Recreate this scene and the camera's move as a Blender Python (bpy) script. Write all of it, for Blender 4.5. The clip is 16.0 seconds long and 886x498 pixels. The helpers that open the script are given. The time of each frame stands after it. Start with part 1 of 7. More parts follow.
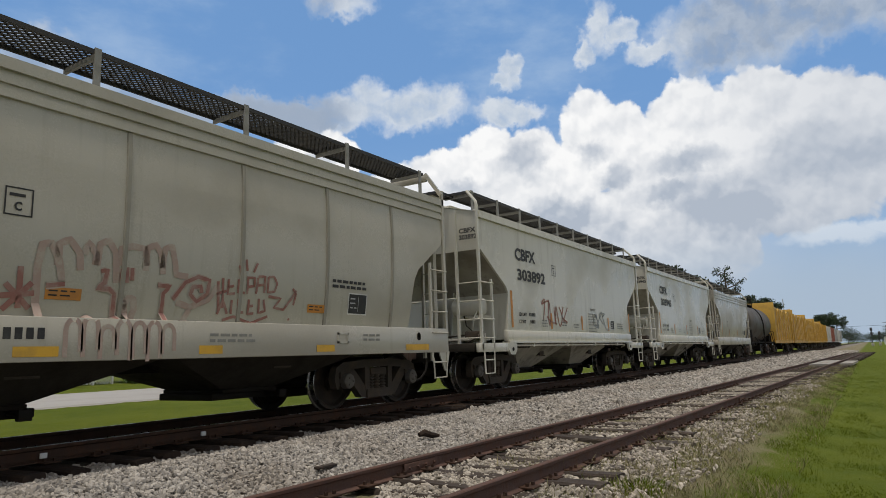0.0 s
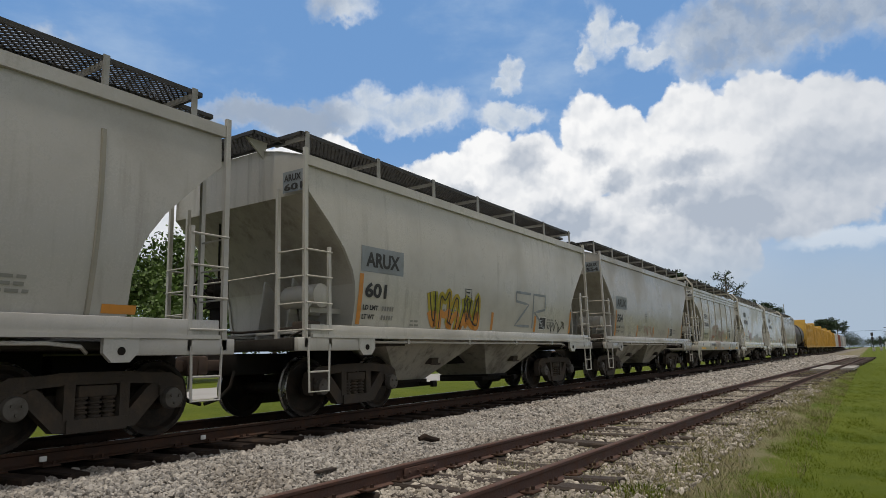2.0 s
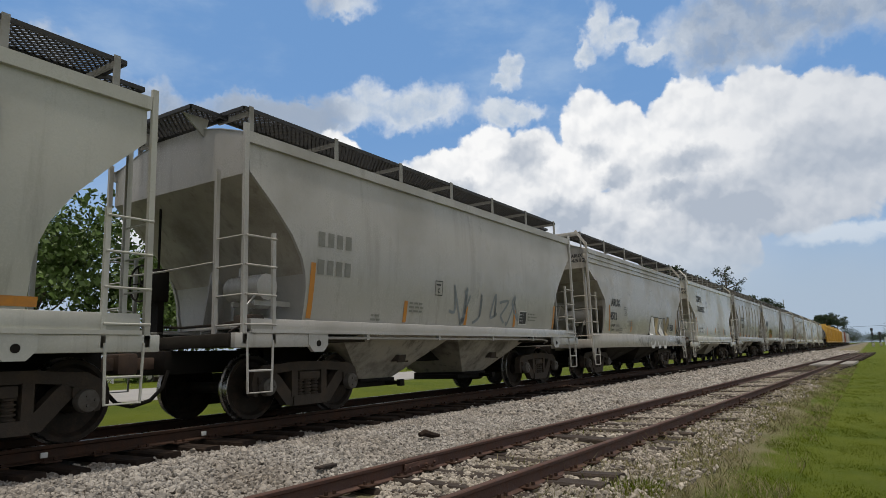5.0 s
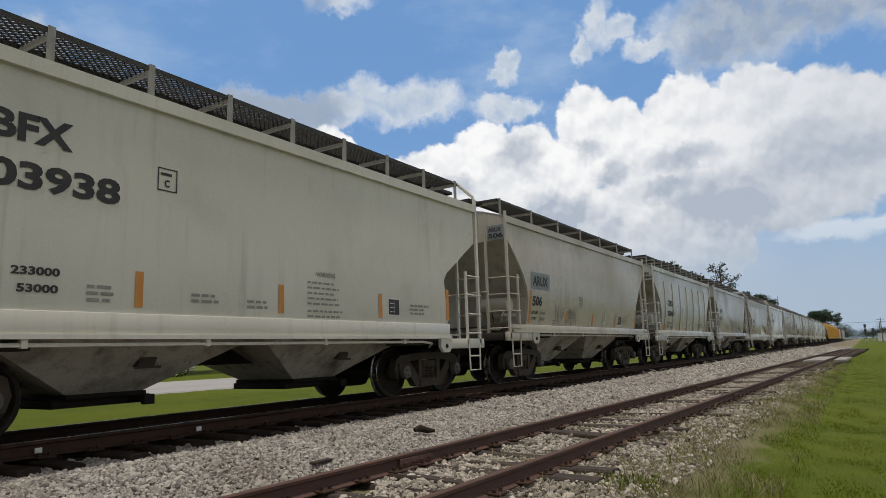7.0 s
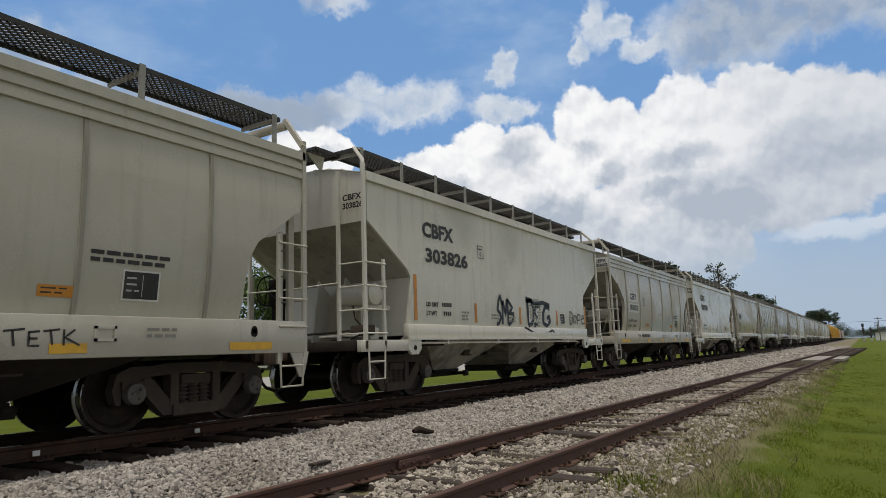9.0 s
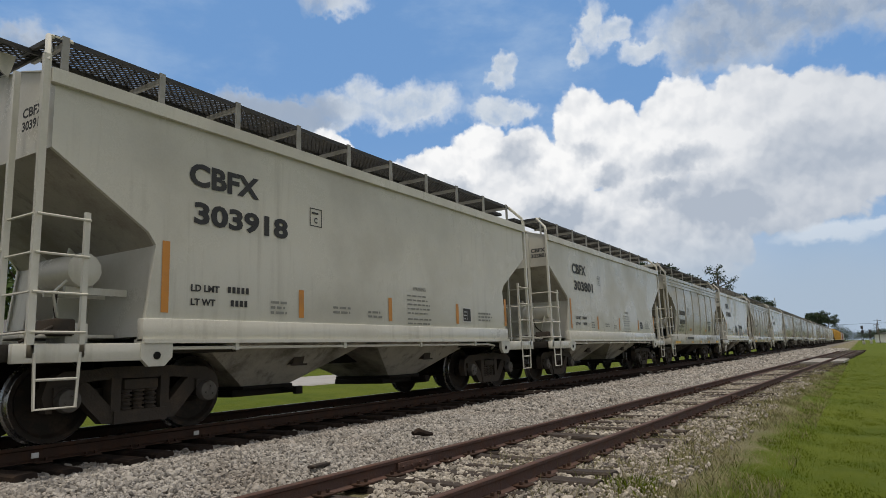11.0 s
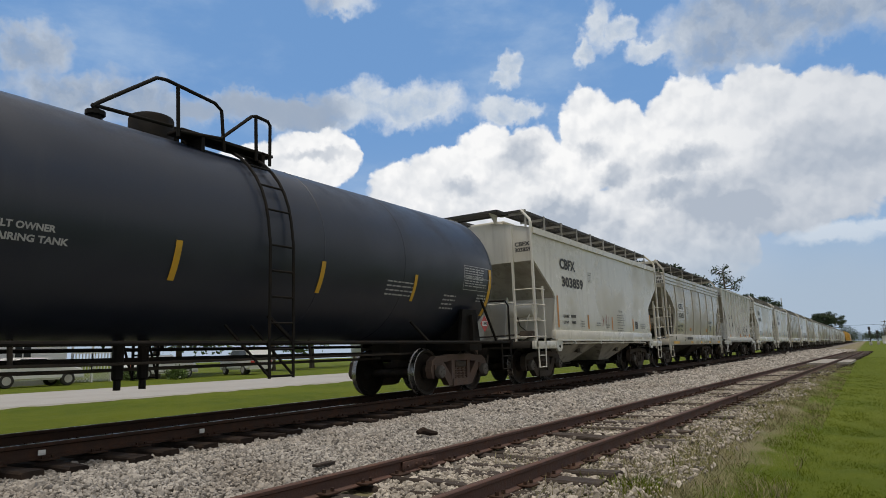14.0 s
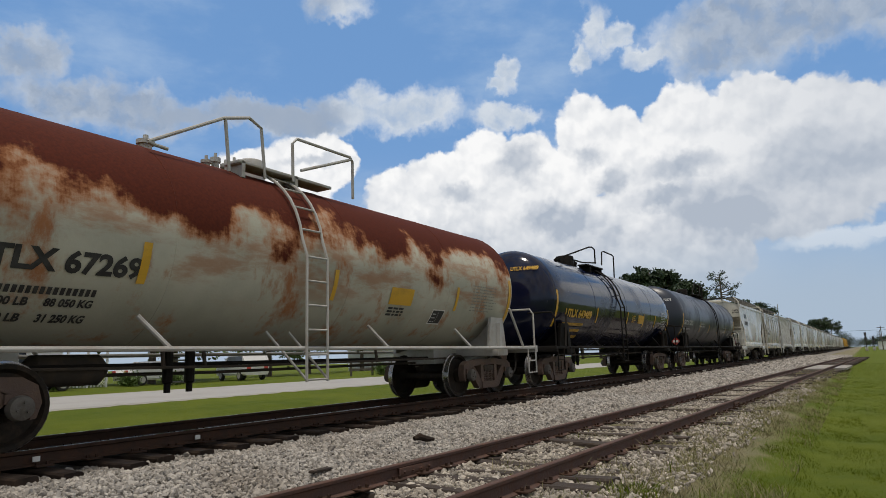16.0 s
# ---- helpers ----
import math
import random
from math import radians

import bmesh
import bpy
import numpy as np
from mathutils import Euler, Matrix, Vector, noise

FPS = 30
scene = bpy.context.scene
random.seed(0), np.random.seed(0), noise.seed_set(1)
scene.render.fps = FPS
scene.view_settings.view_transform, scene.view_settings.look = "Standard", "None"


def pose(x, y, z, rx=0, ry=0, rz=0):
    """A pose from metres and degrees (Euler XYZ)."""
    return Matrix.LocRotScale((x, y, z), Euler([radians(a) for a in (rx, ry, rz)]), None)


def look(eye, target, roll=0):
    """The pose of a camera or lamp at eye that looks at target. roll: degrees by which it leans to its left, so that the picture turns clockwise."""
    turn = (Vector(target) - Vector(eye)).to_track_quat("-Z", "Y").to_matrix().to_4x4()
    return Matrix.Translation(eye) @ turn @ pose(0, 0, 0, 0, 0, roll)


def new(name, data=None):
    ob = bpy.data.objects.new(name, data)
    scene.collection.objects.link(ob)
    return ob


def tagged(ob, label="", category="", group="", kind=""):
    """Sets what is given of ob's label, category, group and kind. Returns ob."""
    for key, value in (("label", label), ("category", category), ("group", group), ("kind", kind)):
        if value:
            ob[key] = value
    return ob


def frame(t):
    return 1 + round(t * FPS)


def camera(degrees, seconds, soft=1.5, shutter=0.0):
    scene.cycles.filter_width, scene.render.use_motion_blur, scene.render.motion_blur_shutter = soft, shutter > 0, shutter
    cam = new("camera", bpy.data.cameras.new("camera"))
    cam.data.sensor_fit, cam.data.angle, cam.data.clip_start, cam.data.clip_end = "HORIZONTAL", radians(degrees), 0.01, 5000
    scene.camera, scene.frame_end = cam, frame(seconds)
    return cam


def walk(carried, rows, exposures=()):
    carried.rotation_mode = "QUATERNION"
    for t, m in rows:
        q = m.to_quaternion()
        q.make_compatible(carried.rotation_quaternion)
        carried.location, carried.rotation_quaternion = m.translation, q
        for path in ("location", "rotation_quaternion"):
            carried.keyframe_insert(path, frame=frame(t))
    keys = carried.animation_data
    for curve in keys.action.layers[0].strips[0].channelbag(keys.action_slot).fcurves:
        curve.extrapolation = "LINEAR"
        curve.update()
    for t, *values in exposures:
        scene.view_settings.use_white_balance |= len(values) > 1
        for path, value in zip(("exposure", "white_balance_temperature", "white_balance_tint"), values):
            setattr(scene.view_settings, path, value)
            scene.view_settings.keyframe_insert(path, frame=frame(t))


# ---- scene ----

# World: x along the tracks the way the train goes, y across to the far side, z up from the main line's rail tops.
EYE = (0.0, 0.0, 0.798)
RAIL_Y = 7.618            # near rail of the main line
MAIN_Y = RAIL_Y + 0.75   # centre line of the main line
SPEED = 16.65            # metres a second


def aim(yaw, pitch, roll):
    a, b = radians(yaw), radians(pitch)
    way = Vector((math.cos(a) * math.cos(b), math.sin(a) * math.cos(b), math.sin(b)))
    return look(EYE, Vector(EYE) + way, roll)


cam = camera(68.09, 16.0, soft=0.8)
SWAY = [  # seconds, turn, tilt, lean of the hand-held camera
    (0.0, 32.464, 9.314, -2.019), (0.5, 32.597, 9.358, -2.088), (1.0, 32.626, 9.409, -2.122), (1.5, 32.488, 9.573, -2.095),
    (2.0, 32.495, 9.655, -1.893), (2.5, 32.579, 9.551, -2.229), (3.0, 32.564, 9.387, -2.158), (3.5, 32.475, 9.224, -2.207),
    (4.0, 32.583, 9.495, -2.095), (6.5, 32.290, 8.884, -1.859), (7.0, 32.131, 8.921, -1.901), (7.5, 32.246, 8.719, -2.046),
    (8.0, 32.303, 8.725, -1.950), (8.5, 32.182, 8.810, -1.993), (9.0, 31.961, 9.000, -2.130), (11.5, 31.920, 9.208, -2.121),
    (12.0, 31.981, 9.237, -2.156), (12.5, 32.267, 9.133, -1.925), (13.0, 32.637, 9.081, -1.964), (13.5, 32.470, 9.083, -1.983),
    (14.0, 32.372, 9.133, -1.879), (14.5, 32.203, 9.232, -1.975), (15.0, 32.116, 9.566, -2.108), (15.5, 32.063, 9.623, -1.989),
    (16.0, 32.081, 9.614, -1.884)]
walk(cam, [(t, aim(a, b, c)) for t, a, b, c in SWAY])

# ---- light ----
SUN_WAY = Vector((-0.17, -0.07, 0.98)).normalized()   # towards the sun
sun_data = bpy.data.lights.new("sun", "SUN")
sun_data.energy, sun_data.angle, sun_data.color = 2.35, radians(7), (1.0, 0.91, 0.79)
sun = new("sun", sun_data)
sun.matrix_world = look(SUN_WAY * 100, (0, 0, 0))
scene.view_settings.exposure = 0.0


class Graph:
    """Short hand for node trees."""

    def __init__(self, tree):
        self.tree = tree
        tree.nodes.clear()

    def add(self, kind):
        return self.tree.nodes.new(kind)

    def put(self, socket, value):
        if isinstance(value, bpy.types.NodeSocket):
            self.tree.links.new(value, socket)
        elif value is not None:
            socket.default_value = value

    def math(self, op, a, b=None, c=None, clamp=False):
        n = self.add("ShaderNodeMath")
        n.operation, n.use_clamp = op, clamp
        for i, v in enumerate((a, b, c)):
            self.put(n.inputs[i], v)
        return n.outputs[0]

    def vec(self, op, a, b=None):
        n = self.add("ShaderNodeVectorMath")
        n.operation = op
        self.put(n.inputs[0], a)
        self.put(n.inputs[1], b)
        return n.outputs["Value"] if op in ("LENGTH", "DOT_PRODUCT") else n.outputs[0]

    def mix(self, fac, a, b):
        n = self.add("ShaderNodeMix")
        n.data_type = "RGBA"
        self.put(n.inputs[0], fac)
        self.put(n.inputs[6], a)
        self.put(n.inputs[7], b)
        return n.outputs[2]

    def noise(self, vector, scale, detail=4.0, rough=0.55, out=0):
        n = self.add("ShaderNodeTexNoise")
        self.put(n.inputs["Vector"], vector)
        n.inputs["Scale"].default_value, n.inputs["Detail"].default_value, n.inputs["Roughness"].default_value = scale, detail, rough
        return n.outputs[out]

    def span(self, value, lo, hi, a=0.0, b=1.0, smooth=True):
        n = self.add("ShaderNodeMapRange")
        n.interpolation_type = "SMOOTHSTEP" if smooth else "LINEAR"
        self.put(n.inputs[0], value)
        for i, v in enumerate((lo, hi, a, b)):
            n.inputs[1 + i].default_value = v
        return n.outputs[0]

    def scaled(self, vector, s):
        return self.vec("MULTIPLY", vector, s)


def make_world():
    world = bpy.data.worlds.new("sky")
    scene.world = world
    world.use_nodes = True
    g = Graph(world.node_tree)
    sky = g.add("ShaderNodeTexSky")
    sky.sky_type, sky.sun_disc = "NISHITA", False
    sky.air_density, sky.dust_density, sky.ozone_density = 1.0, 0.6, 2.0
    sky.sun_elevation = math.asin(SUN_WAY.z)
    sky.sun_rotation = math.atan2(SUN_WAY.x, SUN_WAY.y)
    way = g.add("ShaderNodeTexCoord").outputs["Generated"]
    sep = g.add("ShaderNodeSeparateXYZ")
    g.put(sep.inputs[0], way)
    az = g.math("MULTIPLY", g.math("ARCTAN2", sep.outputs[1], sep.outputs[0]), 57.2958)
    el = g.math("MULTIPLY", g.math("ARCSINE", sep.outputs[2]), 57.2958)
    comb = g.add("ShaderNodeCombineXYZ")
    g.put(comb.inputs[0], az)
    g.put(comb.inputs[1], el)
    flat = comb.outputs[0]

    def warped(coarse, mid, fine):
        out = flat
        for scale, amount in ((0.10, coarse), (0.45, mid), (1.7, fine)):
            n = g.vec("SUBTRACT", g.noise(flat, scale, 3.0, 0.6, 1), (0.5, 0.5, 0.5))
            out = g.vec("ADD", out, g.scaled(n, (amount, amount, 0)))
        return out

    def puff(at, scale):
        n = g.add("ShaderNodeTexVoronoi")
        n.voronoi_dimensions, n.feature = "2D", "SMOOTH_F1"
        g.put(n.inputs["Vector"], at)
        n.inputs["Scale"].default_value, n.inputs["Smoothness"].default_value = scale, 0.35
        return n.outputs["Distance"]

    def billow(at):
        """Rounded heads in three sizes; small at the middle of each head."""
        out = g.math("MULTIPLY", puff(at, 0.21), 0.60)
        out = g.math("ADD", out, g.math("MULTIPLY", puff(at, 0.55), 0.28))
        return g.math("ADD", out, g.math("MULTIPLY", puff(at, 1.5), 0.12))

    def cover(at, blobs):
        near = None
        for a, e, w, h in blobs:
            d = g.vec("LENGTH", g.vec("MULTIPLY", g.vec("SUBTRACT", at, (a, e, 0)), (1 / w, 1 / h, 0)))
            near = d if near is None else g.math("SMOOTH_MIN", near, d, 0.12)
        return near

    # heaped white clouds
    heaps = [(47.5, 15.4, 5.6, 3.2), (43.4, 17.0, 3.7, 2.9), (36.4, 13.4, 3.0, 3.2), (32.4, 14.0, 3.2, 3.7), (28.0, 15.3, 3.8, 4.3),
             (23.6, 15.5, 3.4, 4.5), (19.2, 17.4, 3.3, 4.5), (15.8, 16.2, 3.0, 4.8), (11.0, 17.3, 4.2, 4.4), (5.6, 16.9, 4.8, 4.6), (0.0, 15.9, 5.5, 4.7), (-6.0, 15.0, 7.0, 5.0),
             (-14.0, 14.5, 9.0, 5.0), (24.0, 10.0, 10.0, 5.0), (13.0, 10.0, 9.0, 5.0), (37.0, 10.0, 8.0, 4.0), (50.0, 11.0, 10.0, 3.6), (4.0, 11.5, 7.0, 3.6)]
    at = warped(1.6, 1.0, 0.5)
    rounds = billow(at)
    near = g.math("ADD", cover(at, heaps), g.math("MULTIPLY", g.math("SUBTRACT", rounds, 0.36), 0.62))
    heap = g.span(near, 1.06, 0.93)
    relief = g.math("SUBTRACT", billow(g.vec("ADD", at, (0.25, 0.7, 0))), rounds)
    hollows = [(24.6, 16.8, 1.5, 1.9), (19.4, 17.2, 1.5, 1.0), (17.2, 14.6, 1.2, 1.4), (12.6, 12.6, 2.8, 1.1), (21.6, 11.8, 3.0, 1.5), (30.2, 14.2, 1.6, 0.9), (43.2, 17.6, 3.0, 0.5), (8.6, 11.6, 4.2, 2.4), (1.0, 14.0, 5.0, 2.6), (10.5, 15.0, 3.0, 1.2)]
    hollow = g.span(cover(warped(2.6, 2.2, 0.8), hollows), 1.5, 0.3, 0.0, 0.62)
    lit = g.math("ADD", g.math("MULTIPLY", relief, 1.15), g.math("SUBTRACT", 0.88, hollow))
    lit = g.math("ADD", lit, g.math("MULTIPLY", g.math("SUBTRACT", g.noise(at, 0.16, 4.0, 0.5), 0.5), 0.7))
    low = g.span(el, 5.0, 17.0, 0.72, 0.0)
    # heaps out of view, below az -6, are brightened to light the wagon sides
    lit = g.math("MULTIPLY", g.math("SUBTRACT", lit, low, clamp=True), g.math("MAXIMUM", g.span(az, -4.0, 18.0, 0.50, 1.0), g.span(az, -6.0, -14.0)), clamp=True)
    heap_col = g.mix(lit, (4.3, 4.85, 5.7, 1), (9.5, 9.5, 9.5, 1))
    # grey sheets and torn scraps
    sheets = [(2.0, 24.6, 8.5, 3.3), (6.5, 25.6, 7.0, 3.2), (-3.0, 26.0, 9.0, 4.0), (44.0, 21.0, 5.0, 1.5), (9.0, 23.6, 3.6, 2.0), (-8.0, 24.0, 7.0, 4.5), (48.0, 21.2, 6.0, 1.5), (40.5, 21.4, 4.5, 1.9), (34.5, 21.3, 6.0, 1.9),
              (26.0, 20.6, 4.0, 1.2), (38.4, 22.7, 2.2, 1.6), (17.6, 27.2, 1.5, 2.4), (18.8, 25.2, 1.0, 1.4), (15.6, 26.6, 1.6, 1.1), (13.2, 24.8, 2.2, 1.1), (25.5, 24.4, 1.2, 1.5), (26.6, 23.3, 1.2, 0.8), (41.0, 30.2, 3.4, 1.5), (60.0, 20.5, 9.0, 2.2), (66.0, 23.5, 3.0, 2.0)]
    at2 = warped(3.0, 2.6, 0.9)
    near2 = g.math("ADD", cover(at2, sheets), g.math("MULTIPLY", g.math("SUBTRACT", billow(at2), 0.36), 0.7))
    sheet = g.math("MULTIPLY", g.span(near2, 1.2, 0.55), g.span(g.noise(flat, 0.5, 5.0), 0.25, 0.6, 0.55, 0.95))
    lit2 = g.math("ADD", g.span(near2, 0.35, 1.1, 0.10, 0.62), g.math("MULTIPLY", g.math("SUBTRACT", g.noise(at2, 0.5, 5.0), 0.5), 1.3), clamp=True)
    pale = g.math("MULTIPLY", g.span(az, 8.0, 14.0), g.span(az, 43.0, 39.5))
    sheet_col = g.mix(pale, g.mix(lit2, (3.2, 3.9, 5.0, 1), (6.2, 6.8, 7.6, 1)), g.mix(lit2, (5.4, 6.1, 7.0, 1), (8.6, 8.8, 9.0, 1)))
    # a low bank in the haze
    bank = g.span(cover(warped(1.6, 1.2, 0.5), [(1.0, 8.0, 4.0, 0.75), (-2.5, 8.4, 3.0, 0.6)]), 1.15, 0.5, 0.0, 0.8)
    # veil towards the horizon
    veil = g.math("MULTIPLY", g.span(el, 19.0, 3.0, 0.0, 0.80), g.span(g.noise(flat, 0.07, 3.0), 0.3, 0.65, 0.55, 1.0))
    # elsewhere, out of view: broken cloud all round, warmed to light the wagon sides
    round_ = g.span(g.noise(way, 2.6, 6.0, 0.58), 0.36, 0.52)
    off = g.math("GREATER_THAN", g.math("ABSOLUTE", g.math("SUBTRACT", az, 26.0)), 46.0)
    high = g.math("GREATER_THAN", el, 36.0)
    round_ = g.math("MULTIPLY", round_, g.math("MAXIMUM", off, high))
    round_col = g.mix(g.span(g.noise(way, 6.0, 5.0), 0.35, 0.62), (3.15, 3.05, 2.95, 1), (6.7, 6.3, 5.8, 1))

    col = g.mix(0.6, g.scaled(sky.outputs[0], (1.0, 1.0, 1.0)), (1.8, 3.9, 7.6, 1))
    col = g.mix(g.span(g.noise(g.scaled(flat, (1.0, 2.2, 1.0)), 0.06, 6.0, 0.6), 0.45, 0.75, 0.0, 0.42), col, (5.2, 6.4, 7.8, 1))
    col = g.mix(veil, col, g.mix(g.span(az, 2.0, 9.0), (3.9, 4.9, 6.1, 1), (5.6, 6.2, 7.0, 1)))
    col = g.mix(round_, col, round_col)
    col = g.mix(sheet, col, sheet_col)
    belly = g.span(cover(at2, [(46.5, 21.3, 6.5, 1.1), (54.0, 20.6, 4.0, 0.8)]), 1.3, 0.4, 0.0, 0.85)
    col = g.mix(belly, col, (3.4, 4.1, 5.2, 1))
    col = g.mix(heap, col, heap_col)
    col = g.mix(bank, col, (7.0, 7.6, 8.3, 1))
    haze = g.span(el, 10.5, 3.0, 0.0, 0.85)
    col = g.mix(haze, col, (4.0, 4.9, 6.0, 1))
    back = g.add("ShaderNodeBackground")
    g.put(back.inputs[0], col)
    back.inputs[1].default_value = 0.1
    out = g.add("ShaderNodeOutputWorld")
    g.put(out.inputs[0], back.outputs[0])


make_world()

# ---- materials ----
MATS = {}


def material(name, color, rough=0.6, metal=0.0, dirt=(0.12, 0.10, 0.08), amount=0.25, scale=2.0, streak=0.0, bump=0.1, fine=40.0, vary=0.0, spec=0.5):
    """A surface with large stains, fine grain, optional runs down its sides, and relief."""
    if name in MATS:
        return MATS[name]
    m = bpy.data.materials.new(name)
    m.use_nodes = True
    g = Graph(m.node_tree)
    at = g.add("ShaderNodeTexCoord").outputs["Object"]
    shift = g.math("MULTIPLY", g.add("ShaderNodeObjectInfo").outputs["Random"], 37.0)
    at = g.vec("ADD", at, shift)
    big = g.span(g.noise(at, scale, 6.0, 0.62), 0.42, 0.72)
    grain = g.noise(at, fine, 4.0, 0.6)
    dirty = g.math("MULTIPLY", big, amount)
    if streak:
        runs = g.span(g.noise(g.scaled(at, (5.0, 5.0, 0.35)), 1.0, 6.0, 0.62), 0.47, 0.78)
        dirty = g.math("MAXIMUM", dirty, g.math("MULTIPLY", runs, streak))
    dirty = g.math("ADD", dirty, g.math("MULTIPLY", g.math("SUBTRACT", grain, 0.5), amount * 0.7), clamp=True)
    col = g.mix(dirty, (*color, 1), (*dirt, 1))
    if vary:
        tone = g.math("ADD", g.math("MULTIPLY", g.add("ShaderNodeNewGeometry").outputs["Random Per Island"], vary * 2), 1 - vary)
        col = g.scaled(col, tone)
    b = g.add("ShaderNodeBsdfPrincipled")
    g.put(b.inputs["Base Color"], col)
    g.put(b.inputs["Roughness"], g.span(g.math("ADD", big, grain), 0.2, 1.5, max(rough - 0.1, 0.02), min(rough + 0.15, 1.0)))
    b.inputs["Metallic"].default_value = metal
    b.inputs["Specular IOR Level"].default_value = spec
    if bump:
        n = g.add("ShaderNodeBump")
        n.inputs["Strength"].default_value = bump
        n.inputs["Distance"].default_value = 0.02
        g.put(n.inputs["Height"], g.math("ADD", grain, g.math("MULTIPLY", big, 0.6)))
        g.put(b.inputs["Normal"], n.outputs[0])
    out = g.add("ShaderNodeOutputMaterial")
    g.put(out.inputs[0], b.outputs[0])
    MATS[name] = m
    return m


def rusty_tank_material():
    """Dirty white tank paint, rusted brown-red from the top down in ragged runs."""
    m = bpy.data.materials.new("rusted_tank_paint")
    m.use_nodes = True
    g = Graph(m.node_tree)
    at = g.add("ShaderNodeTexCoord").outputs["Object"]
    sep = g.add("ShaderNodeSeparateXYZ")
    g.put(sep.inputs[0], at)
    runs = g.noise(g.scaled(at, (3.2, 0.8, 0.5)), 1.0, 8.0, 0.68)
    patch = g.noise(g.scaled(at, (0.6, 0.5, 0.8)), 1.0, 7.0, 0.62)
    edge = g.math("ADD", sep.outputs[2], g.math("ADD", g.math("MULTIPLY", g.math("SUBTRACT", runs, 0.5), 0.9), g.math("MULTIPLY", g.math("SUBTRACT", patch, 0.5), 3.8)))
    rust = g.span(edge, 2.68, 2.98)
    halo = g.span(edge, 2.35, 2.85, 0.0, 0.9)
    spots = g.math("MULTIPLY", g.span(g.noise(g.scaled(at, (1.4, 1.4, 0.7)), 1.0, 8.0, 0.7), 0.52, 0.68), 0.85)
    band = g.math("MULTIPLY", g.span(g.noise(g.scaled(at, (0.8, 0.5, 2.6)), 1.0, 7.0, 0.66), 0.46, 0.66), g.math("MULTIPLY", g.span(sep.outputs[2], 1.5, 2.1), 0.6))
    spots = g.math("MAXIMUM", spots, band)
    # paint gets smoothly darker towards the bottom of the shell
    low_dark = g.span(sep.outputs[2], 2.1, 1.2, 0.0, 0.45)
    fine = g.noise(at, 25.0, 5.0)
    col = g.mix(g.span(g.noise(at, 0.9, 5.0), 0.35, 0.7), (0.52, 0.51, 0.43, 1), (0.39, 0.39, 0.325, 1))
    col = g.mix(low_dark, col, (0.16, 0.16, 0.13, 1))
    col = g.mix(g.math("MAXIMUM", spots, halo), col, (0.33, 0.105, 0.022, 1))
    col = g.mix(rust, col, g.mix(fine, (0.038, 0.007, 0.004, 1), (0.115, 0.020, 0.006, 1)))
    b = g.add("ShaderNodeBsdfPrincipled")
    g.put(b.inputs["Base Color"], col)
    b.inputs["Roughness"].default_value = 0.85
    b.inputs["Specular IOR Level"].default_value = 0.2
    n = g.add("ShaderNodeBump")
    n.inputs["Strength"].default_value, n.inputs["Distance"].default_value = 0.25, 0.01
    g.put(n.inputs["Height"], g.math("ADD", fine, g.math("MULTIPLY", rust, 0.7)))
    g.put(b.inputs["Normal"], n.outputs[0])
    g.put(g.add("ShaderNodeOutputMaterial").inputs[0], b.outputs[0])
    return m


def ground_material():
    """Mown grass that thins to gravel and dry weeds beside the tracks."""
    m = bpy.data.materials.new("verge_ground")
    m.use_nodes = True
    g = Graph(m.node_tree)
    at = g.add("ShaderNodeTexCoord").outputs["Object"]
    sep = g.add("ShaderNodeSeparateXYZ")
    g.put(sep.inputs[0], at)
    y = sep.outputs[1]
    big = g.noise(at, 0.35, 6.0, 0.6)
    mid = g.noise(at, 1.9, 6.0, 0.65)
    fine = g.noise(at, 28.0, 5.0, 0.7)
    pebble = g.add("ShaderNodeTexVoronoi")
    g.put(pebble.inputs["Vector"], at)
    pebble.inputs["Scale"].default_value = 22.0
    green = g.mix(g.span(mid, 0.3, 0.7), (0.066, 0.098, 0.008, 1), (0.108, 0.134, 0.011, 1))
    green = g.mix(g.span(big, 0.35, 0.7, 0.0, 0.6), green, (0.145, 0.164, 0.015, 1))
    green = g.mix(g.math("MULTIPLY", fine, 0.45), green, (0.060, 0.092, 0.007, 1))
    dry = g.mix(fine, (0.12, 0.115, 0.055, 1), (0.25, 0.225, 0.135, 1))
    stone = g.mix(g.span(pebble.outputs["Distance"], 0.0, 0.6), (0.40, 0.365, 0.31, 1), (0.18, 0.15, 0.12, 1))
    # how far from the siding's near rail; gravel inside, lawn beyond
    away = g.math("ADD", y, g.math("ADD", g.math("MULTIPLY", g.math("SUBTRACT", mid, 0.5), 1.5), g.math("MULTIPLY", g.math("SUBTRACT", big, 0.5), 1.2)))
    lawn_near = g.span(away, 1.75, 1.05)
    lawn_far = g.span(away, 10.6, 11.4)
    lawn = g.math("MAXIMUM", lawn_near, lawn_far)
    weeds = g.span(g.math("ADD", mid, g.math("MULTIPLY", fine, 0.35)), 0.50, 0.74)
    col = g.mix(weeds, stone, dry)
    col = g.mix(lawn, col, green)
    b = g.add("ShaderNodeBsdfPrincipled")
    g.put(b.inputs["Base Color"], col)
    b.inputs["Roughness"].default_value = 0.95
    b.inputs["Specular IOR Level"].default_value = 0.15
    n = g.add("ShaderNodeBump")
    n.inputs["Strength"].default_value, n.inputs["Distance"].default_value = 0.8, 0.05
    g.put(n.inputs["Height"], g.math("ADD", fine, mid))
    g.put(b.inputs["Normal"], n.outputs[0])
    g.put(g.add("ShaderNodeOutputMaterial").inputs[0], b.outputs[0])
    return m


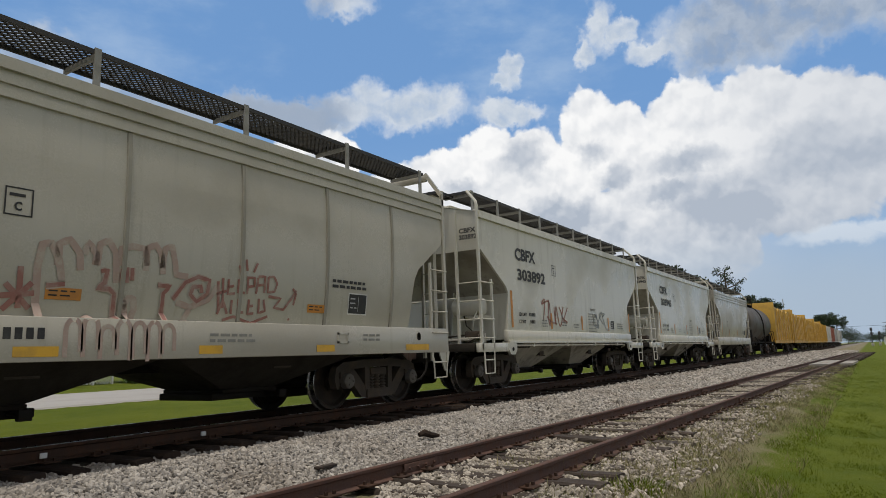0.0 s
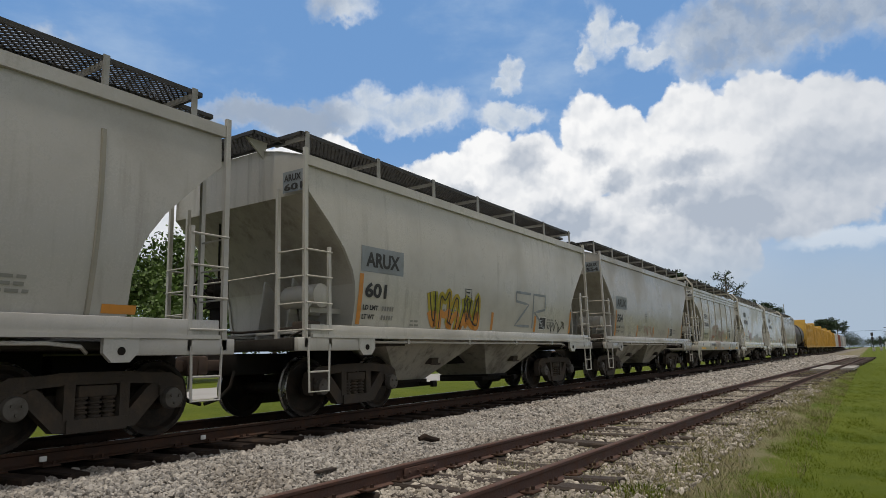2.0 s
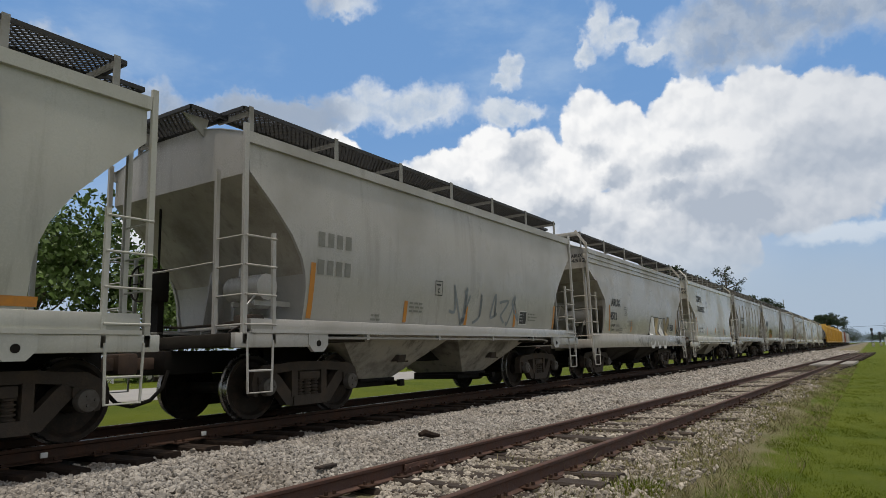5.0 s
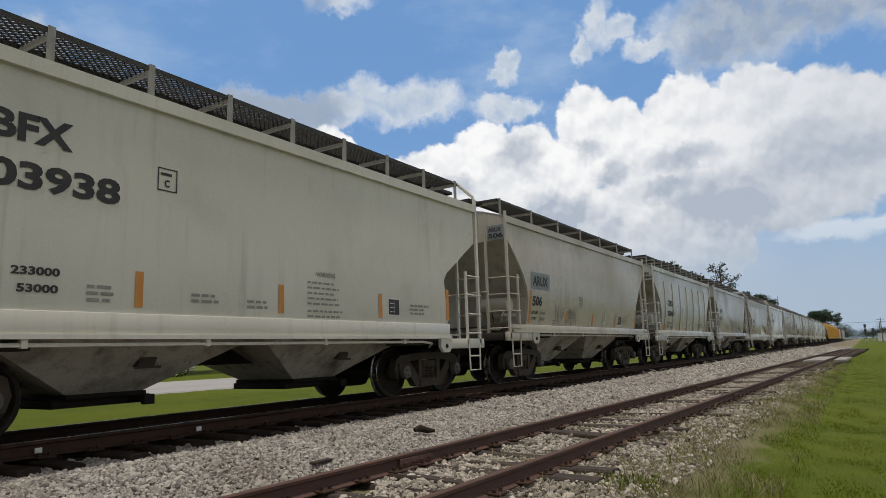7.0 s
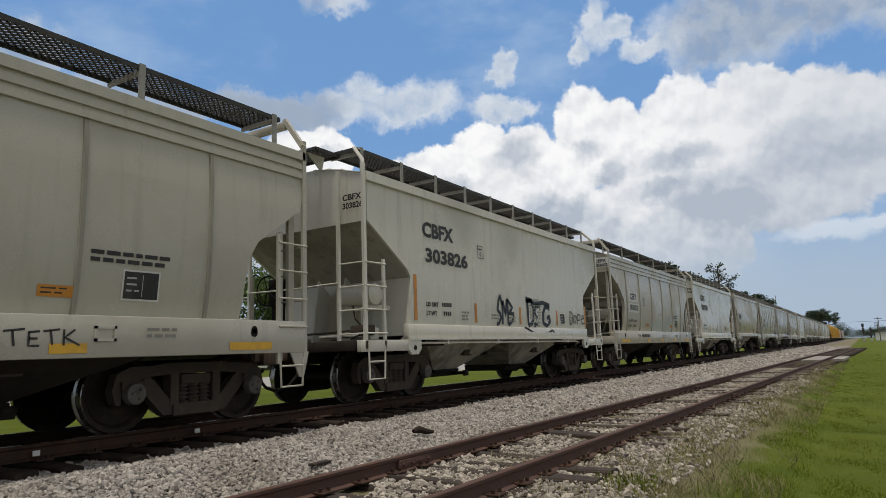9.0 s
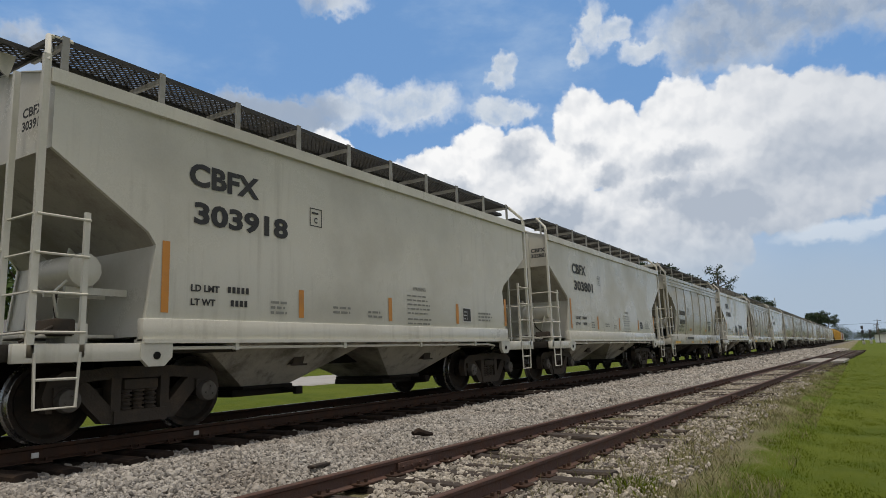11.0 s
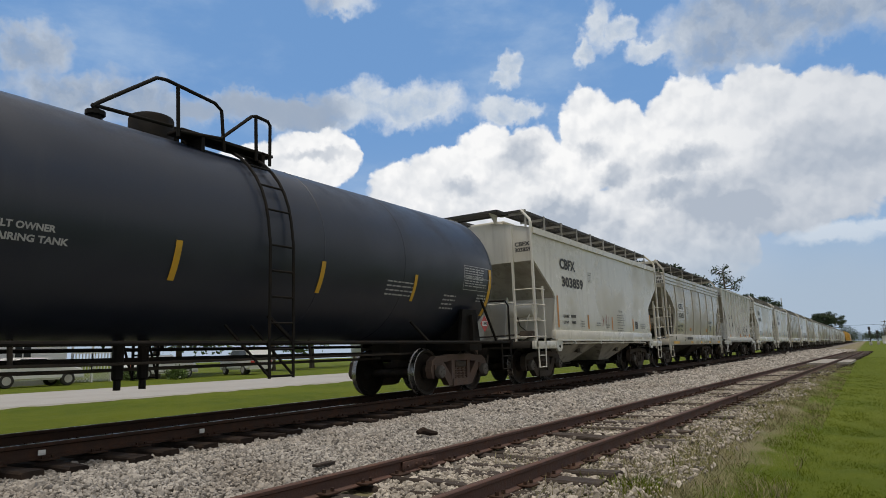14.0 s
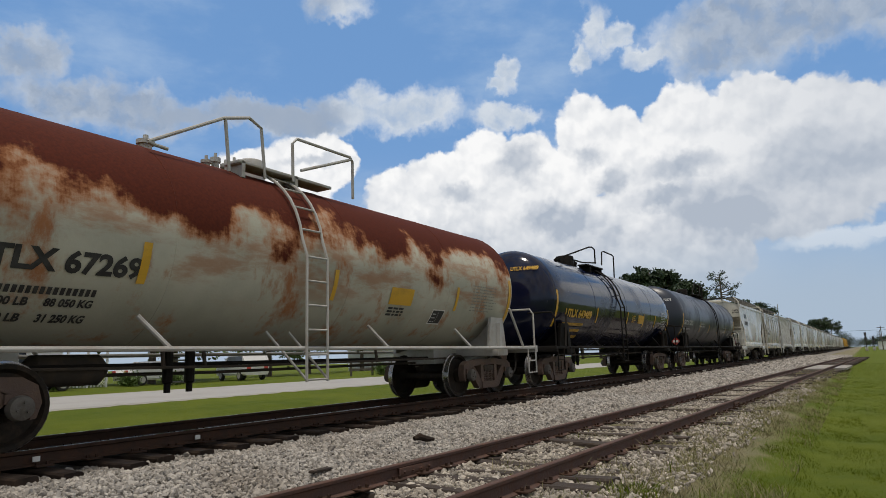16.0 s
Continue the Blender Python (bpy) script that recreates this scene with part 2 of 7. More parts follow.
GRIME = (0.13, 0.115, 0.09)
M_STEEL = material("dark_running_steel", (0.012, 0.011, 0.010), 0.7, 0.0, (0.035, 0.025, 0.018), 0.4, 3.0, 0, 0.3)
M_TRUCK = material("dusty_cast_steel", (0.062, 0.053, 0.045), 0.78, 0.0, (0.12, 0.088, 0.064), 0.5, 4.0, 0, 0.4)
M_TRUCK_RUST = material("rusty_cast_steel", (0.095, 0.063, 0.050), 0.8, 0.0, (0.20, 0.13, 0.09), 0.5, 4.0, 0, 0.4)
M_WHEEL = material("wheel_steel", (0.024, 0.020, 0.017), 0.6, 0.1, (0.085, 0.060, 0.043), 0.5, 5.0, 0, 0.2)
M_CAP = material("dusty_bearing_cap", (0.10, 0.092, 0.082), 0.7, 0.0, (0.05, 0.04, 0.03), 0.5, 8.0, 0, 0.2)
M_GRATE = material("galvanised_grating", (0.022, 0.023, 0.024), 0.6, 0.1, GRIME, 0.3, 4.0)
# roof-walk post paint, dimmed: its shade is put into the colour
M_WALKPOST = material("shaded_post_paint", (0.27, 0.27, 0.26), 0.7, 0.0, GRIME, 0.4, 4.0)
# near-black streaked tone for end platforms and some discharge bays
M_UNDER = material("dark_underframe", (0.045, 0.040, 0.034), 0.85, 0.0, (0.02, 0.018, 0.016), 0.6, 1.5, 0.5, 0.3)
M_RAIL_SIDE = material("rusty_rail", (0.045, 0.028, 0.021), 0.75, 0.0, (0.085, 0.044, 0.028), 0.6, 6.0, 0, 0.3)
M_RAIL_SIDING = material("brown_rusty_rail", (0.075, 0.039, 0.029), 0.8, 0.0, (0.13, 0.064, 0.043), 0.6, 5.0, 0, 0.3)
M_RAIL_TOP = material("worn_rail_head", (0.30, 0.29, 0.28), 0.28, 0.9, (0.10, 0.08, 0.07), 0.25, 5.0, 0, 0.05)
M_TIE = material("weathered_tie", (0.034, 0.024, 0.018), 0.9, 0.0, (0.115, 0.090, 0.070), 0.45, 5.0, 0, 0.7, 25.0)
M_TIE_DARK = material("creosoted_tie", (0.024, 0.018, 0.015), 0.85, 0.0, (0.09, 0.062, 0.045), 0.5, 4.0, 0, 0.5, 25.0)
M_BALLAST = material("limestone_ballast", (0.315, 0.295, 0.267), 0.9, 0.0, (0.17, 0.135, 0.10), 0.45, 0.7, 0, 0.3, 40.0, 0.42)
M_GRAVEL = material("dirty_gravel", (0.37, 0.335, 0.285), 0.95, 0.0, (0.10, 0.08, 0.06), 0.5, 1.0, 0, 0.3, 40.0, 0.45)
M_BED = material("ballast_bed", (0.19, 0.17, 0.145), 0.95, 0.0, (0.10, 0.085, 0.07), 0.6, 14.0, 0, 0.9, 30.0)
# near-black ballast tone with the train's shade put into it
M_SHADED_BED = material("shaded_ballast", (0.045, 0.040, 0.034), 0.9, 0.0, (0.02, 0.018, 0.015), 0.6, 6.0, 0, 0.8, 30.0)
M_ROAD = material("worn_concrete_road", (0.33, 0.32, 0.305), 0.9, 0.0, (0.27, 0.26, 0.24), 0.4, 0.5, 0, 0.3)
M_GROUND = ground_material()
M_BLACK = material("black_stencil", (0.018, 0.018, 0.02), 0.6, 0.0, (0.2, 0.2, 0.18), 0.18, 5.0, 0, 0)
M_NAVY = material("navy_stencil", (0.02, 0.025, 0.06), 0.6, 0.0, (0.2, 0.2, 0.2), 0.15, 5.0, 0, 0)
M_WHITE = material("white_decal", (0.66, 0.66, 0.64), 0.6, 0.0, GRIME, 0.25, 3.0, 0, 0)
M_ORANGE = material("orange_reflector", (0.58, 0.24, 0.035), 0.5, 0.0, GRIME, 0.35, 3.0, 0.2, 0)
M_YELLOW = material("yellow_reflector", (0.66, 0.38, 0.03), 0.5, 0.0, GRIME, 0.3, 3.0, 0, 0)
M_BLUEPANEL = material("bluegrey_panel", (0.24, 0.27, 0.29), 0.6, 0.0, GRIME, 0.3, 3.0, 0.2, 0)
M_FAINT = material("faded_stencil", (0.22, 0.22, 0.2), 0.7, 0.0, (0.4, 0.4, 0.37), 0.4, 6.0, 0, 0)
M_PINK = material("faded_pink_spray", (0.30, 0.135, 0.11), 0.75, 0.0, (0.42, 0.36, 0.31), 0.6, 6.0, 0, 0)
M_PINKPALE = material("washed_pink_spray", (0.40, 0.30, 0.255), 0.75, 0.0, (0.48, 0.45, 0.38), 0.7, 5.0, 0, 0)
M_REPAINT = material("blue_grey_repaint", (0.42, 0.455, 0.43), 0.6, 0.0, (0.3, 0.27, 0.2), 0.3, 1.5, 0.3, 0)
M_INK = material("dark_blue_spray", (0.02, 0.03, 0.05), 0.7, 0.0, (0.2, 0.2, 0.2), 0.2, 6.0, 0, 0)
M_GOLD = material("gold_spray", (0.33, 0.26, 0.13), 0.7, 0.0, (0.4, 0.38, 0.33), 0.4, 5.0, 0, 0)
M_LIME = material("yellow_green_spray", (0.34, 0.33, 0.03), 0.7, 0.0, (0.5, 0.16, 0.03), 0.5, 2.5, 0, 0)
M_RED = material("red_placard", (0.45, 0.05, 0.04), 0.5, 0.0, GRIME, 0.2, 3.0, 0, 0)
M_PALETEXT = material("white_stencil", (0.45, 0.46, 0.47), 0.6, 0.0, (0.15, 0.15, 0.16), 0.25, 6.0, 0, 0)
M_BLACKTANK = material("matt_black_tank", (0.018, 0.024, 0.040), 0.40, 0.0, (0.045, 0.05, 0.062), 0.3, 0.7, 0.25, 0.05)
M_GLOSSTANK = material("gloss_black_tank", (0.006, 0.009, 0.028), 0.16, 0.0, (0.012, 0.015, 0.028), 0.2, 0.7, 0.1, 0.01, spec=0.38)
M_TANKRUST = rusty_tank_material()
M_GREYSTEEL = material("pale_grey_paint", (0.40, 0.40, 0.385), 0.6, 0.0, (0.2, 0.12, 0.07), 0.35, 3.0, 0.2, 0.1)
M_LEAF = material("oak_leaves", (0.085, 0.14, 0.028), 0.6, 0.0, (0.045, 0.08, 0.015), 0.5, 0.6, 0, 0, 10.0, 0.4)
M_NEEDLE = material("pine_needles", (0.028, 0.052, 0.022), 0.7, 0.0, (0.015, 0.03, 0.012), 0.5, 0.4, 0, 0, 10.0, 0.4)
M_BARK = material("bark", (0.10, 0.08, 0.06), 0.9, 0.0, (0.05, 0.04, 0.03), 0.5, 3.0, 0.4, 0.6)
M_BLADE = material("grass_blades", (0.095, 0.132, 0.009), 0.8, 0.0, (0.138, 0.154, 0.014), 0.5, 0.5, 0, 0, 8.0, 0.25, 0.25)
M_OLIVE = material("olive_weeds", (0.13, 0.14, 0.045), 0.85, 0.0, (0.20, 0.185, 0.085), 0.5, 0.9, 0, 0, 8.0, 0.3, 0.2)
M_DRYBLADE = material("dry_weeds", (0.27, 0.24, 0.14), 0.85, 0.0, (0.13, 0.14, 0.05), 0.7, 0.9, 0, 0, 8.0, 0.35, 0.2)
for dull in (M_STEEL, M_TRUCK, M_WHEEL, M_UNDER, M_TIE_DARK, M_SHADED_BED, M_RAIL_SIDE, M_BLADE, M_DRYBLADE):
    for node in dull.node_tree.nodes:
        if node.type == "BSDF_PRINCIPLED":
            node.inputs["Specular IOR Level"].default_value = 0.12
M_SIDING = material("white_siding", (0.72, 0.73, 0.74), 0.6, 0.0, (0.4, 0.4, 0.38), 0.2, 1.0, 0.15, 0.1)
M_ROOF = material("grey_shingle", (0.16, 0.16, 0.165), 0.9, 0.0, (0.08, 0.08, 0.08), 0.4, 2.0, 0, 0.5)
M_GLASS = material("dark_window", (0.02, 0.024, 0.028), 0.08, 0.0, (0.05, 0.05, 0.05), 0.1, 1.0, 0, 0)
M_TYRE = material("tyre_rubber", (0.02, 0.02, 0.02), 0.85)
M_CARWHITE = material("white_car_paint", (0.72, 0.72, 0.72), 0.25, 0.0, GRIME, 0.08, 1.0, 0, 0)
M_CARDARK = material("dark_car_paint", (0.03, 0.035, 0.045), 0.25, 0.0, GRIME, 0.1, 1.0, 0, 0)
M_POST = material("weathered_post", (0.13, 0.11, 0.09), 0.9, 0.0, (0.06, 0.05, 0.04), 0.5, 3.0, 0, 0.4)
M_YBOX = material("yellow_wagon_paint", (0.56, 0.33, 0.045), 0.6, 0.0, (0.20, 0.13, 0.06), 0.55, 0.8, 0.5, 0.1)
M_LATTICE = material("pale_lattice", (0.5, 0.5, 0.48), 0.8)
M_CONCRETE = material("pale_concrete", (0.29, 0.275, 0.25), 0.92, 0.0, (0.2, 0.18, 0.15), 0.5, 1.2, 0, 0.4)
M_DARKROOF = material("dark_metal", (0.05, 0.05, 0.055), 0.5, 0.3)

# ---- mesh helpers ----
def finish(bm, name, mat, smooth=35.0):
    mesh = bpy.data.meshes.new(name)
    bmesh.ops.recalc_face_normals(bm, faces=bm.faces[:])
    bm.to_mesh(mesh)
    bm.free()
    mesh.materials.append(mat)
    if smooth:
        mesh.polygons.foreach_set("use_smooth", np.ones(len(mesh.polygons), dtype=bool))
        mesh.set_sharp_from_angle(angle=radians(smooth))
    return mesh


def hang(name, mesh, parent, at=None, label=""):
    """An object on a mesh, as a part of parent."""
    ob = new(name, mesh)
    ob.parent = parent
    if at is not None:
        ob.matrix_basis = at
    return tagged(ob, label)


def part(name, bm, mat, parent, label="", smooth=35.0):
    return hang(name, finish(bm, name, mat, smooth), parent, None, label)


def thing(name, label, category, at=None, group="", kind=""):
    ob = new(name)
    ob.empty_display_size = 0.2
    if at is not None:
        ob.matrix_basis = at
    return tagged(ob, label, category, group, kind)


def np_mesh(name, verts, faces, mat, smooth=False):
    """A mesh from arrays; faces all have the same number of corners."""
    mesh = bpy.data.meshes.new(name)
    k = faces.shape[1]
    mesh.vertices.add(len(verts))
    mesh.vertices.foreach_set("co", np.asarray(verts, np.float32).ravel())
    mesh.loops.add(len(faces) * k)
    mesh.loops.foreach_set("vertex_index", np.asarray(faces, np.int32).ravel())
    mesh.polygons.add(len(faces))
    mesh.polygons.foreach_set("loop_start", np.arange(len(faces), dtype=np.int32) * k)
    mesh.polygons.foreach_set("use_smooth", np.full(len(faces), smooth, dtype=bool))
    mesh.update(calc_edges=True)
    mesh.materials.append(mat)
    return mesh


def box(bm, x0, x1, y0, y1, z0, z1, bevel=0.0):
    vs = [bm.verts.new((x, y, z)) for z in (z0, z1) for y in (y0, y1) for x in (x0, x1)]
    fs = [bm.faces.new([vs[i] for i in q]) for q in ((0, 2, 3, 1), (4, 5, 7, 6), (0, 1, 5, 4), (2, 6, 7, 3), (0, 4, 6, 2), (1, 3, 7, 5))]
    if bevel:
        edges = list({e for f in fs for e in f.edges})
        bmesh.ops.bevel(bm, geom=edges, offset=bevel, segments=2, affect="EDGES", profile=0.5)
    return vs


def prism(bm, outline, y0, y1):
    """An outline in x and z, drawn out from y0 to y1."""
    a = [bm.verts.new((x, y0, z)) for x, z in outline]
    b = [bm.verts.new((x, y1, z)) for x, z in outline]
    bm.faces.new(a)
    bm.faces.new(b[::-1])
    for i in range(len(a)):
        j = (i + 1) % len(a)
        bm.faces.new((a[j], a[i], b[i], b[j]))


def tube(bm, points, r, n=8, caps=True):
    """A round bar along points; r may be one radius or one for each point."""
    points = [Vector(p) for p in points]
    rs = [r] * len(points) if isinstance(r, (int, float)) else r
    rings, side = [], None
    for i, p in enumerate(points):
        d = (points[min(i + 1, len(points) - 1)] - points[max(i - 1, 0)]).normalized()
        if side is None:
            side = d.orthogonal().normalized()
        side = (side - d * side.dot(d)).normalized()
        up = d.cross(side)
        rings.append([bm.verts.new(p + (side * math.cos(2 * math.pi * k / n) + up * math.sin(2 * math.pi * k / n)) * rs[i]) for k in range(n)])
    for a, b in zip(rings, rings[1:]):
        for k in range(n):
            bm.faces.new((a[k], a[(k + 1) % n], b[(k + 1) % n], b[k]))
    if caps:
        bm.faces.new(rings[0][::-1])
        bm.faces.new(rings[-1])


def lathe(bm, profile, n=28, axis="y"):
    """Turns (radius, along) pairs about an axis through the origin."""
    rings = []
    for r, h in profile:
        ring = []
        for k in range(n):
            a = 2 * math.pi * k / n
            c, s = r * math.cos(a), r * math.sin(a)
            ring.append(bm.verts.new({"y": (c, h, s), "x": (h, c, s), "z": (c, s, h)}[axis]))
        rings.append(ring)
    for a, b in zip(rings, rings[1:]):
        for k in range(n):
            bm.faces.new((a[k], a[(k + 1) % n], b[(k + 1) % n], b[k]))
    bm.faces.new(rings[0][::-1])
    bm.faces.new(rings[-1])


TEXTS = {}


def letters(text):
    """Outline letters one unit high as points and faces, starting at x = 0."""
    if text not in TEXTS:
        cu = bpy.data.curves.new("letters", "FONT")
        cu.body, cu.size, cu.resolution_u, cu.offset = text, 1.0, 3, 0.038
        ob = bpy.data.objects.new("letters", cu)
        scene.collection.objects.link(ob)
        bpy.context.view_layer.update()
        mesh = bpy.data.meshes.new_from_object(ob.evaluated_get(bpy.context.evaluated_depsgraph_get()))
        pts = np.array([v.co[:2] for v in mesh.vertices]).reshape(-1, 2)
        low, top = pts.min(0), pts.max(0)
        pts = (pts - low) / (top[1] - low[1])
        TEXTS[text] = (pts, [tuple(p.vertices) for p in mesh.polygons])
        bpy.data.objects.remove(ob)
        bpy.data.meshes.remove(mesh)
        bpy.data.curves.remove(cu)
    return TEXTS[text]


class Side:
    """The near side of a wagon, on which paint and decals lie: wide(z) is the half width at a height."""

    def __init__(self, car, wide):
        self.car, self.wide = car, wide

    def lay(self, name, pts, faces, mat, lift=0.006, label=""):
        mesh = bpy.data.meshes.new(name)
        mesh.from_pydata([(x, -(self.wide(z) + lift), z) for x, z in pts], [], faces)
        mesh.materials.append(mat)
        return hang(name, mesh, self.car, None, label)

    def letter(self, text, x, z, high, wide, mat, lift=0.010, label=""):
        pts, faces = letters(text)
        k = wide / pts[:, 0].max()
        return self.lay("lettering", [(x + px * k, z + pz * high) for px, pz in pts], faces, mat, lift, label)

    def patch(self, x0, x1, z0, z1, mat, lift=0.006, name="decal", label=""):
        n = 6
        pts = [(x, z0 + (z1 - z0) * i / n) for i in range(n + 1) for x in (x0, x1)]
        return self.lay(name, pts, [(2 * i, 2 * i + 1, 2 * i + 3, 2 * i + 2) for i in range(n)], mat, lift, label)

    def bars(self, x, z, wide, rows, mat, high=0.035, gap=0.035, seed=1):
        """Small print, as plain bars."""
        rnd = random.Random(seed)
        pts, faces = [], []
        for i in range(rows):
            zz, left = z - i * (high + gap), x
            end = x + wide * rnd.uniform(0.75, 1.0)
            while left < end:
                w = min(rnd.uniform(0.06, 0.16), end - left + 0.02) if high < 0.06 else high * 0.62
                k = len(pts)
                pts += [(left, zz), (left + w, zz), (left + w, zz + high), (left, zz + high)]
                faces.append((k, k + 1, k + 2, k + 3))
                left += w + (0.03 if high < 0.06 else high * 0.3)
        return self.lay("small_print", pts, faces, mat, 0.009 if z > 1.25 else 0.024)

    def strokes(self, lines, x, z, sx, sz, thick, mat, lift=0.008, label=""):
        """Sprayed lines: ribbons along polylines given in units."""
        for line in lines:
            pts, faces = [], []
            p = [Vector((x + a * sx, z + b * sz)) for a, b in line]
            q = [p[0]]
            for a, b in zip(p, p[1:]):
                q += [a.lerp(b, 0.34), a.lerp(b, 0.67), b]
            for i, v in enumerate(q):
                d = (q[min(i + 1, len(q) - 1)] - q[max(i - 1, 0)])
                d = d.normalized() if d.length else Vector((1, 0))
                s = Vector((-d.y, d.x)) * thick * 0.5
                pts += [tuple(v + s), tuple(v - s)]
                if i:
                    k = len(pts)
                    faces.append((k - 4, k - 3, k - 1, k - 2))
            self.lay("graffiti", pts, faces, mat, lift, label)


def tag_lines(n, seed):
    """n overlapping looping scrawls, each about one unit wide and high."""
    rnd = random.Random(seed)
    out = []
    for i in range(n):
        x = i * 0.95
        p = [Vector((x + rnd.uniform(-0.15, 1.2), (k % 2) * 0.75 + rnd.uniform(-0.12, 0.32))) for k in range(rnd.randint(5, 8))]
        p.sort(key=lambda v: v.x + rnd.uniform(-0.5, 0.5))
        line = []
        for k in range(len(p) - 1):
            a, b, c2, d2 = p[max(k - 1, 0)], p[k], p[k + 1], p[min(k + 2, len(p) - 1)]
            for t in (0.0, 0.25, 0.5, 0.75):
                line.append(tuple(0.5 * (2 * b + (c2 - a) * t + (2 * a - 5 * b + 4 * c2 - d2) * t * t + (3 * b - a - 3 * c2 + d2) * t ** 3)))
        out.append(line + [tuple(p[-1])])
    return out


def arch_lines(n, seed):
    """n tall rounded arches side by side, with a drip or two."""
    rnd = random.Random(seed)
    out = []
    for i in range(n):
        x, h = i * 0.5, rnd.uniform(0.8, 1.05)
        out.append([(x, rnd.uniform(-0.1, 0.1))] + [(x + 0.21 - 0.21 * math.cos(t), h - 0.25 + 0.25 * math.sin(t)) for t in np.linspace(0, math.pi, 7)] + [(x + 0.42, rnd.uniform(-0.1, 0.25))])
    return out


# ---- running gear, built once and shared ----
GEAR = {}


def gear(mat_frame, key):
    """Meshes of a two-axle truck: side frame, springs, bolster, wheelset."""
    if key in GEAR:
        return GEAR[key]
    out = {}
    for name, s in (("near", -1), ("far", 1)):
        bm = bmesh.new()
        y0, y1 = sorted((s * 0.92, s * 1.06))
        # top chord with its pedestal ends, lower chord with the spring seat, columns
        prism(bm, [(-1.08, 0.34), (-1.13, 0.50), (-1.08, 0.68), (-0.92, 0.765), (-0.60, 0.775), (-0.40, 0.80), (0.40, 0.80), (0.60, 0.775), (0.92, 0.765), (1.08, 0.68), (1.13, 0.50), (1.08, 0.34),
                   (1.02, 0.33), (1.00, 0.56), (0.78, 0.58), (0.70, 0.64), (0.34, 0.665), (-0.34, 0.665), (-0.70, 0.64), (-0.78, 0.58), (-1.00, 0.56), (-1.02, 0.33)], y0, y1)
        for e in (-1, 1):
            prism(bm, [(e * 0.79, 0.52), (e * 0.79, 0.60), (e * 0.68, 0.655), (e * 0.60, 0.60), (e * 0.33, 0.31), (e * 0.33, 0.17), (e * 0.46, 0.17)], y0, y1)
        box(bm, -0.34, 0.34, y0 - 0.03, y1 + 0.03, 0.155, 0.30)
        for c in (-0.315, 0.315):
            box(bm, c - 0.06, c + 0.06, y0 - 0.012, y1 + 0.012, 0.28, 0.68)
        for c in (-0.89, 0.89):
            box(bm, c - 0.14, c + 0.14, min(s * 0.90, s * 1.10), max(s * 0.90, s * 1.10), 0.50, 0.60)
        bmesh.ops.bevel(bm, geom=[e for e in bm.edges if e.calc_face_angle(0) > 0.9], offset=0.016, segments=1, affect="EDGES")
        out["frame_" + name] = finish(bm, "side_frame", mat_frame)
        bm = bmesh.new()
        lathe(bm, [(r, 0.295 + 0.051 * k + dz) for k in range(5) for r, dz in ((0.058, 0.0), (0.078, 0.008), (0.080, 0.028), (0.058, 0.038))], 12, "z")
        out["springs_" + name] = finish(bm, "spring", mat_frame)
    bm = bmesh.new()
    box(bm, -0.22, 0.22, -1.08, 1.08, 0.53, 0.655, 0.02)
    box(bm, -0.30, 0.30, -0.55, 0.55, 0.55, 0.74, 0.02)
    for c in (-0.42, 0.42):
        tube(bm, [(c, -0.85, 0.40), (c * 0.8, 0, 0.36), (c, 0.85, 0.40)], 0.04, 6)
        for y in (-0.75, 0.75):
            box(bm, c - 0.06 + (0.04 if c < 0 else -0.04), c + 0.06 + (0.04 if c < 0 else -0.04), y - 0.06, y + 0.06, 0.30, 0.56)
    out["bolster"] = finish(bm, "truck", M_TRUCK)
    bm = bmesh.new()
    lathe(bm, [(0.085, -1.19), (0.118, -1.175), (0.128, -1.15), (0.128, -1.075), (0.10, -1.06), (0.075, -1.05), (0.075, -0.85), (0.10, -0.83), (0.14, -0.80), (0.145, -0.74), (0.20, -0.76), (0.36, -0.745), (0.40, -0.80),
               (0.448, -0.803), (0.457, -0.795), (0.460, -0.70), (0.486, -0.690), (0.484, -0.665), (0.40, -0.66), (0.37, -0.70), (0.17, -0.69), (0.12, -0.64), (0.085, -0.60),
               (0.08, 0.60), (0.12, 0.64), (0.17, 0.69), (0.37, 0.70), (0.40, 0.66), (0.484, 0.665), (0.486, 0.690), (0.460, 0.70), (0.457, 0.795), (0.448, 0.803), (0.40, 0.80),
               (0.36, 0.745), (0.20, 0.76), (0.145, 0.74), (0.14, 0.80), (0.10, 0.83), (0.075, 0.85), (0.075, 1.05), (0.10, 1.06), (0.128, 1.075), (0.128, 1.15), (0.118, 1.175), (0.085, 1.19)], 32)
    for s in (-1, 1):
        for k in range(3):
            a = 2.1 * k
            tube(bm, [(0.06 * math.cos(a), s * 1.18, 0.06 * math.sin(a)), (0.06 * math.cos(a), s * 1.21, 0.06 * math.sin(a))], 0.016, 6)
    mesh = finish(bm, "wheelset", M_WHEEL)
    mesh.materials.append(M_RAIL_TOP)
    for p in mesh.polygons:
        rr = [math.hypot(mesh.vertices[v].co.x, mesh.vertices[v].co.z) for v in p.vertices]
        if min(rr) > 0.444:
            p.material_index = 1
    mesh.materials.append(M_CAP)
    for p in mesh.polygons:
        if min(abs(mesh.vertices[v].co.y) for v in p.vertices) > 1.04:
            p.material_index = 2
    out["wheelset"] = mesh
    GEAR[key] = out
    return out


WHEELSETS = []


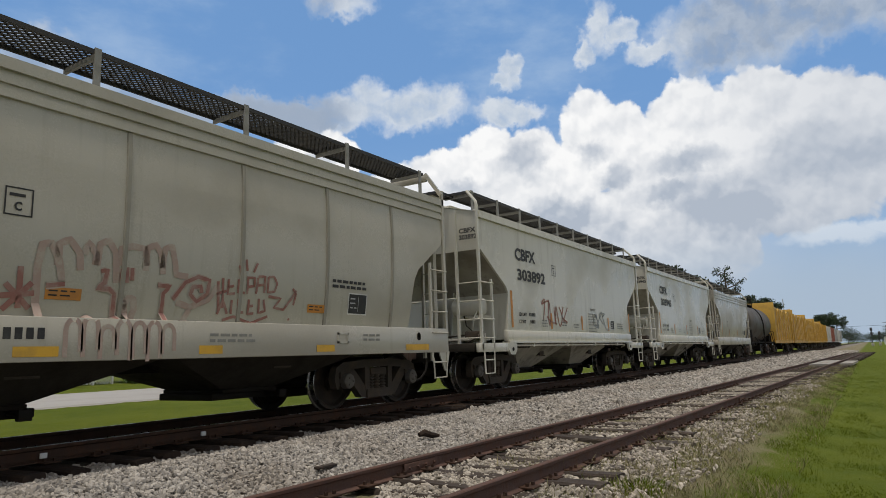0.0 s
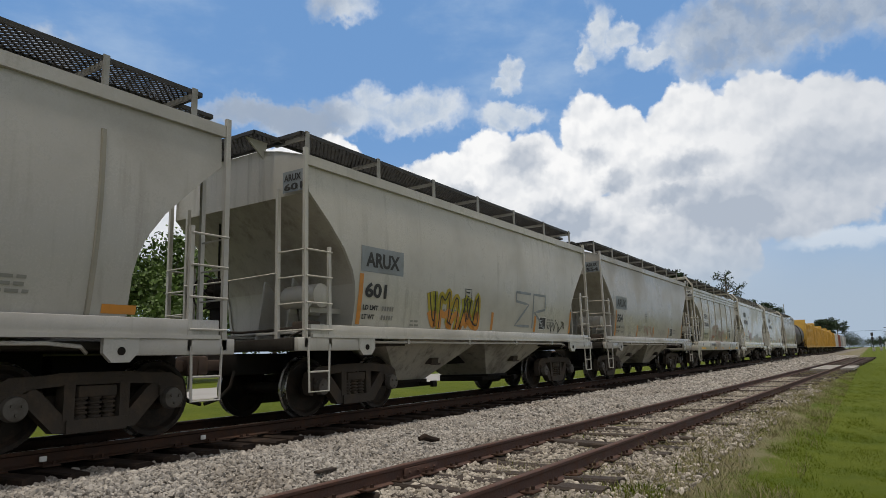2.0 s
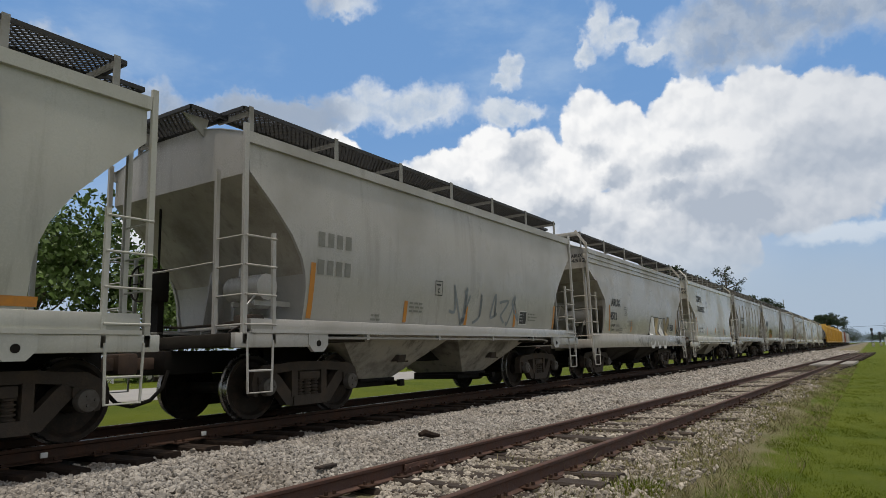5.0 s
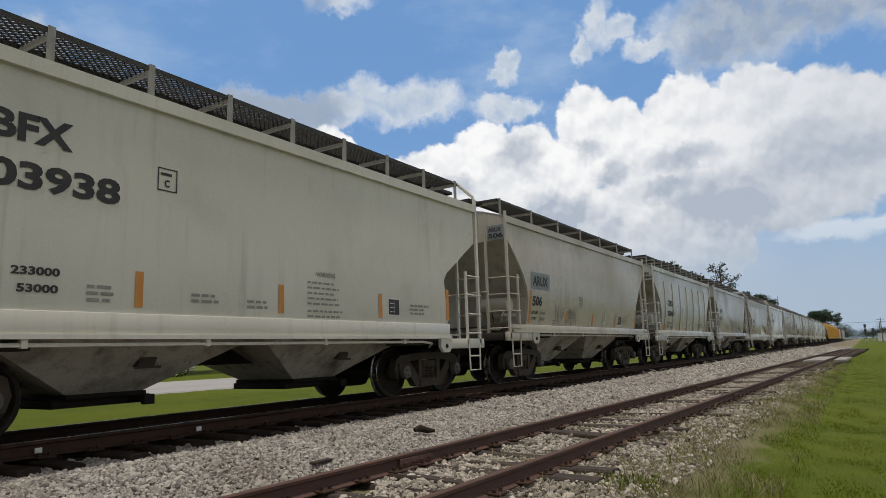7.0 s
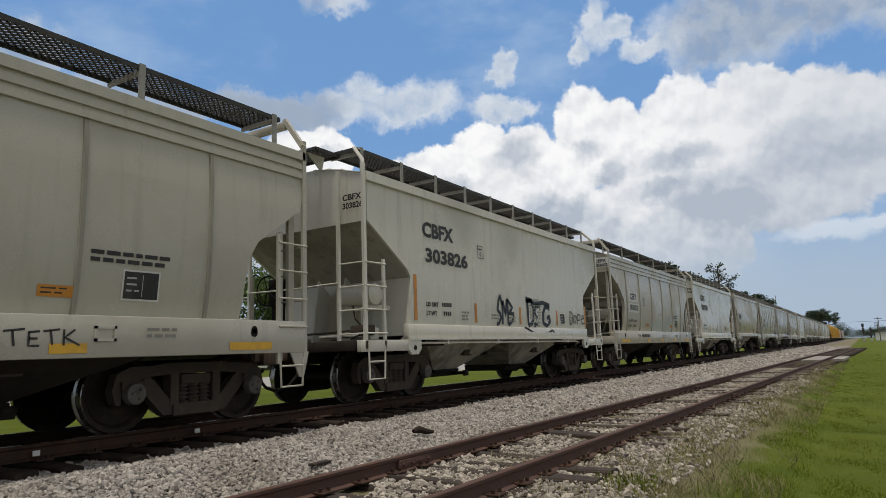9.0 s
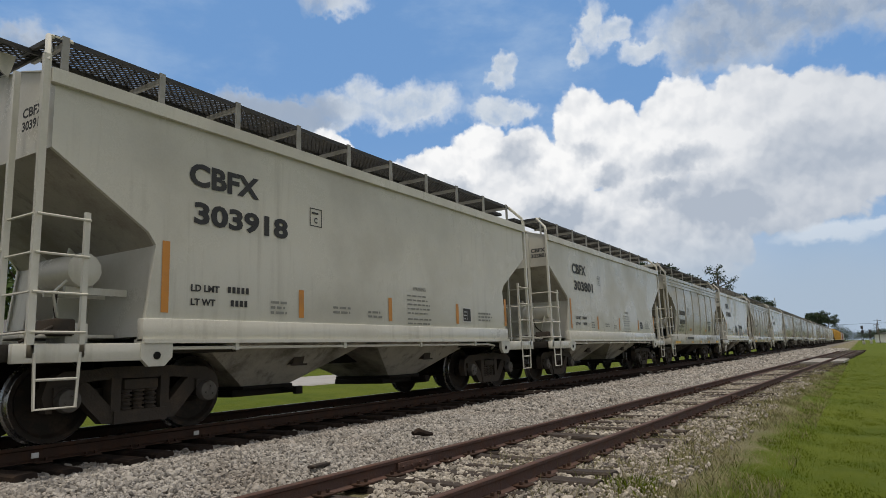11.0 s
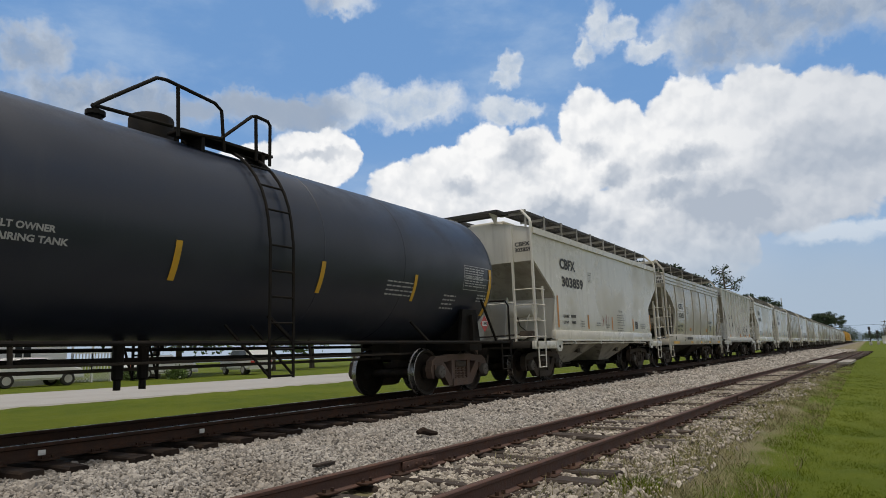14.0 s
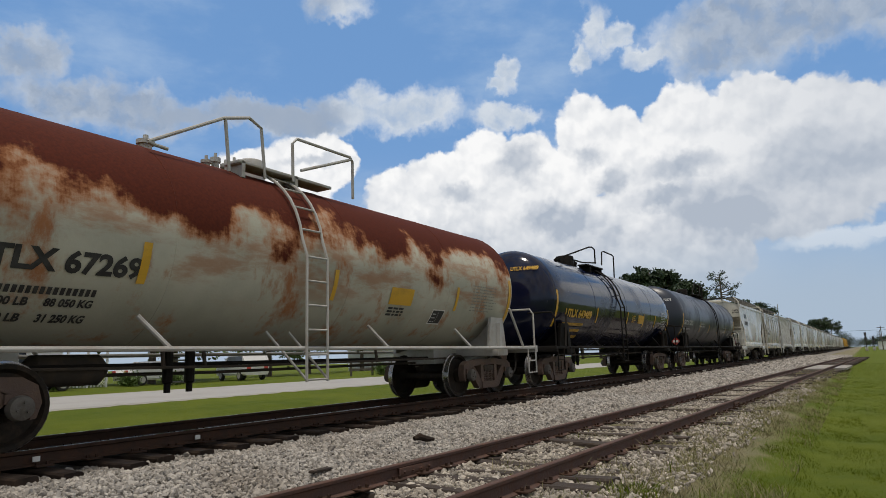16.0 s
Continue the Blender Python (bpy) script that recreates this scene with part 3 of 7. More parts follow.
def add_trucks(car, rear, front, mat_frame=None, key="plain"):
    gr = gear(mat_frame or M_TRUCK, key)
    for x in (rear, front):
        tr = hang("truck", gr["bolster"], car, pose(x, 0, 0), "dusty cast-steel two-axle truck")
        for s in ("near", "far"):
            hang("side_frame", gr["frame_" + s], tr)
            for dx in (-0.16, 0.0, 0.16):
                hang("spring", gr["springs_" + s], tr, pose(dx, -0.99 if s == "near" else 0.99, 0))
        for a in (-0.89, 0.89):
            WHEELSETS.append((hang("wheelset", gr["wheelset"], tr, pose(a, 0, 0.457), "rust-brown steel wheelset with bright treads"), a))


def add_couplers(car, half, mat):
    """Centre sill ends, couplers and brake hoses at both ends."""
    for s in (-1, 1):
        bm = bmesh.new()
        a, b = sorted((s * (half - 2.1), s * (half - 0.45)))
        box(bm, a, b, -0.33, 0.33, 0.68, 1.0, 0.02)
        part("draft_sill", bm, mat, car)
        bm = bmesh.new()
        a, b = sorted((s * (half - 0.5), s * (half - 0.12)))
        box(bm, a, b, -0.10, 0.10, 0.76, 0.92, 0.02)
        a, b = sorted((s * (half - 0.16), s * (half + 0.02)))
        box(bm, a, b, -0.20, 0.12, 0.70, 0.98, 0.04)
        box(bm, s * (half - 0.08) - 0.07, s * (half - 0.08) + 0.07, 0.06, 0.24, 0.72, 0.96, 0.04)
        part("coupler", bm, M_TRUCK_RUST, car, "rusty knuckle coupler")
        bm = bmesh.new()
        tube(bm, [(s * (half - 0.5), -0.35, 0.74), (s * (half - 0.42), -0.36, 0.52), (s * (half - 0.25), -0.34, 0.36), (s * (half - 0.02), -0.30, 0.30)], 0.026, 6)
        part("brake_hose", bm, M_STEEL, car, "black rubber brake hose")


def grate_mesh(length, width, key):
    """Expanded-metal walkway in the x y plane, centred: crossing strands inside an edge frame."""
    if key in GEAR:
        return GEAR[key]
    vs, fs = [], []

    def bar(p, q, w, h):
        d = (Vector(q) - Vector(p)).normalized()
        s = Vector((-d.y, d.x, 0)) * w / 2
        k = len(vs)
        for e in (p, q):
            for sx, dz in ((1, -h), (-1, -h), (-1, 0), (1, 0)):
                vs.append((e[0] + s.x * sx, e[1] + s.y * sx, dz))
        for i in range(4):
            fs.append((k + i, k + (i + 1) % 4, k + 4 + (i + 1) % 4, k + 4 + i))

    step, hx, hy = 0.092, length / 2, width / 2
    n = int((length + width) / step)
    for sgn in (1, -1):
        for i in range(n):
            x0 = -hx - width + i * step
            p, q = [x0, -hy * sgn], [x0 + width, hy * sgn]
            if p[0] < -hx:
                p[1] += (-hx - p[0]) * sgn
                p[0] = -hx
            if q[0] > hx:
                q[1] -= (q[0] - hx) * sgn
                q[0] = hx
            if q[0] - p[0] > 0.02:
                bar((*p, 0), (*q, 0), 0.020, 0.016)
    for y in (-hy, hy):
        bar((-hx, y, 0), (hx, y, 0), 0.03, 0.055)
    for x in (-hx, hx):
        bar((x, -hy, 0), (x, hy, 0), 0.03, 0.055)
    GEAR[key] = np_mesh("walkway", np.array(vs), np.array(fs), M_GRATE)
    return GEAR[key]


# ---- covered hopper wagons ----
SHAPES = {  # height, half length, half width
    "flat": [(1.13, 4.50, 1.57), (1.40, 4.47, 1.60), (2.18, 4.38, 1.60), (2.32, 4.48, 1.60), (3.05, 5.60, 1.60), (3.72, 5.60, 1.60), (3.725, 5.66, 1.66), (3.88, 5.66, 1.66), (3.90, 5.62, 1.50), (4.04, 5.62, 0.95), (4.12, 5.62, 0.45)],
    "flow": [(1.30, 4.46, 1.50), (1.55, 4.42, 1.545), (1.85, 4.36, 1.58), (2.19, 4.30, 1.60), (2.38, 4.35, 1.605), (2.92, 4.98, 1.61), (2.93, 5.12, 1.61), (3.27, 5.70, 1.60), (3.43, 5.72, 1.585),
             (3.435, 5.722, 1.62), (3.52, 5.722, 1.62), (3.525, 5.72, 1.59), (3.57, 5.72, 1.59), (3.575, 5.722, 1.62), (3.66, 5.722, 1.62), (3.665, 5.72, 1.59), (3.71, 5.72, 1.59), (3.715, 5.722, 1.63), (3.84, 5.722, 1.63),
             (3.87, 5.70, 1.50), (4.04, 5.70, 0.95), (4.12, 5.70, 0.45)],
    "round": [(1.36, 4.50, 1.44), (1.60, 4.50, 1.49), (1.85, 4.50, 1.53), (2.07, 4.54, 1.56), (2.28, 4.62, 1.58), (2.60, 4.84, 1.60), (2.96, 5.19, 1.605), (3.36, 5.62, 1.595), (3.76, 5.63, 1.57), (3.765, 5.66, 1.62), (3.92, 5.66, 1.62),
              (3.95, 5.63, 1.50), (4.10, 5.63, 1.0), (4.20, 5.63, 0.5)],
    "ribbed": [(1.22, 4.50, 1.54), (2.12, 4.40, 1.55), (3.55, 5.58, 1.55), (3.98, 5.60, 1.55), (3.985, 5.64, 1.60), (4.08, 5.64, 1.60), (4.10, 5.60, 1.40), (4.26, 5.60, 0.6)],
}
SLOPE_TOP = {"flat": (3.05, 5.60), "flow": (3.27, 5.70), "round": (3.36, 5.62), "ribbed": (3.55, 5.58)}
STYLES = {  # shape, side sill low and high, its half length, seams, post step, truck tone, deep
    "cement": ("flat", 1.06, 1.33, 4.52, 0, 1.14, False),
    "centre": ("flow", 0.88, 1.32, 5.70, 6, 1.9, True),
    "shed": ("round", 1.20, 1.38, 5.60, 0, 1.75, False),
    "seamed": ("round", 1.16, 1.38, 5.62, 7, 1.14, False),
    "deepsill": ("flow", 0.90, 1.32, 5.70, 0, 1.9, True),
    "ribbed": ("ribbed", 1.06, 1.24, 4.60, 10, 0, False),
}


def rung_mesh(paint):
    key = "rung " + paint.name
    if key not in GEAR:
        bm = bmesh.new()
        tube(bm, [(-0.27, 0, 0), (0.27, 0, 0)], 0.014, 6)
        GEAR[key] = finish(bm, "rung", paint)
    return GEAR[key]


def post_mesh(paint, f):
    """A roof-walk post with its cross bearer."""
    key = "post %d" % f
    if key not in GEAR:
        bm = bmesh.new()
        box(bm, -0.04, 0.04, f * 1.325 - 0.012, f * 1.325 + 0.012, 3.86, 4.42)
        box(bm, -0.02, 0.02, min(f * 0.62, f * 1.32), max(f * 0.62, f * 1.32), 4.30, 4.36)
        GEAR[key] = finish(bm, "walk_post", M_WALKPOST)
    return GEAR[key]


def hopper(style, paint, label, name="hopper_wagon"):
    """A two-bay covered hopper with all its parts; origin mid car at the rail tops."""
    shape, low, high, reach, seams, step, deep = STYLES[style]
    levels = SHAPES[shape]
    zs, ws, ls = [l[0] for l in levels], [l[2] for l in levels], [l[1] for l in levels]

    def wide(z):
        return max(float(np.interp(z, zs, ws)), 1.62 if z < high and deep else 0)

    car = thing(name, label, "freight wagon", None, "wagons of the train")
    bm = bmesh.new()
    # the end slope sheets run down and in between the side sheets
    z_low, z_top, x_top = levels[0][0], SLOPE_TOP[shape][0], SLOPE_TOP[shape][1]
    rings = []
    for z, x, w in levels:
        # an upright end plate below, the slope sheet from its top edge to the end sheet
        knee = next(l for l in levels if l[0] > 2.05)
        q = min(float(np.interp(z, [z_low, z_top], [3.15, x_top])), x) if z < z_top - 0.001 else x
        if shape != "flow":
            q = x - 0.03 if z <= knee[0] else min(float(np.interp(z, [knee[0], z_top], [knee[1] - 0.03, x_top])), x)
        v = w - 0.05
        front = float(np.interp(z, [1.30, 2.05, 2.28, 2.46, 2.72, 2.93, 3.27], [4.60, 4.66, 4.76, 4.90, 5.22, 5.62, 5.70])) if shape == "flow" and z < 3.3 else x
        if shape == "flow":
            v = min(v, 1.50)
            q = min(q, 5.64)
        rings.append([bm.verts.new((px, py, z)) for px, py in ((-x, -w), (front, -w), (front, -v), (q, -v), (q, v), (front, v), (front, w), (-x, w), (-x, v), (-q, v), (-q, -v), (-x, -v))])
    for a, b in zip(rings, rings[1:]):
        for k in range(12):
            f = bm.faces.new((a[k], a[(k + 1) % 12], b[(k + 1) % 12], b[k]))
            # recess faces take the slope material, which has their shade in its colour
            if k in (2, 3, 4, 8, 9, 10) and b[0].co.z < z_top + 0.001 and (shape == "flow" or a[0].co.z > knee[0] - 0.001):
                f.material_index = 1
    bm.faces.new(rings[0][::-1])
    bm.faces.new(rings[-1])
    bmesh.ops.remove_doubles(bm, verts=bm.verts[:], dist=0.0005)
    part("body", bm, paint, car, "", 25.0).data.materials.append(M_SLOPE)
    # roof trough with hatch covers
    if step:
        bm = bmesh.new()
        box(bm, -5.2, 5.2, -0.42, 0.42, 4.10, 4.26, 0.03)
        for k in range(5):
            box(bm, -4.9 + 2.0 * k, -3.1 + 2.0 * k, -0.46, 0.46, 4.26, 4.31, 0.02)
        part("hatch_cover", bm, paint, car)
    # side sills
    for s in (-1, 1):
        bm = bmesh.new()
        y0, y1 = sorted((s * 1.50, s * (1.635 if deep else 1.625)))
        box(bm, -reach, reach, y0, y1, low, high, 0.012)
        if not deep:
            y0, y1 = sorted((s * 1.46, s * 1.66))
            box(bm, -reach, reach, y0, y1, low - 0.012, low + 0.035)
        part("side_sill", bm, paint, car)
        if seams:
            for k in range(seams):
                bm = bmesh.new()
                x = -4.05 + 8.1 * k / (seams - 1)
                proud, half = (0.05, 0.05) if style == "ribbed" else (0.026, 0.032)
                top = 3.97 if style == "ribbed" else 3.42
                cuts = np.linspace(high, top, 12)
                a = [[bm.verts.new((x + dx, s * (wide(z + 0.001) + dy), z)) for dx, dy in ((-half, -0.01), (-half * 0.7, proud), (half * 0.7, proud), (half, -0.01))] for z in cuts]
                for p, q in zip(a, a[1:]):
                    for i in range(3):
                        bm.faces.new((p[i], p[i + 1], q[i + 1], q[i]))
                part("rib" if style == "ribbed" else "seam", bm, paint if style == "ribbed" else M_SEAM, car)
    # discharge hoppers
    for c in (-1.78, 1.78):
        bm = bmesh.new()
        a = [bm.verts.new(p) for p in ((c - 1.72, -1.30, low + 0.02), (c + 1.72, -1.30, low + 0.02), (c + 1.72, 1.30, low + 0.02), (c - 1.72, 1.30, low + 0.02))]
        b = [bm.verts.new(p) for p in ((c - 0.46, -0.62, 0.44), (c + 0.46, -0.62, 0.44), (c + 0.46, 0.62, 0.44), (c - 0.46, 0.62, 0.44))]
        for k in range(4):
            bm.faces.new((a[k], a[(k + 1) % 4], b[(k + 1) % 4], b[k]))
        bm.faces.new(b)
        bay = part("hopper_bay", bm, M_UNDER if deep or style == "ribbed" else BAYPAINT, car, "dark-streaked steel discharge hopper", 0)
        bm = bmesh.new()
        box(bm, c - 0.62, c + 0.62, -0.60, 0.60, 0.30, 0.40, 0.015)
        box(bm, c - 0.50, c + 0.50, -0.68, 0.68, 0.395, 0.45, 0.01)
        tube(bm, [(c + 0.35, -0.95, 0.35), (c + 0.35, 0.95, 0.35)], 0.035, 8)
        box(bm, c + 0.28, c + 0.42, -0.98, -0.90, 0.29, 0.41, 0.01)
        part("outlet_gate", bm, M_STEEL, bay)
        bm = bmesh.new()
        prism(bm, [(c + 0.12, 0.74), (c + 0.34, 0.74), (c + 0.38, 0.86), (c + 0.16, 0.86)], -1.06, -0.90)
        box(bm, c + 0.08, c + 0.42, -1.075, -1.06, 0.72, 0.75)
        part("vibrator_bracket", bm, M_TRUCK, bay)
    if not deep:
        bm = bmesh.new()
        tube(bm, [(-4.2, -1.60, low - 0.07), (3.6, -1.60, low - 0.07), (3.95, -1.56, low - 0.10), (4.1, -1.40, low - 0.16)], 0.022, 6)
        for c in (-3.2, -1.1, 1.0, 3.0):
            box(bm, c - 0.03, c + 0.03, -1.63, -1.57, low - 0.10, low)
        part("air_pipe", bm, paint, car)
    bm = bmesh.new()
    box(bm, -4.2, 4.2, -0.32, 0.32, 0.72, 1.04)
    part("centre_sill", bm, M_STEEL, car)
    add_trucks(car, {"deepsill": -3.97, "centre": -4.12, "shed": -3.95, "seamed": -3.95}.get(style, -4.15), 4.30 if deep else (4.58 if shape == "flat" else 4.45))
    add_couplers(car, 6.4, M_STEEL)
    # end platforms, corner plates and steps
    for s in (-1, 1):
        bm = bmesh.new()
        if deep:
            a, b = sorted((s * 3.05, s * 5.72))
            box(bm, a, b, -1.40, 1.40, low + 0.04, low + 0.10, 0.01)
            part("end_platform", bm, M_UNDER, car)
            bm = bmesh.new()
            a, b = sorted((s * 5.70, s * 5.78))
            box(bm, a, b, -1.60, 1.60, low + 0.02, low + 0.26, 0.012)
        else:
            a, b = sorted((s * 3.05, s * 5.80))
            box(bm, a, b, -1.44, 1.44, low - 0.12, low - 0.04, 0.01)
            a, b = sorted((s * 5.78, s * 5.86))
            box(bm, a, b, -1.50, 1.50, low - 0.18, low - 0.01, 0.012)
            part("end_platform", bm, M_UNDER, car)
            bm = bmesh.new()
        if not deep:
            a, b = sorted((s * 4.5, s * 5.86))
            box(bm, a, b, -1.63, -1.55, low - 0.20, low - 0.01, 0.012)
            part("corner_plate", bm, paint, car)
            bm = bmesh.new()
            box(bm, a, b, 1.55, 1.63, low - 0.20, low - 0.01, 0.012)
        part("corner_plate", bm, paint, car)
        bm = bmesh.new()
        for y in (-0.34, 0.34):
            prism(bm, [(s * 3.4, low - 0.04), (s * (5.5 if deep else 4.9), low - 0.04), (s * (5.0 if deep else 4.7), 2.25), (s * 4.5, 2.08)], y - 0.02, y + 0.02)
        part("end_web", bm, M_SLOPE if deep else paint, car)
        bm = bmesh.new()
        a, b = sorted((s * 4.6, s * 5.6))
        box(bm, a, b, -1.2, -0.5, low + 0.06, low + 0.10, 0.005)
        box(bm, a, b, 0.5, 1.2, low + 0.06, low + 0.10, 0.005)
        part("equipment_shelf", bm, paint, car)
        if shape == "flow":
            bm = bmesh.new()
            a, b = sorted((s * 5.64, s * 5.71))
            box(bm, a, b, -0.05, 0.05, 3.24, 4.28)
            prism(bm, [(s * 5.71, 3.24), (s * 5.62, 3.36), (s * 3.70, 1.72), (s * 3.80, 1.58)], -0.06, 0.06)
            part("end_rib", bm, paint, car)
            bm = bmesh.new()
            a, b = sorted((s * 5.60, s * 5.68))
            box(bm, a, b, -1.30, 1.30, 4.26, 4.38, 0.01)
            part("end_beam", bm, paint, car)
            for y in (-1.45, 1.45):
                bm = bmesh.new()
                a, b = sorted((s * 5.52, s * 5.63))
                box(bm, a, b, y - 0.03, y + 0.03, low + 0.1, 3.29)
                part("end_post", bm, paint, car)
                bm = bmesh.new()
                prism(bm, [(s * 5.78, low + 0.01), (s * 5.42, low + 0.01), (s * 5.60, low - 0.34), (s * 5.68, low - 0.34)], y * 1.11 - 0.012, y * 1.11 + 0.012)
                part("step_gusset", bm, paint, car)
        if not deep:
            bm = bmesh.new()
            prism(bm, [(s * 4.55, low - 0.01), (s * 4.15, low - 0.01), (s * 4.15, low - 0.17), (s * 4.25, low - 0.27), (s * 4.45, low - 0.27), (s * 4.55, low - 0.17)], -1.64, -1.58)
            jack = part("jacking_pad", bm, paint, car)
            bm = bmesh.new()
            tube(bm, [(s * 4.35, -1.648, low - 0.15), (s * 4.35, -1.57, low - 0.15)], 0.045, 12)
            part("eye_hole", bm, M_STEEL, jack)
        for f in (-1, 1):
            y = f * 1.63
            bm = bmesh.new()
            tall = 4.02 if step else 4.0
            box(bm, s * 5.70 - 0.035, s * 5.70 + 0.035, min(y, y - f * 0.05), max(y, y - f * 0.05), low - 0.15, tall)
            ladder = part("ladder", bm, paint, car)
            bm = bmesh.new()
            box(bm, s * 5.20 - 0.028, s * 5.20 + 0.028, min(y, y - f * 0.04), max(y, y - f * 0.04), low - 0.15, low + (1.66 if deep else 1.36))
            part("stile", bm, paint, ladder)
            bm = bmesh.new()
            box(bm, s * 5.74 - 0.03, s * 5.74 + 0.03, f * 1.08 - 0.025, f * 1.08 + 0.025, low - 0.1, 3.95 if style in ("cement", "ribbed") else (2.7 if deep else 3.45))
            part("stile", bm, paint, ladder)
            for k in range(4):
                z = low + (0.36 if deep else 0.10) + 0.39 * k
                hang("rung", rung_mesh(paint), ladder, pose(s * 5.45, y + f * 0.02, z))
                hang("rung", rung_mesh(paint), ladder, pose(s * 5.735, f * 1.34, z, 0, 0, 90))
            bm = bmesh.new()
            tube(bm, [(s * 5.66, y, low - 0.1), (s * 5.64, y, 0.42), (s * 5.24, y, 0.42), (s * 5.22, y, low - 0.1)], 0.018, 6)
            tube(bm, [(s * 5.65, y, 0.70), (s * 5.23, y, 0.70)], 0.015, 6)
            part("stirrup_step", bm, paint, car)
            if step and shape != "round":
                bm = bmesh.new()
                if shape == "flow":
                    tube(bm, [(s * 5.68, y * 0.99, 3.93), (s * 5.64, f * 1.28, 4.41)], 0.05, 4)
                else:
                    tube(bm, [(s * 5.70, y * 0.985, 3.95), (s * 5.68, y * 0.97, 4.08), (s * 5.55, f * 1.30, 4.37), (s * 5.3, f * 1.30, 4.385)], 0.035, 6)
                part("corner_handrail", bm, paint, car)
        # crossover walk on the roof end
        if step:
            small = shape == "flow"
            if small:
                tagged(hang("crossover_walk", grate_mesh(0.42, 1.0, "cross small"), car, pose(s * 5.90, 0.15, 4.40)), "", "", "", "stuff")
            else:
                tagged(hang("crossover_walk", grate_mesh(0.62, 1.7, "cross"), car, pose(s * 5.72, 0, 4.37)), "", "", "", "stuff")
            for y in (-0.30, 0.60) if small else (-0.6, 0.6):
                bm = bmesh.new()
                prism(bm, [(s * 5.62, 4.24 if small else 4.05), (s * 5.55, 4.36 if small else 4.33), (s * (6.08 if small else 5.98), 4.36 if small else 4.33)], y - 0.015, y + 0.015)
                part("walk_bracket", bm, paint, car)
    # roof walks on posts
    if step:
        long = 11.0
        posts = int(long / step)
        for f in (-1, 1):
            run = hang("roof_walk", grate_mesh(long, 0.66, "walk"), car, pose(0, f * 0.98, 4.40), "dark galvanised mesh roof walk")
            tagged(run, "", "", "", "stuff")
            for k in range(posts + 1):
                hang("walk_post", post_mesh(paint, f), car, pose(-long / 2 + 0.12 + (long - 0.24) * k / posts, 0, 0))
    else:
        hang("crossover_walk", grate_mesh(0.62, 1.7, "cross"), car, pose(-5.5, 0, 4.32))
        hang("roof_walk", grate_mesh(11.0, 0.66, "walk"), car, pose(0, 0, 4.32))
        bm = bmesh.new()
        for k in range(8):
            box(bm, -5.2 + 1.485 * k - 0.03, -5.2 + 1.485 * k + 0.03, -0.33, 0.33, 4.20, 4.30)
        part("walk_post", bm, paint, car)
    # brake gear on the rear end: reservoir, cylinder, stand and hand wheel
    bm = bmesh.new()
    tube(bm, [(-5.02, -1.32, 1.86), (-5.02, -1.29, 1.86), (-5.02, -0.58, 1.86), (-5.02, -0.55, 1.86)], [0.11, 0.19, 0.19, 0.11], 14)
    box(bm, -5.16, -4.45, -0.74, -0.70, 1.60, 1.68)
    box(bm, -5.16, -4.45, -1.18, -1.14, 1.60, 1.68)
    box(bm, -5.2, -4.95, -1.3, -0.9, low, low + 0.22, 0.02)
    tube(bm, [(-5.1, -1.0, 1.2), (-5.3, -1.2, 1.6), (-4.9, -1.2, 2.0)], 0.018, 6)
    part("air_reservoir", bm, paint, car)
    bm = bmesh.new()
    box(bm, -5.36, -5.12, -1.36, -0.98, low + 0.08, low + 0.26, 0.03)
    tube(bm, [(-5.24, -0.98, low + 0.18), (-5.24, -0.5, low + 0.16), (-5.30, 0.2, low + 0.15), (-5.40, 0.9, low + 0.2)], 0.02, 6)
    tube(bm, [(-5.2, -1.1, low + 0.26), (-5.12, -0.9, 1.45), (-5.05, -0.8, 1.70)], 0.015, 6)
    tube(bm, [(-5.3, -1.3, low + 0.2), (-5.5, -1.42, low + 0.12), (-5.6, -1.2, low + 0.02)], 0.015, 6)
    part("control_valve", bm, M_TRUCK, car, "dusty brake control valve with its pipes")
    bm = bmesh.new()
    tube(bm, [(-5.72, 0.62, 2.02 + 0.0), (-5.58, 0.62, 2.02)], 0.05, 8)
    n = 20
    tube(bm, [(-5.74, 0.62 + 0.27 * math.cos(2 * math.pi * k / n), 2.02 + 0.27 * math.sin(2 * math.pi * k / n)) for k in range(n + 1)], 0.016, 6)
    for k in range(5):
        a = 2 * math.pi * k / 5
        tube(bm, [(-5.73, 0.62, 2.02), (-5.74, 0.62 + 0.27 * math.cos(a), 2.02 + 0.27 * math.sin(a))], 0.011, 5)
    part("hand_brake_wheel", bm, M_STEEL, car, "black spoked hand-brake wheel")
    bm = bmesh.new()
    box(bm, -5.58, -5.36, 0.46, 0.78, 1.75, 2.25, 0.03)
    box(bm, -5.52, -5.42, 0.50, 0.74, low - 0.1, 1.76)
    tube(bm, [(-5.45, 0.62, 2.2), (-5.45, 0.62, 3.2)], 0.02, 6)
    part("hand_brake_stand", bm, M_STEEL, car)
    bm = bmesh.new()
    tube(bm, [(-5.78, -1.08, low + 0.95), (-5.80, 0.0, low + 0.93), (-5.78, 1.08, low + 0.95)], 0.014, 6)
    part("end_grab_rail", bm, paint, car)
    return car, Side(car, wide)


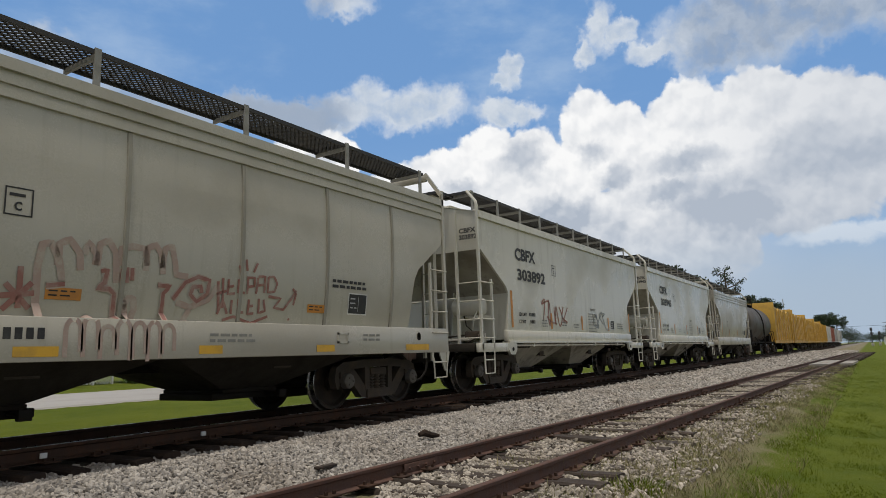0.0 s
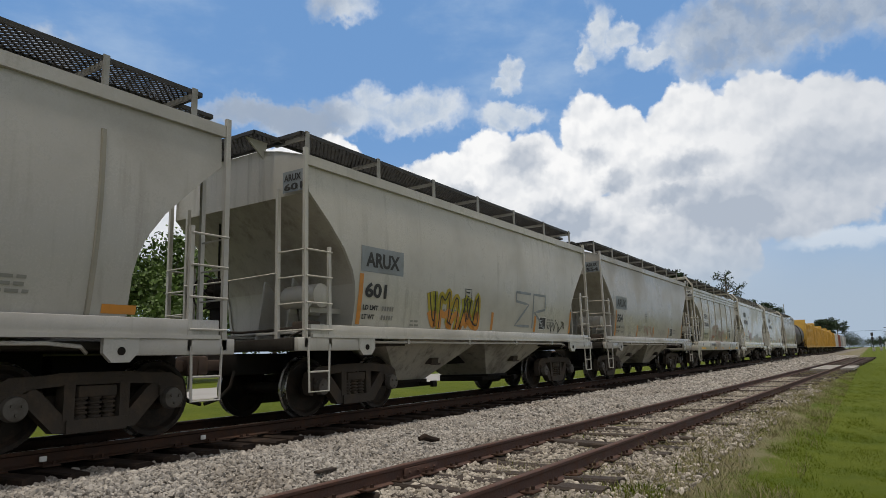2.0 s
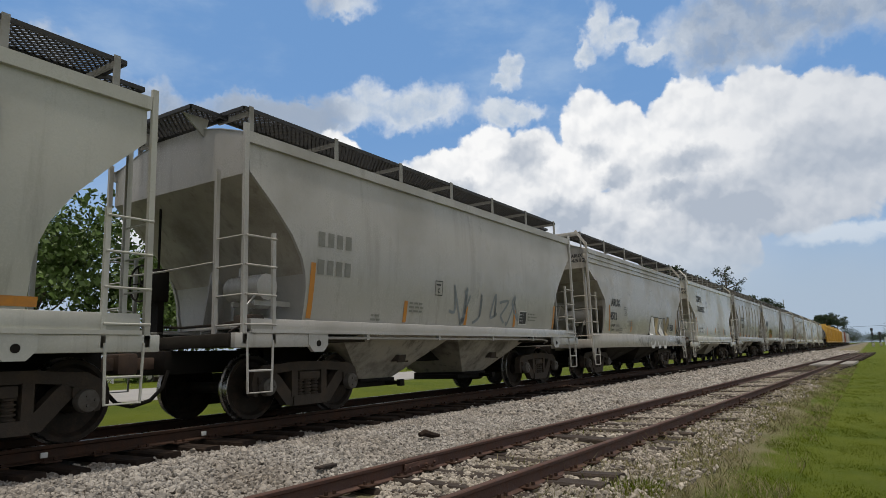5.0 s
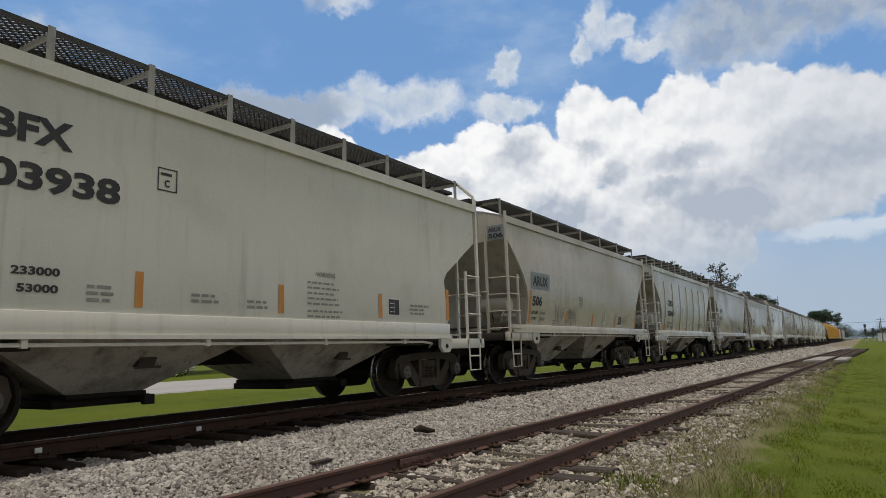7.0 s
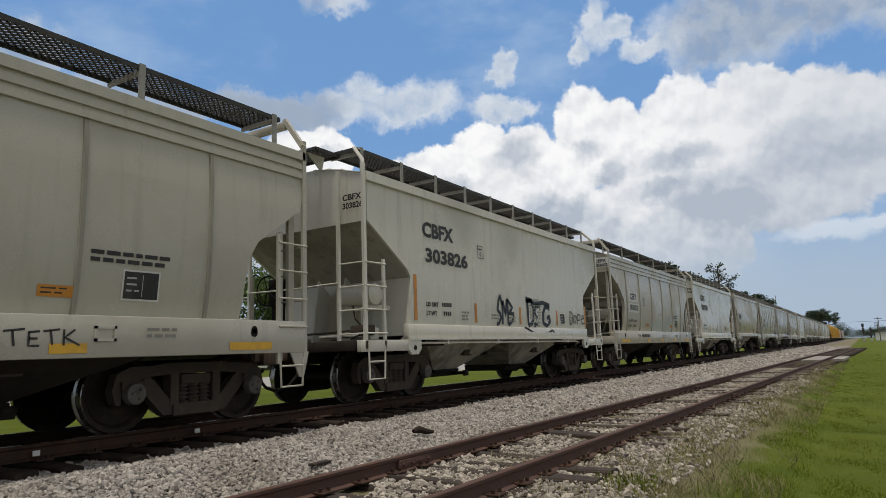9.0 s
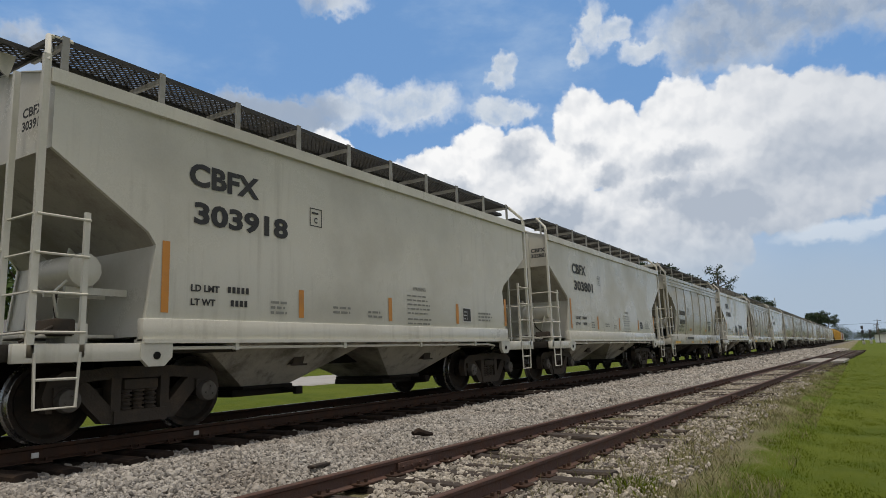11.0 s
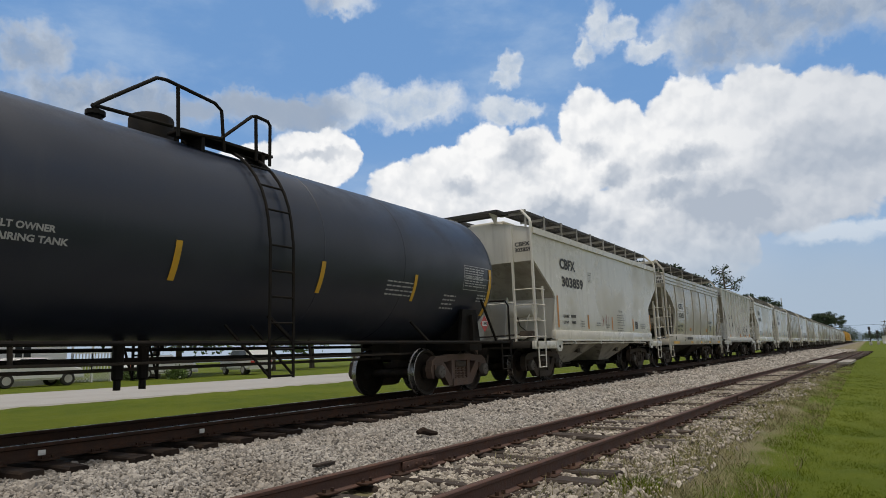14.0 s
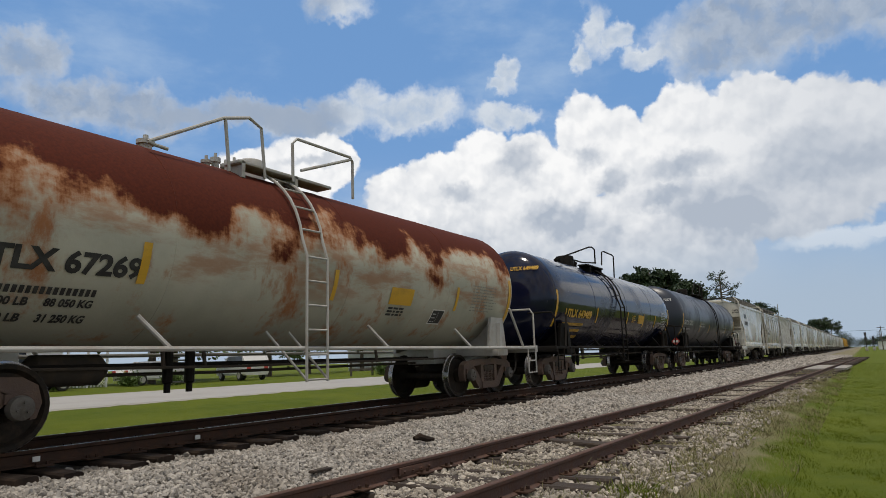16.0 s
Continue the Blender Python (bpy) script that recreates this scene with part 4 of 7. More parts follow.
def end_text(car, style, lines, mat, panel=None):
    """Marks on the rear end sheet, high up."""
    x = -max(l[1] for l in SHAPES[STYLES[style][0]]) - 0.012
    base = {"flat": 3.42, "flow": 3.58, "round": 3.56, "ribbed": 3.72}[STYLES[style][0]]
    if panel:
        mesh = bpy.data.meshes.new("decal")
        mesh.from_pydata([(x, -1.10, base - 0.17), (x, -1.58, base - 0.17), (x, -1.58, base + 0.16), (x, -1.10, base + 0.16)], [], [(0, 1, 2, 3)])
        mesh.materials.append(panel)
        hang("decal", mesh, car)
    for i, (text, w) in enumerate(lines):
        pts, faces = letters(text)
        k = min(w, 0.44) / pts[:, 0].max()
        mesh = bpy.data.meshes.new("lettering")
        mesh.from_pydata([(x - 0.006, -1.13 - px * k, base - 0.145 * i + pz * 0.11) for px, pz in pts], [], faces)
        mesh.materials.append(mat)
        hang("lettering", mesh, car)


# seams are drawn in a darker tone than the body paint
M_SEAM = material("dark_weld_seam", (0.27, 0.255, 0.215), 0.7, 0.0, (0.42, 0.40, 0.34), 0.5, 1.2, 0.3, 0.1)
# darker than body paint: recess shade put into the colour, plus dirt streaks
M_SLOPE = material("shaded_dirty_slope_sheet", (0.42, 0.39, 0.335), 0.8, 0.0, (0.10, 0.08, 0.06), 0.55, 0.8, 0.6, 0.15)
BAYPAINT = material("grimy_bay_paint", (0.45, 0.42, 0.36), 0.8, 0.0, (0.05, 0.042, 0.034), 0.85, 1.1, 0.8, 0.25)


def orange_marks(side, xs, z0=1.40, first=True, mat=None):
    for i, x in enumerate(xs):
        top = 2.24 if (i == 0 and first) else (2.0 if i == len(xs) - 1 else 1.80)
        side.patch(x, x + 0.10, z0, top, mat or M_ORANGE, 0.007, "reflector_strip", "faded orange reflective strip")


def plate_mark(side, x, z):
    """A small ruled square with a letter in it."""
    for a, b, c, d in ((0, 0.26, 0, 0.015), (0, 0.26, 0.265, 0.28), (0, 0.015, 0, 0.28), (0.245, 0.26, 0, 0.28)):
        side.patch(x + a, x + b, z + c, z + d, M_BLACK, 0.008)
    side.letter("C", x + 0.09, z + 0.05, 0.09, 0.07, M_BLACK)
    side.bars(x + 0.04, z + 0.19, 0.17, 1, M_BLACK, 0.03)


def code_panel(side, x, z, w=0.42, h=0.30):
    side.patch(x - 0.02, x + w + 0.02, z - 0.02, z + h + 0.02, M_WHITE, 0.005, "code_panel", "small black stencil panel with a white edge")
    side.patch(x, x + w, z, z + h, M_BLACK, 0.007)
    side.bars(x + 0.03, z + h - 0.08, w * 0.4, 3, M_PALETEXT, 0.02, 0.05, 3)
    side.patch(x + w * 0.52, x + w * 0.54, z + 0.03, z + h - 0.03, M_PALETEXT, 0.009)


def cement_car(mark, number, tint, seed, codes=True):
    paint = material("pale_green_grey_paint_%d" % tint, [(0.625, 0.61, 0.54), (0.65, 0.63, 0.56), (0.60, 0.58, 0.515)][tint], 0.28, 0.0, (0.23, 0.205, 0.155), 0.30, 0.5, 0.34, 0.05)
    car, side = hopper("cement", paint, "pale green-grey flat-sided covered hopper wagon with orange strips")
    if mark:
        side.letter(mark, -3.96, 2.98, 0.30, 1.12, M_BLACK)
        side.letter(number, -3.88, 2.50, 0.29, 1.58, M_BLACK)
        end_text(car, "cement", ((mark, 0.42), (number, 0.52)), M_BLACK)
    side.letter("LD LMT", -3.9, 1.67, 0.085, 0.42, M_BLACK)
    side.letter("LT WT", -3.9, 1.50, 0.085, 0.36, M_BLACK)
    if number == "303938":
        side.letter("233000", -3.36, 1.67, 0.085, 0.46, M_BLACK)
        side.letter("53000", -3.30, 1.50, 0.085, 0.39, M_BLACK)
    else:
        side.bars(-3.35, 1.68, 0.42, 1, M_BLACK, 0.08)
        side.bars(-3.30, 1.51, 0.36, 1, M_BLACK, 0.08)
    orange_marks(side, (-4.30, -2.08, 0.06, 2.30, 4.42))
    plate_mark(side, -1.85, 2.78)
    side.bars(-2.62, 1.58, 0.3, 3, M_FAINT, seed=seed)
    side.bars(-1.35, 1.56, 0.42, 2, M_FAINT, seed=seed + 1)
    side.bars(-0.5, 1.52, 0.36, 2, M_FAINT, seed=seed + 2)
    side.letter("WARNING", 0.80, 1.97, 0.07, 0.42, M_FAINT)
    side.bars(0.62, 1.86, 0.75, 5, M_FAINT, 0.028, 0.05, seed + 3)
    side.bars(0.62, 1.44, 0.75, 2, M_FAINT, 0.028, 0.05, seed + 8)
    side.bars(3.2, 1.62, 0.6, 3, M_FAINT, seed=seed + 4)
    side.bars(-0.6, 1.16, 0.9, 1, M_FAINT, 0.05, seed=seed + 5)
    side.bars(3.4, 1.16, 0.8, 1, M_BLACK, 0.05, seed=seed + 6)
    code_panel(side, 2.58, 1.46, 0.30, 0.26)
    return car, side


def centre_car(number, seed, warm=0, mark="CEFX", panels=True):
    paint = material("warm_grey_paint_%d" % warm, [(0.475, 0.455, 0.39), (0.465, 0.44, 0.375), (0.44, 0.415, 0.35)][warm], 0.30, 0.0, (0.23, 0.195, 0.14), 0.32, 0.5, 0.36, 0.05)
    car, side = hopper("centre", paint, "warm grey centre-flow covered hopper wagon with a deep side sill")
    if number:
        if panels:
            side.patch(-3.86, -2.70, 2.36, 2.72, M_WHITE)
            side.patch(-3.84, -2.66, 1.98, 2.30, M_WHITE)
        side.letter(mark, -3.66, 2.43, 0.23, 0.80, M_NAVY)
        side.letter(number, -3.74, 2.05, 0.21, 0.98, M_BLACK)
        end_text(car, "centre", ((mark, 0.40), (number, 0.52)), M_BLACK, M_WHITE if panels else None)
    side.letter("LD LMT  232900", -3.87, 1.64, 0.09, 0.97, M_BLACK)
    side.letter("LT WT    53100", -3.87, 1.46, 0.09, 0.94, M_BLACK)
    plate_mark(side, -2.05, 2.28)
    for x, w in ((-5.08, 0.98), (-1.9, 0.42), (0.15, 0.34), (2.15, 0.38), (4.35, 0.7)):
        side.patch(x, x + w, 0.93, 1.03, M_YELLOW, 0.022, "reflector_strip", "yellow reflective strip")
    for x in (-1.6, 2.05):
        side.patch(x, x + 0.36, 1.50, 1.62, M_ORANGE, 0.007, "warning_label", "small orange warning label")
        side.bars(x + 0.03, 1.58, 0.28, 2, M_BLACK, 0.015, 0.03, seed)
    side.bars(2.55, 1.98, 1.0, 2, M_BLACK, 0.045, 0.035, seed + 1)
    code_panel(side, 2.95, 1.52)
    side.bars(-2.6, 1.10, 1.25, 1, M_BLACK, 0.11, 0.03, seed + 2)
    side.bars(0.3, 1.14, 0.7, 2, M_FAINT, seed=seed + 3)
    side.bars(3.2, 1.16, 0.45, 2, M_FAINT, seed=seed + 4)
    for x in (-4.62, 4.75):
        bm = bmesh.new()
        tube(bm, [(x, -1.60, 1.15), (x, -1.642, 1.15)], 0.055, 12)
        tube(bm, [(x, -1.60, 1.19), (x, -1.642, 1.19)], 0.05, 12)
        part("lifting_hole", bm, M_STEEL, car)
    for x in (-3.05, 2.6):
        bm = bmesh.new()
        for a, b, c, d in ((0, 0.24, 0, 0.03), (0, 0.24, 0.13, 0.16), (0, 0.03, 0, 0.16), (0.21, 0.24, 0, 0.16)):
            box(bm, x + a, x + b, -1.655, -1.63, 1.05 + c, 1.05 + d)
        part("roping_bracket", bm, paint, car)
    return car, side


def shed_car(style, mark, number, tone, seed, panel=True, marks=True):
    color = {"grey": (0.45, 0.425, 0.385), "pale": (0.50, 0.485, 0.44), "blue": (0.45, 0.44, 0.42), "tan": (0.48, 0.445, 0.375), "green": (0.49, 0.495, 0.45)}[tone]
    paint = material("weathered_%s_paint" % tone, color, 0.32, 0.0, (0.21, 0.19, 0.155), 0.42, 0.45, 0.5, 0.06)
    words = {"grey": "streaked grey", "pale": "dirty pale grey", "blue": "blue-grey", "tan": "dusty tan-grey", "green": "pale grey-green"}[tone]
    car, side = hopper(style, paint, words + " rounded covered hopper wagon on two trucks")
    if mark:
        if panel:
            side.patch(-4.42, -3.26, 2.28, 2.70, M_BLUEPANEL)
        x = {"seamed": -3.62, "deepsill": -3.80}.get(style, -4.30)
        side.letter(mark, x, {"seamed": 2.40, "deepsill": 2.20}.get(style, 2.36), 0.25, 0.92, M_BLACK)
        side.letter(number, x + 0.02 - (0.12 if style == "deepsill" else 0), {"seamed": 1.97, "deepsill": 1.77}.get(style, 1.86), 0.25, (0.165 if style == "deepsill" else 0.19) * len(number), M_BLACK)
        end_text(car, style, ((mark, 0.36), (number, 0.13 * len(number))), M_BLACK, M_BLUEPANEL if panel else None)
        zl = 1.56 if style == "deepsill" else 1.66
        side.letter("LD LMT", x, zl, 0.08, 0.40, M_BLACK)
        side.letter("LT WT", x, zl - 0.15, 0.08, 0.32, M_BLACK)
        side.bars(x + 0.5, zl, 0.42, 1, M_FAINT, 0.075)
        side.bars(x + 0.5, zl - 0.15, 0.36, 1, M_FAINT, 0.075)
    if style == "seamed":
        for x, w in ((-4.28, 0.55), (-1.95, 0.3), (-0.5, 0.4), (1.2, 0.4), (4.2, 0.4)):
            side.patch(x, x + w, 1.42, 1.52 if x > -4 else 1.66, M_ORANGE, 0.007, "reflector_strip", "orange reflective strip")
    elif marks:
        orange_marks(side, (-4.44, -2.05, 0.05, 2.25, 4.48) if style != "deepsill" else (-4.0, -1.75, 1.05, 4.42), 1.42)
    plate_mark(side, -1.11 if style != "deepsill" else -2.5, 1.95 if style != "seamed" else 2.1)
    side.bars(-2.95, 1.50, 0.3, 3, M_FAINT, seed=seed)
    side.bars(3.0, 1.72, 0.5, 3, M_FAINT, seed=seed + 1)
    side.bars(-1.9, 1.75, 0.45, 3, M_FAINT, seed=seed + 2)
    code_panel(side, 3.5 if style == "deepsill" else 2.55, 1.50, 0.5 if style == "deepsill" else 0.36, 0.28)
    return car, side


# ---- tank wagons ----
def tank(kind, half, radius, zc, shell, frame_mat, label, trucks, ladder_x):
    """A cylinder on a frame with domed ends, top platform, side ladder and handrails."""
    hl = half - {"black": 0.65, "gloss": 0.45}[kind] if kind in ("black", "gloss") else half - 0.95
    car = thing("tank_wagon", label, "freight wagon", None, "wagons of the train")
    bm = bmesh.new()
    n = 48
    heads = [(-hl + 0.62 * (1 - math.cos(a)) - 0.0, radius * math.sin(a)) for a in np.linspace(0.02, math.pi / 2, 9)]
    prof = heads + [(x, radius) for x in np.linspace(-hl + 1.3, hl - 1.3, 7)] + [(-x, r) for x, r in heads[::-1]]
    rings = []
    for x, r in prof:
        rings.append([bm.verts.new((x, r * math.cos(2 * math.pi * k / n), zc + r * math.sin(2 * math.pi * k / n))) for k in range(n)])
    for a, b in zip(rings, rings[1:]):
        for k in range(n):
            bm.faces.new((a[k], a[(k + 1) % n], b[(k + 1) % n], b[k]))
    bm.faces.new(rings[0][::-1])
    bm.faces.new(rings[-1])
    part("tank_shell", bm, shell, car, "", 40.0)
    bm = bmesh.new()
    for x in (-hl + 0.62, -hl * 0.45, 0.0 + ladder_x + 1.0, hl * 0.5, hl - 0.62):
        rr = radius + 0.006
        a = [[bm.verts.new((x + dx, (rr + dr) * math.cos(2 * math.pi * k / n), zc + (rr + dr) * math.sin(2 * math.pi * k / n))) for k in range(n)] for dx, dr in ((-0.014, -0.008), (0, 0.0), (0.014, -0.008))]
        for p, q in zip(a, a[1:]):
            for k in range(n):
                bm.faces.new((p[k], p[(k + 1) % n], q[(k + 1) % n], q[k]))
    part("weld_seam", bm, shell, car)
    # stub sills, bolsters and saddles
    for s in (-1, 1):
        bm = bmesh.new()
        a, b = sorted((s * (trucks - 1.2), s * (half - 0.45)))
        box(bm, a, b, -0.36, 0.36, 0.72, 1.14, 0.02)
        box(bm, s * trucks - 0.25, s * trucks + 0.25, -1.46, 1.46, 0.86, 1.04, 0.02)
        part("stub_sill", bm, frame_mat, car)
        for f in (-1, 1):
            bm = bmesh.new()
            prism(bm, [(s * trucks - 0.42, 1.0), (s * trucks + 0.42, 1.0), (s * trucks + 0.28, 1.72), (s * trucks - 0.28, 1.72)], min(f * 1.26, f * 1.33), max(f * 1.26, f * 1.33))
            box(bm, s * trucks - 0.04, s * trucks + 0.04, min(f * 0.6, f * 1.42), max(f * 0.6, f * 1.42), 1.0, 1.6)
            part("saddle", bm, frame_mat, car)
        bm = bmesh.new()
        a, b = sorted((s * (half - 0.55), s * (half - 1.5)))
        box(bm, a, b, -1.52, 1.52, 1.0, 1.06, 0.01)
        box(bm, s * (half - 0.55) - 0.04, s * (half - 0.55) + 0.04, -1.54, 1.54, 0.92, 1.08, 0.01)
        part("end_platform", bm, frame_mat, car)
        bm = bmesh.new()
        x = s * (half - 0.6)
        top = 1.98
        tube(bm, [(x, -1.50, 1.05), (x, -1.50, top - 0.12), (x, -1.42, top), (x, 0, top + 0.02), (x, 1.42, top), (x, 1.50, top - 0.12), (x, 1.50, 1.05)], 0.024, 8)
        part("end_handrail", bm, frame_mat, car)
        for f in (-1, 1):
            bm = bmesh.new()
            y = f * 1.53
            tube(bm, [(s * (half - 0.62), y, 1.0), (s * (half - 0.62), y, 0.44), (s * (half - 1.05), y, 0.44), (s * (half - 1.05), y, 1.0)], 0.02, 6)
            tube(bm, [(s * (half - 0.62), y, 0.72), (s * (half - 1.05), y, 0.72)], 0.016, 6)
            part("stirrup_step", bm, frame_mat, car)
            bm = bmesh.new()
            tube(bm, [(s * (half - 1.25), f * 1.50, 1.06), (s * (half - 1.7), f * 1.40, 1.95)], 0.03, 6)
            part("corner_brace", bm, frame_mat, car)
    # side handrails with struts
    for f in (-1, 1):
        bm = bmesh.new()
        tube(bm, [(-half + 1.5, f * 1.52, 1.03), (half - 1.5, f * 1.52, 1.03)], 0.030, 8)
        for x in (-hl * 0.5, -hl * 0.05 + 1.2, hl * 0.55):
            tube(bm, [(x + 0.22, f * 1.52, 1.03), (x - 0.08, f * 1.30, 1.42)], 0.03, 6)
        part("side_rail", bm, frame_mat, car)
        # ladder follows the shell
        bm = bmesh.new()
        for dx in (-0.22, 0.22):
            pts = [(ladder_x + dx, f * 1.56, 0.55), (ladder_x + dx, f * 1.56, 2.4)]
            pts += [(ladder_x + dx, f * (radius + 0.08) * math.cos(a), zc + (radius + 0.08) * math.sin(a)) for a in np.linspace(0.15, 1.25, 8)]
            tube(bm, pts, 0.024, 6)
            tube(bm, [(ladder_x + dx, f * 1.56, 0.58), (ladder_x + dx - 0.45, f * 1.2, 1.28)], 0.02, 6)
        for k in range(6):
            z = 0.58 + 0.36 * k
            tube(bm, [(ladder_x - 0.22, f * 1.56, z), (ladder_x + 0.22, f * 1.56, z)], 0.016, 6)
        for a in (0.25, 0.52, 0.8, 1.05):
            y, z = f * (radius + 0.08) * math.cos(a), zc + (radius + 0.08) * math.sin(a)
            tube(bm, [(ladder_x - 0.22, y, z), (ladder_x + 0.22, y, z)], 0.016, 6)
        part("ladder", bm, frame_mat, car)
    # top platform, handrails, dome and valves
    top = zc + radius
    bm = bmesh.new()
    for y in (-0.62,):
        box(bm, ladder_x - (0.9 if kind == "rusty" else 1.15), ladder_x + (1.15 if kind == "rusty" else 0.5), y - 0.20, y + 0.14, top - 0.04, top + 0.01, 0.01)
        for x in (-0.8, 0.3):
            box(bm, ladder_x + x - 0.03, ladder_x + x + 0.03, y - 0.2, y + 0.2, top - 0.25, top + 0.01)
    part("top_platform", bm, frame_mat, car)
    bm = bmesh.new()
    if kind == "rusty":
        rails = [[(-2.38, -0.12), (-1.19, 0.56), (-0.71, 0.71), (-0.47, 0.61), (-0.38, -0.18)], [(0.22, -0.1), (0.2, 0.54), (0.3, 0.65), (1.65, 0.67), (1.72, 0.6), (1.72, -0.1)], [(-1.16, 0.57), (-1.07, -0.22)], [(-2.38, -0.12), (-2.3, -0.14), (-2.09, -0.15)], [(0.4, 0.13), (1.67, 0.63)]]
    elif kind == "gloss":
        rails = [[(-3.22, -0.21), (-3.21, 0.02), (-0.87, 0.61), (-0.55, 0.65), (-0.29, 0.59), (-0.31, 0.1)], [(-2.47, -0.0), (-1.59, 0.0), (-0.28, 0.13)], [(0.37, 0.12), (0.46, 0.6), (0.68, 0.65), (1.59, 0.63), (1.78, 0.59), (1.71, -0.21)]]
    else:
        rails = [[(-2.39, -0.08), (-2.30, 0.0), (-1.55, 0.58), (-1.40, 0.60), (-0.62, 0.52), (-0.50, 0.44), (-0.44, -0.16)], [(-1.23, 0.58), (-1.20, -0.14)], [(-2.39, -0.06), (-1.30, -0.02)],
                 [(-1.18, -0.06), (-0.50, 0.02), (0.06, 0.52), (0.14, 0.55), (0.38, 0.53), (0.43, 0.48), (0.43, -0.18)], [(0.14, 0.55), (0.16, -0.16)]]
    for rail in rails:
        tube(bm, [(ladder_x + a, -0.82, top + b) for a, b in rail], 0.026, 8)
    part("top_handrail", bm, frame_mat, car)
    bm = bmesh.new()
    mx = ladder_x + (0.05 if kind == "rusty" else -1.07)
    mr = 0.24 if kind == "rusty" else 0.31
    tube(bm, [(mx, 0, top - 0.1), (mx, 0, top + 0.30), (mx, 0, top + 0.34), (mx, 0, top + 0.36)], [mr, mr, mr * 0.94, mr * 0.80], 20)
    part("manway", bm, frame_mat, car)
    for x, h, r in ((-0.75, 0.2, 0.06), (-0.55, 0.14, 0.06), (-0.38, 0.22, 0.06), (-0.92, 0.12, 0.06), (-1.95, 0.16, 0.09)):
        bm = bmesh.new()
        tube(bm, [(ladder_x + x, -0.1, top - 0.06), (ladder_x + x, -0.1, top + h * 0.6), (ladder_x + x, -0.1, top + h * 0.62), (ladder_x + x, -0.1, top + h), (ladder_x + x, -0.1, top + h + 0.01), (ladder_x + x, -0.1, top + h + 0.08)], [r, r, r * 1.4, r * 1.4, r * 0.45, r * 0.4], 10)
        part("valve", bm, frame_mat, car)
    bm = bmesh.new()
    for x in (-1.6, -1.25):
        tube(bm, [(ladder_x + x, -0.3, 1.2), (ladder_x + x, -0.3, 0.62), (ladder_x + x, -0.3, 0.60), (ladder_x + x, -0.3, 0.48)], [0.07, 0.07, 0.045, 0.045], 10)
    tube(bm, [(-trucks + 1.3, -0.25, 0.86), (trucks - 1.3, -0.25, 0.86)], 0.03, 6)
    part("bottom_outlet", bm, M_STEEL, car)
    bm = bmesh.new()
    for y, z, r in ((-0.55, 0.84, 0.02), (0.15, 0.76, 0.025)):
        tube(bm, [(-trucks + 0.9, y, z), (-1.2, y * 0.8, z - 0.03), (0.8, y, z - 0.02), (trucks - 0.9, y, z)], r, 6)
    for x in (-trucks * 0.45, -trucks * 0.42 + 0.5, trucks * 0.4):
        tube(bm, [(x, -0.4, 0.80), (x, -0.35, 1.12)], 0.03, 6)
    tube(bm, [(-trucks + 1.4, 0.0, 0.82), (-trucks + 1.5, 0.0, 0.82), (-trucks + 2.3, 0.0, 0.82), (-trucks + 2.4, 0.0, 0.82)], [0.1, 0.2, 0.2, 0.1], 12)
    part("brake_rigging", bm, M_TRUCK, car)
    add_trucks(car, -trucks, trucks, M_TRUCK_RUST, "rusty")
    add_couplers(car, half, M_STEEL)

    def wide(z):
        return math.sqrt(max(radius * radius - (z - zc) ** 2, 0.05))

    return car, Side(car, wide), hl


def tank_marks(side, hl, text, x, z, high, wide, mat, strip, rows, spots=None):
    side.letter(text, x, z, high, wide, mat)
    for i in range(rows):
        side.bars(x, z - 0.22 - 0.17 * i, wide * 0.9, 1, mat, 0.075, 0.03, 7 + i)
    side.patch(-hl + 0.62, -hl + 0.74, 1.62, 2.62, strip, 0.01, "reflector_strip", "yellow reflective strip")
    side.patch(hl - 0.74, hl - 0.62, 1.62, 2.62, strip, 0.01, "reflector_strip", "yellow reflective strip")
    for x in spots or (-0.42 * hl, 0.05 * hl, 0.35 * hl, 0.59 * hl):
        side.patch(x, x + 0.09, 1.80, 2.28, strip, 0.01, "reflector_strip", "yellow reflective strip")


def diamond(parent, x, y, z, size, facing):
    """A hazard placard standing on its corner: red field, white middle band."""
    mesh = bpy.data.meshes.new("placard")
    s = size
    pts = [(0, -s), (s, 0), (0, s), (-s, 0)]
    band = [(-s * 0.6, -s * 0.28), (s * 0.6, -s * 0.28), (s * 0.6, s * 0.28), (-s * 0.6, s * 0.28)]
    turn = (lambda a, b, d: (x + a, y - d, z + b)) if facing == "side" else (lambda a, b, d: (x - d, y - a, z + b))
    mesh.from_pydata([turn(a, b, 0) for a, b in pts] + [turn(a, b, 0.006) for a, b in band], [], [(0, 1, 2, 3), (4, 5, 6, 7)])
    mesh.materials.append(M_RED)
    mesh.materials.append(M_WHITE)
    mesh.polygons[1].material_index = 1
    hang("placard", mesh, parent, None, "red and white diamond hazard placard")

# ---- ground ----
def ground_height(x, y):
    """Lawn by the camera, low shoulder, track bed, shallow ditch, far lawn."""
    ys = [-4000, -3, 0.6, 1.7, 4.7, 5.0, 6.9, 10.2, 11.6, 13.5, 16.5, 4000]
    zs = [-0.75, -0.75, -0.66, -0.51, -0.52, -0.52, -0.50, -0.50, -0.42, -0.25, -0.12, -0.12]
    return np.interp(y, ys, zs)


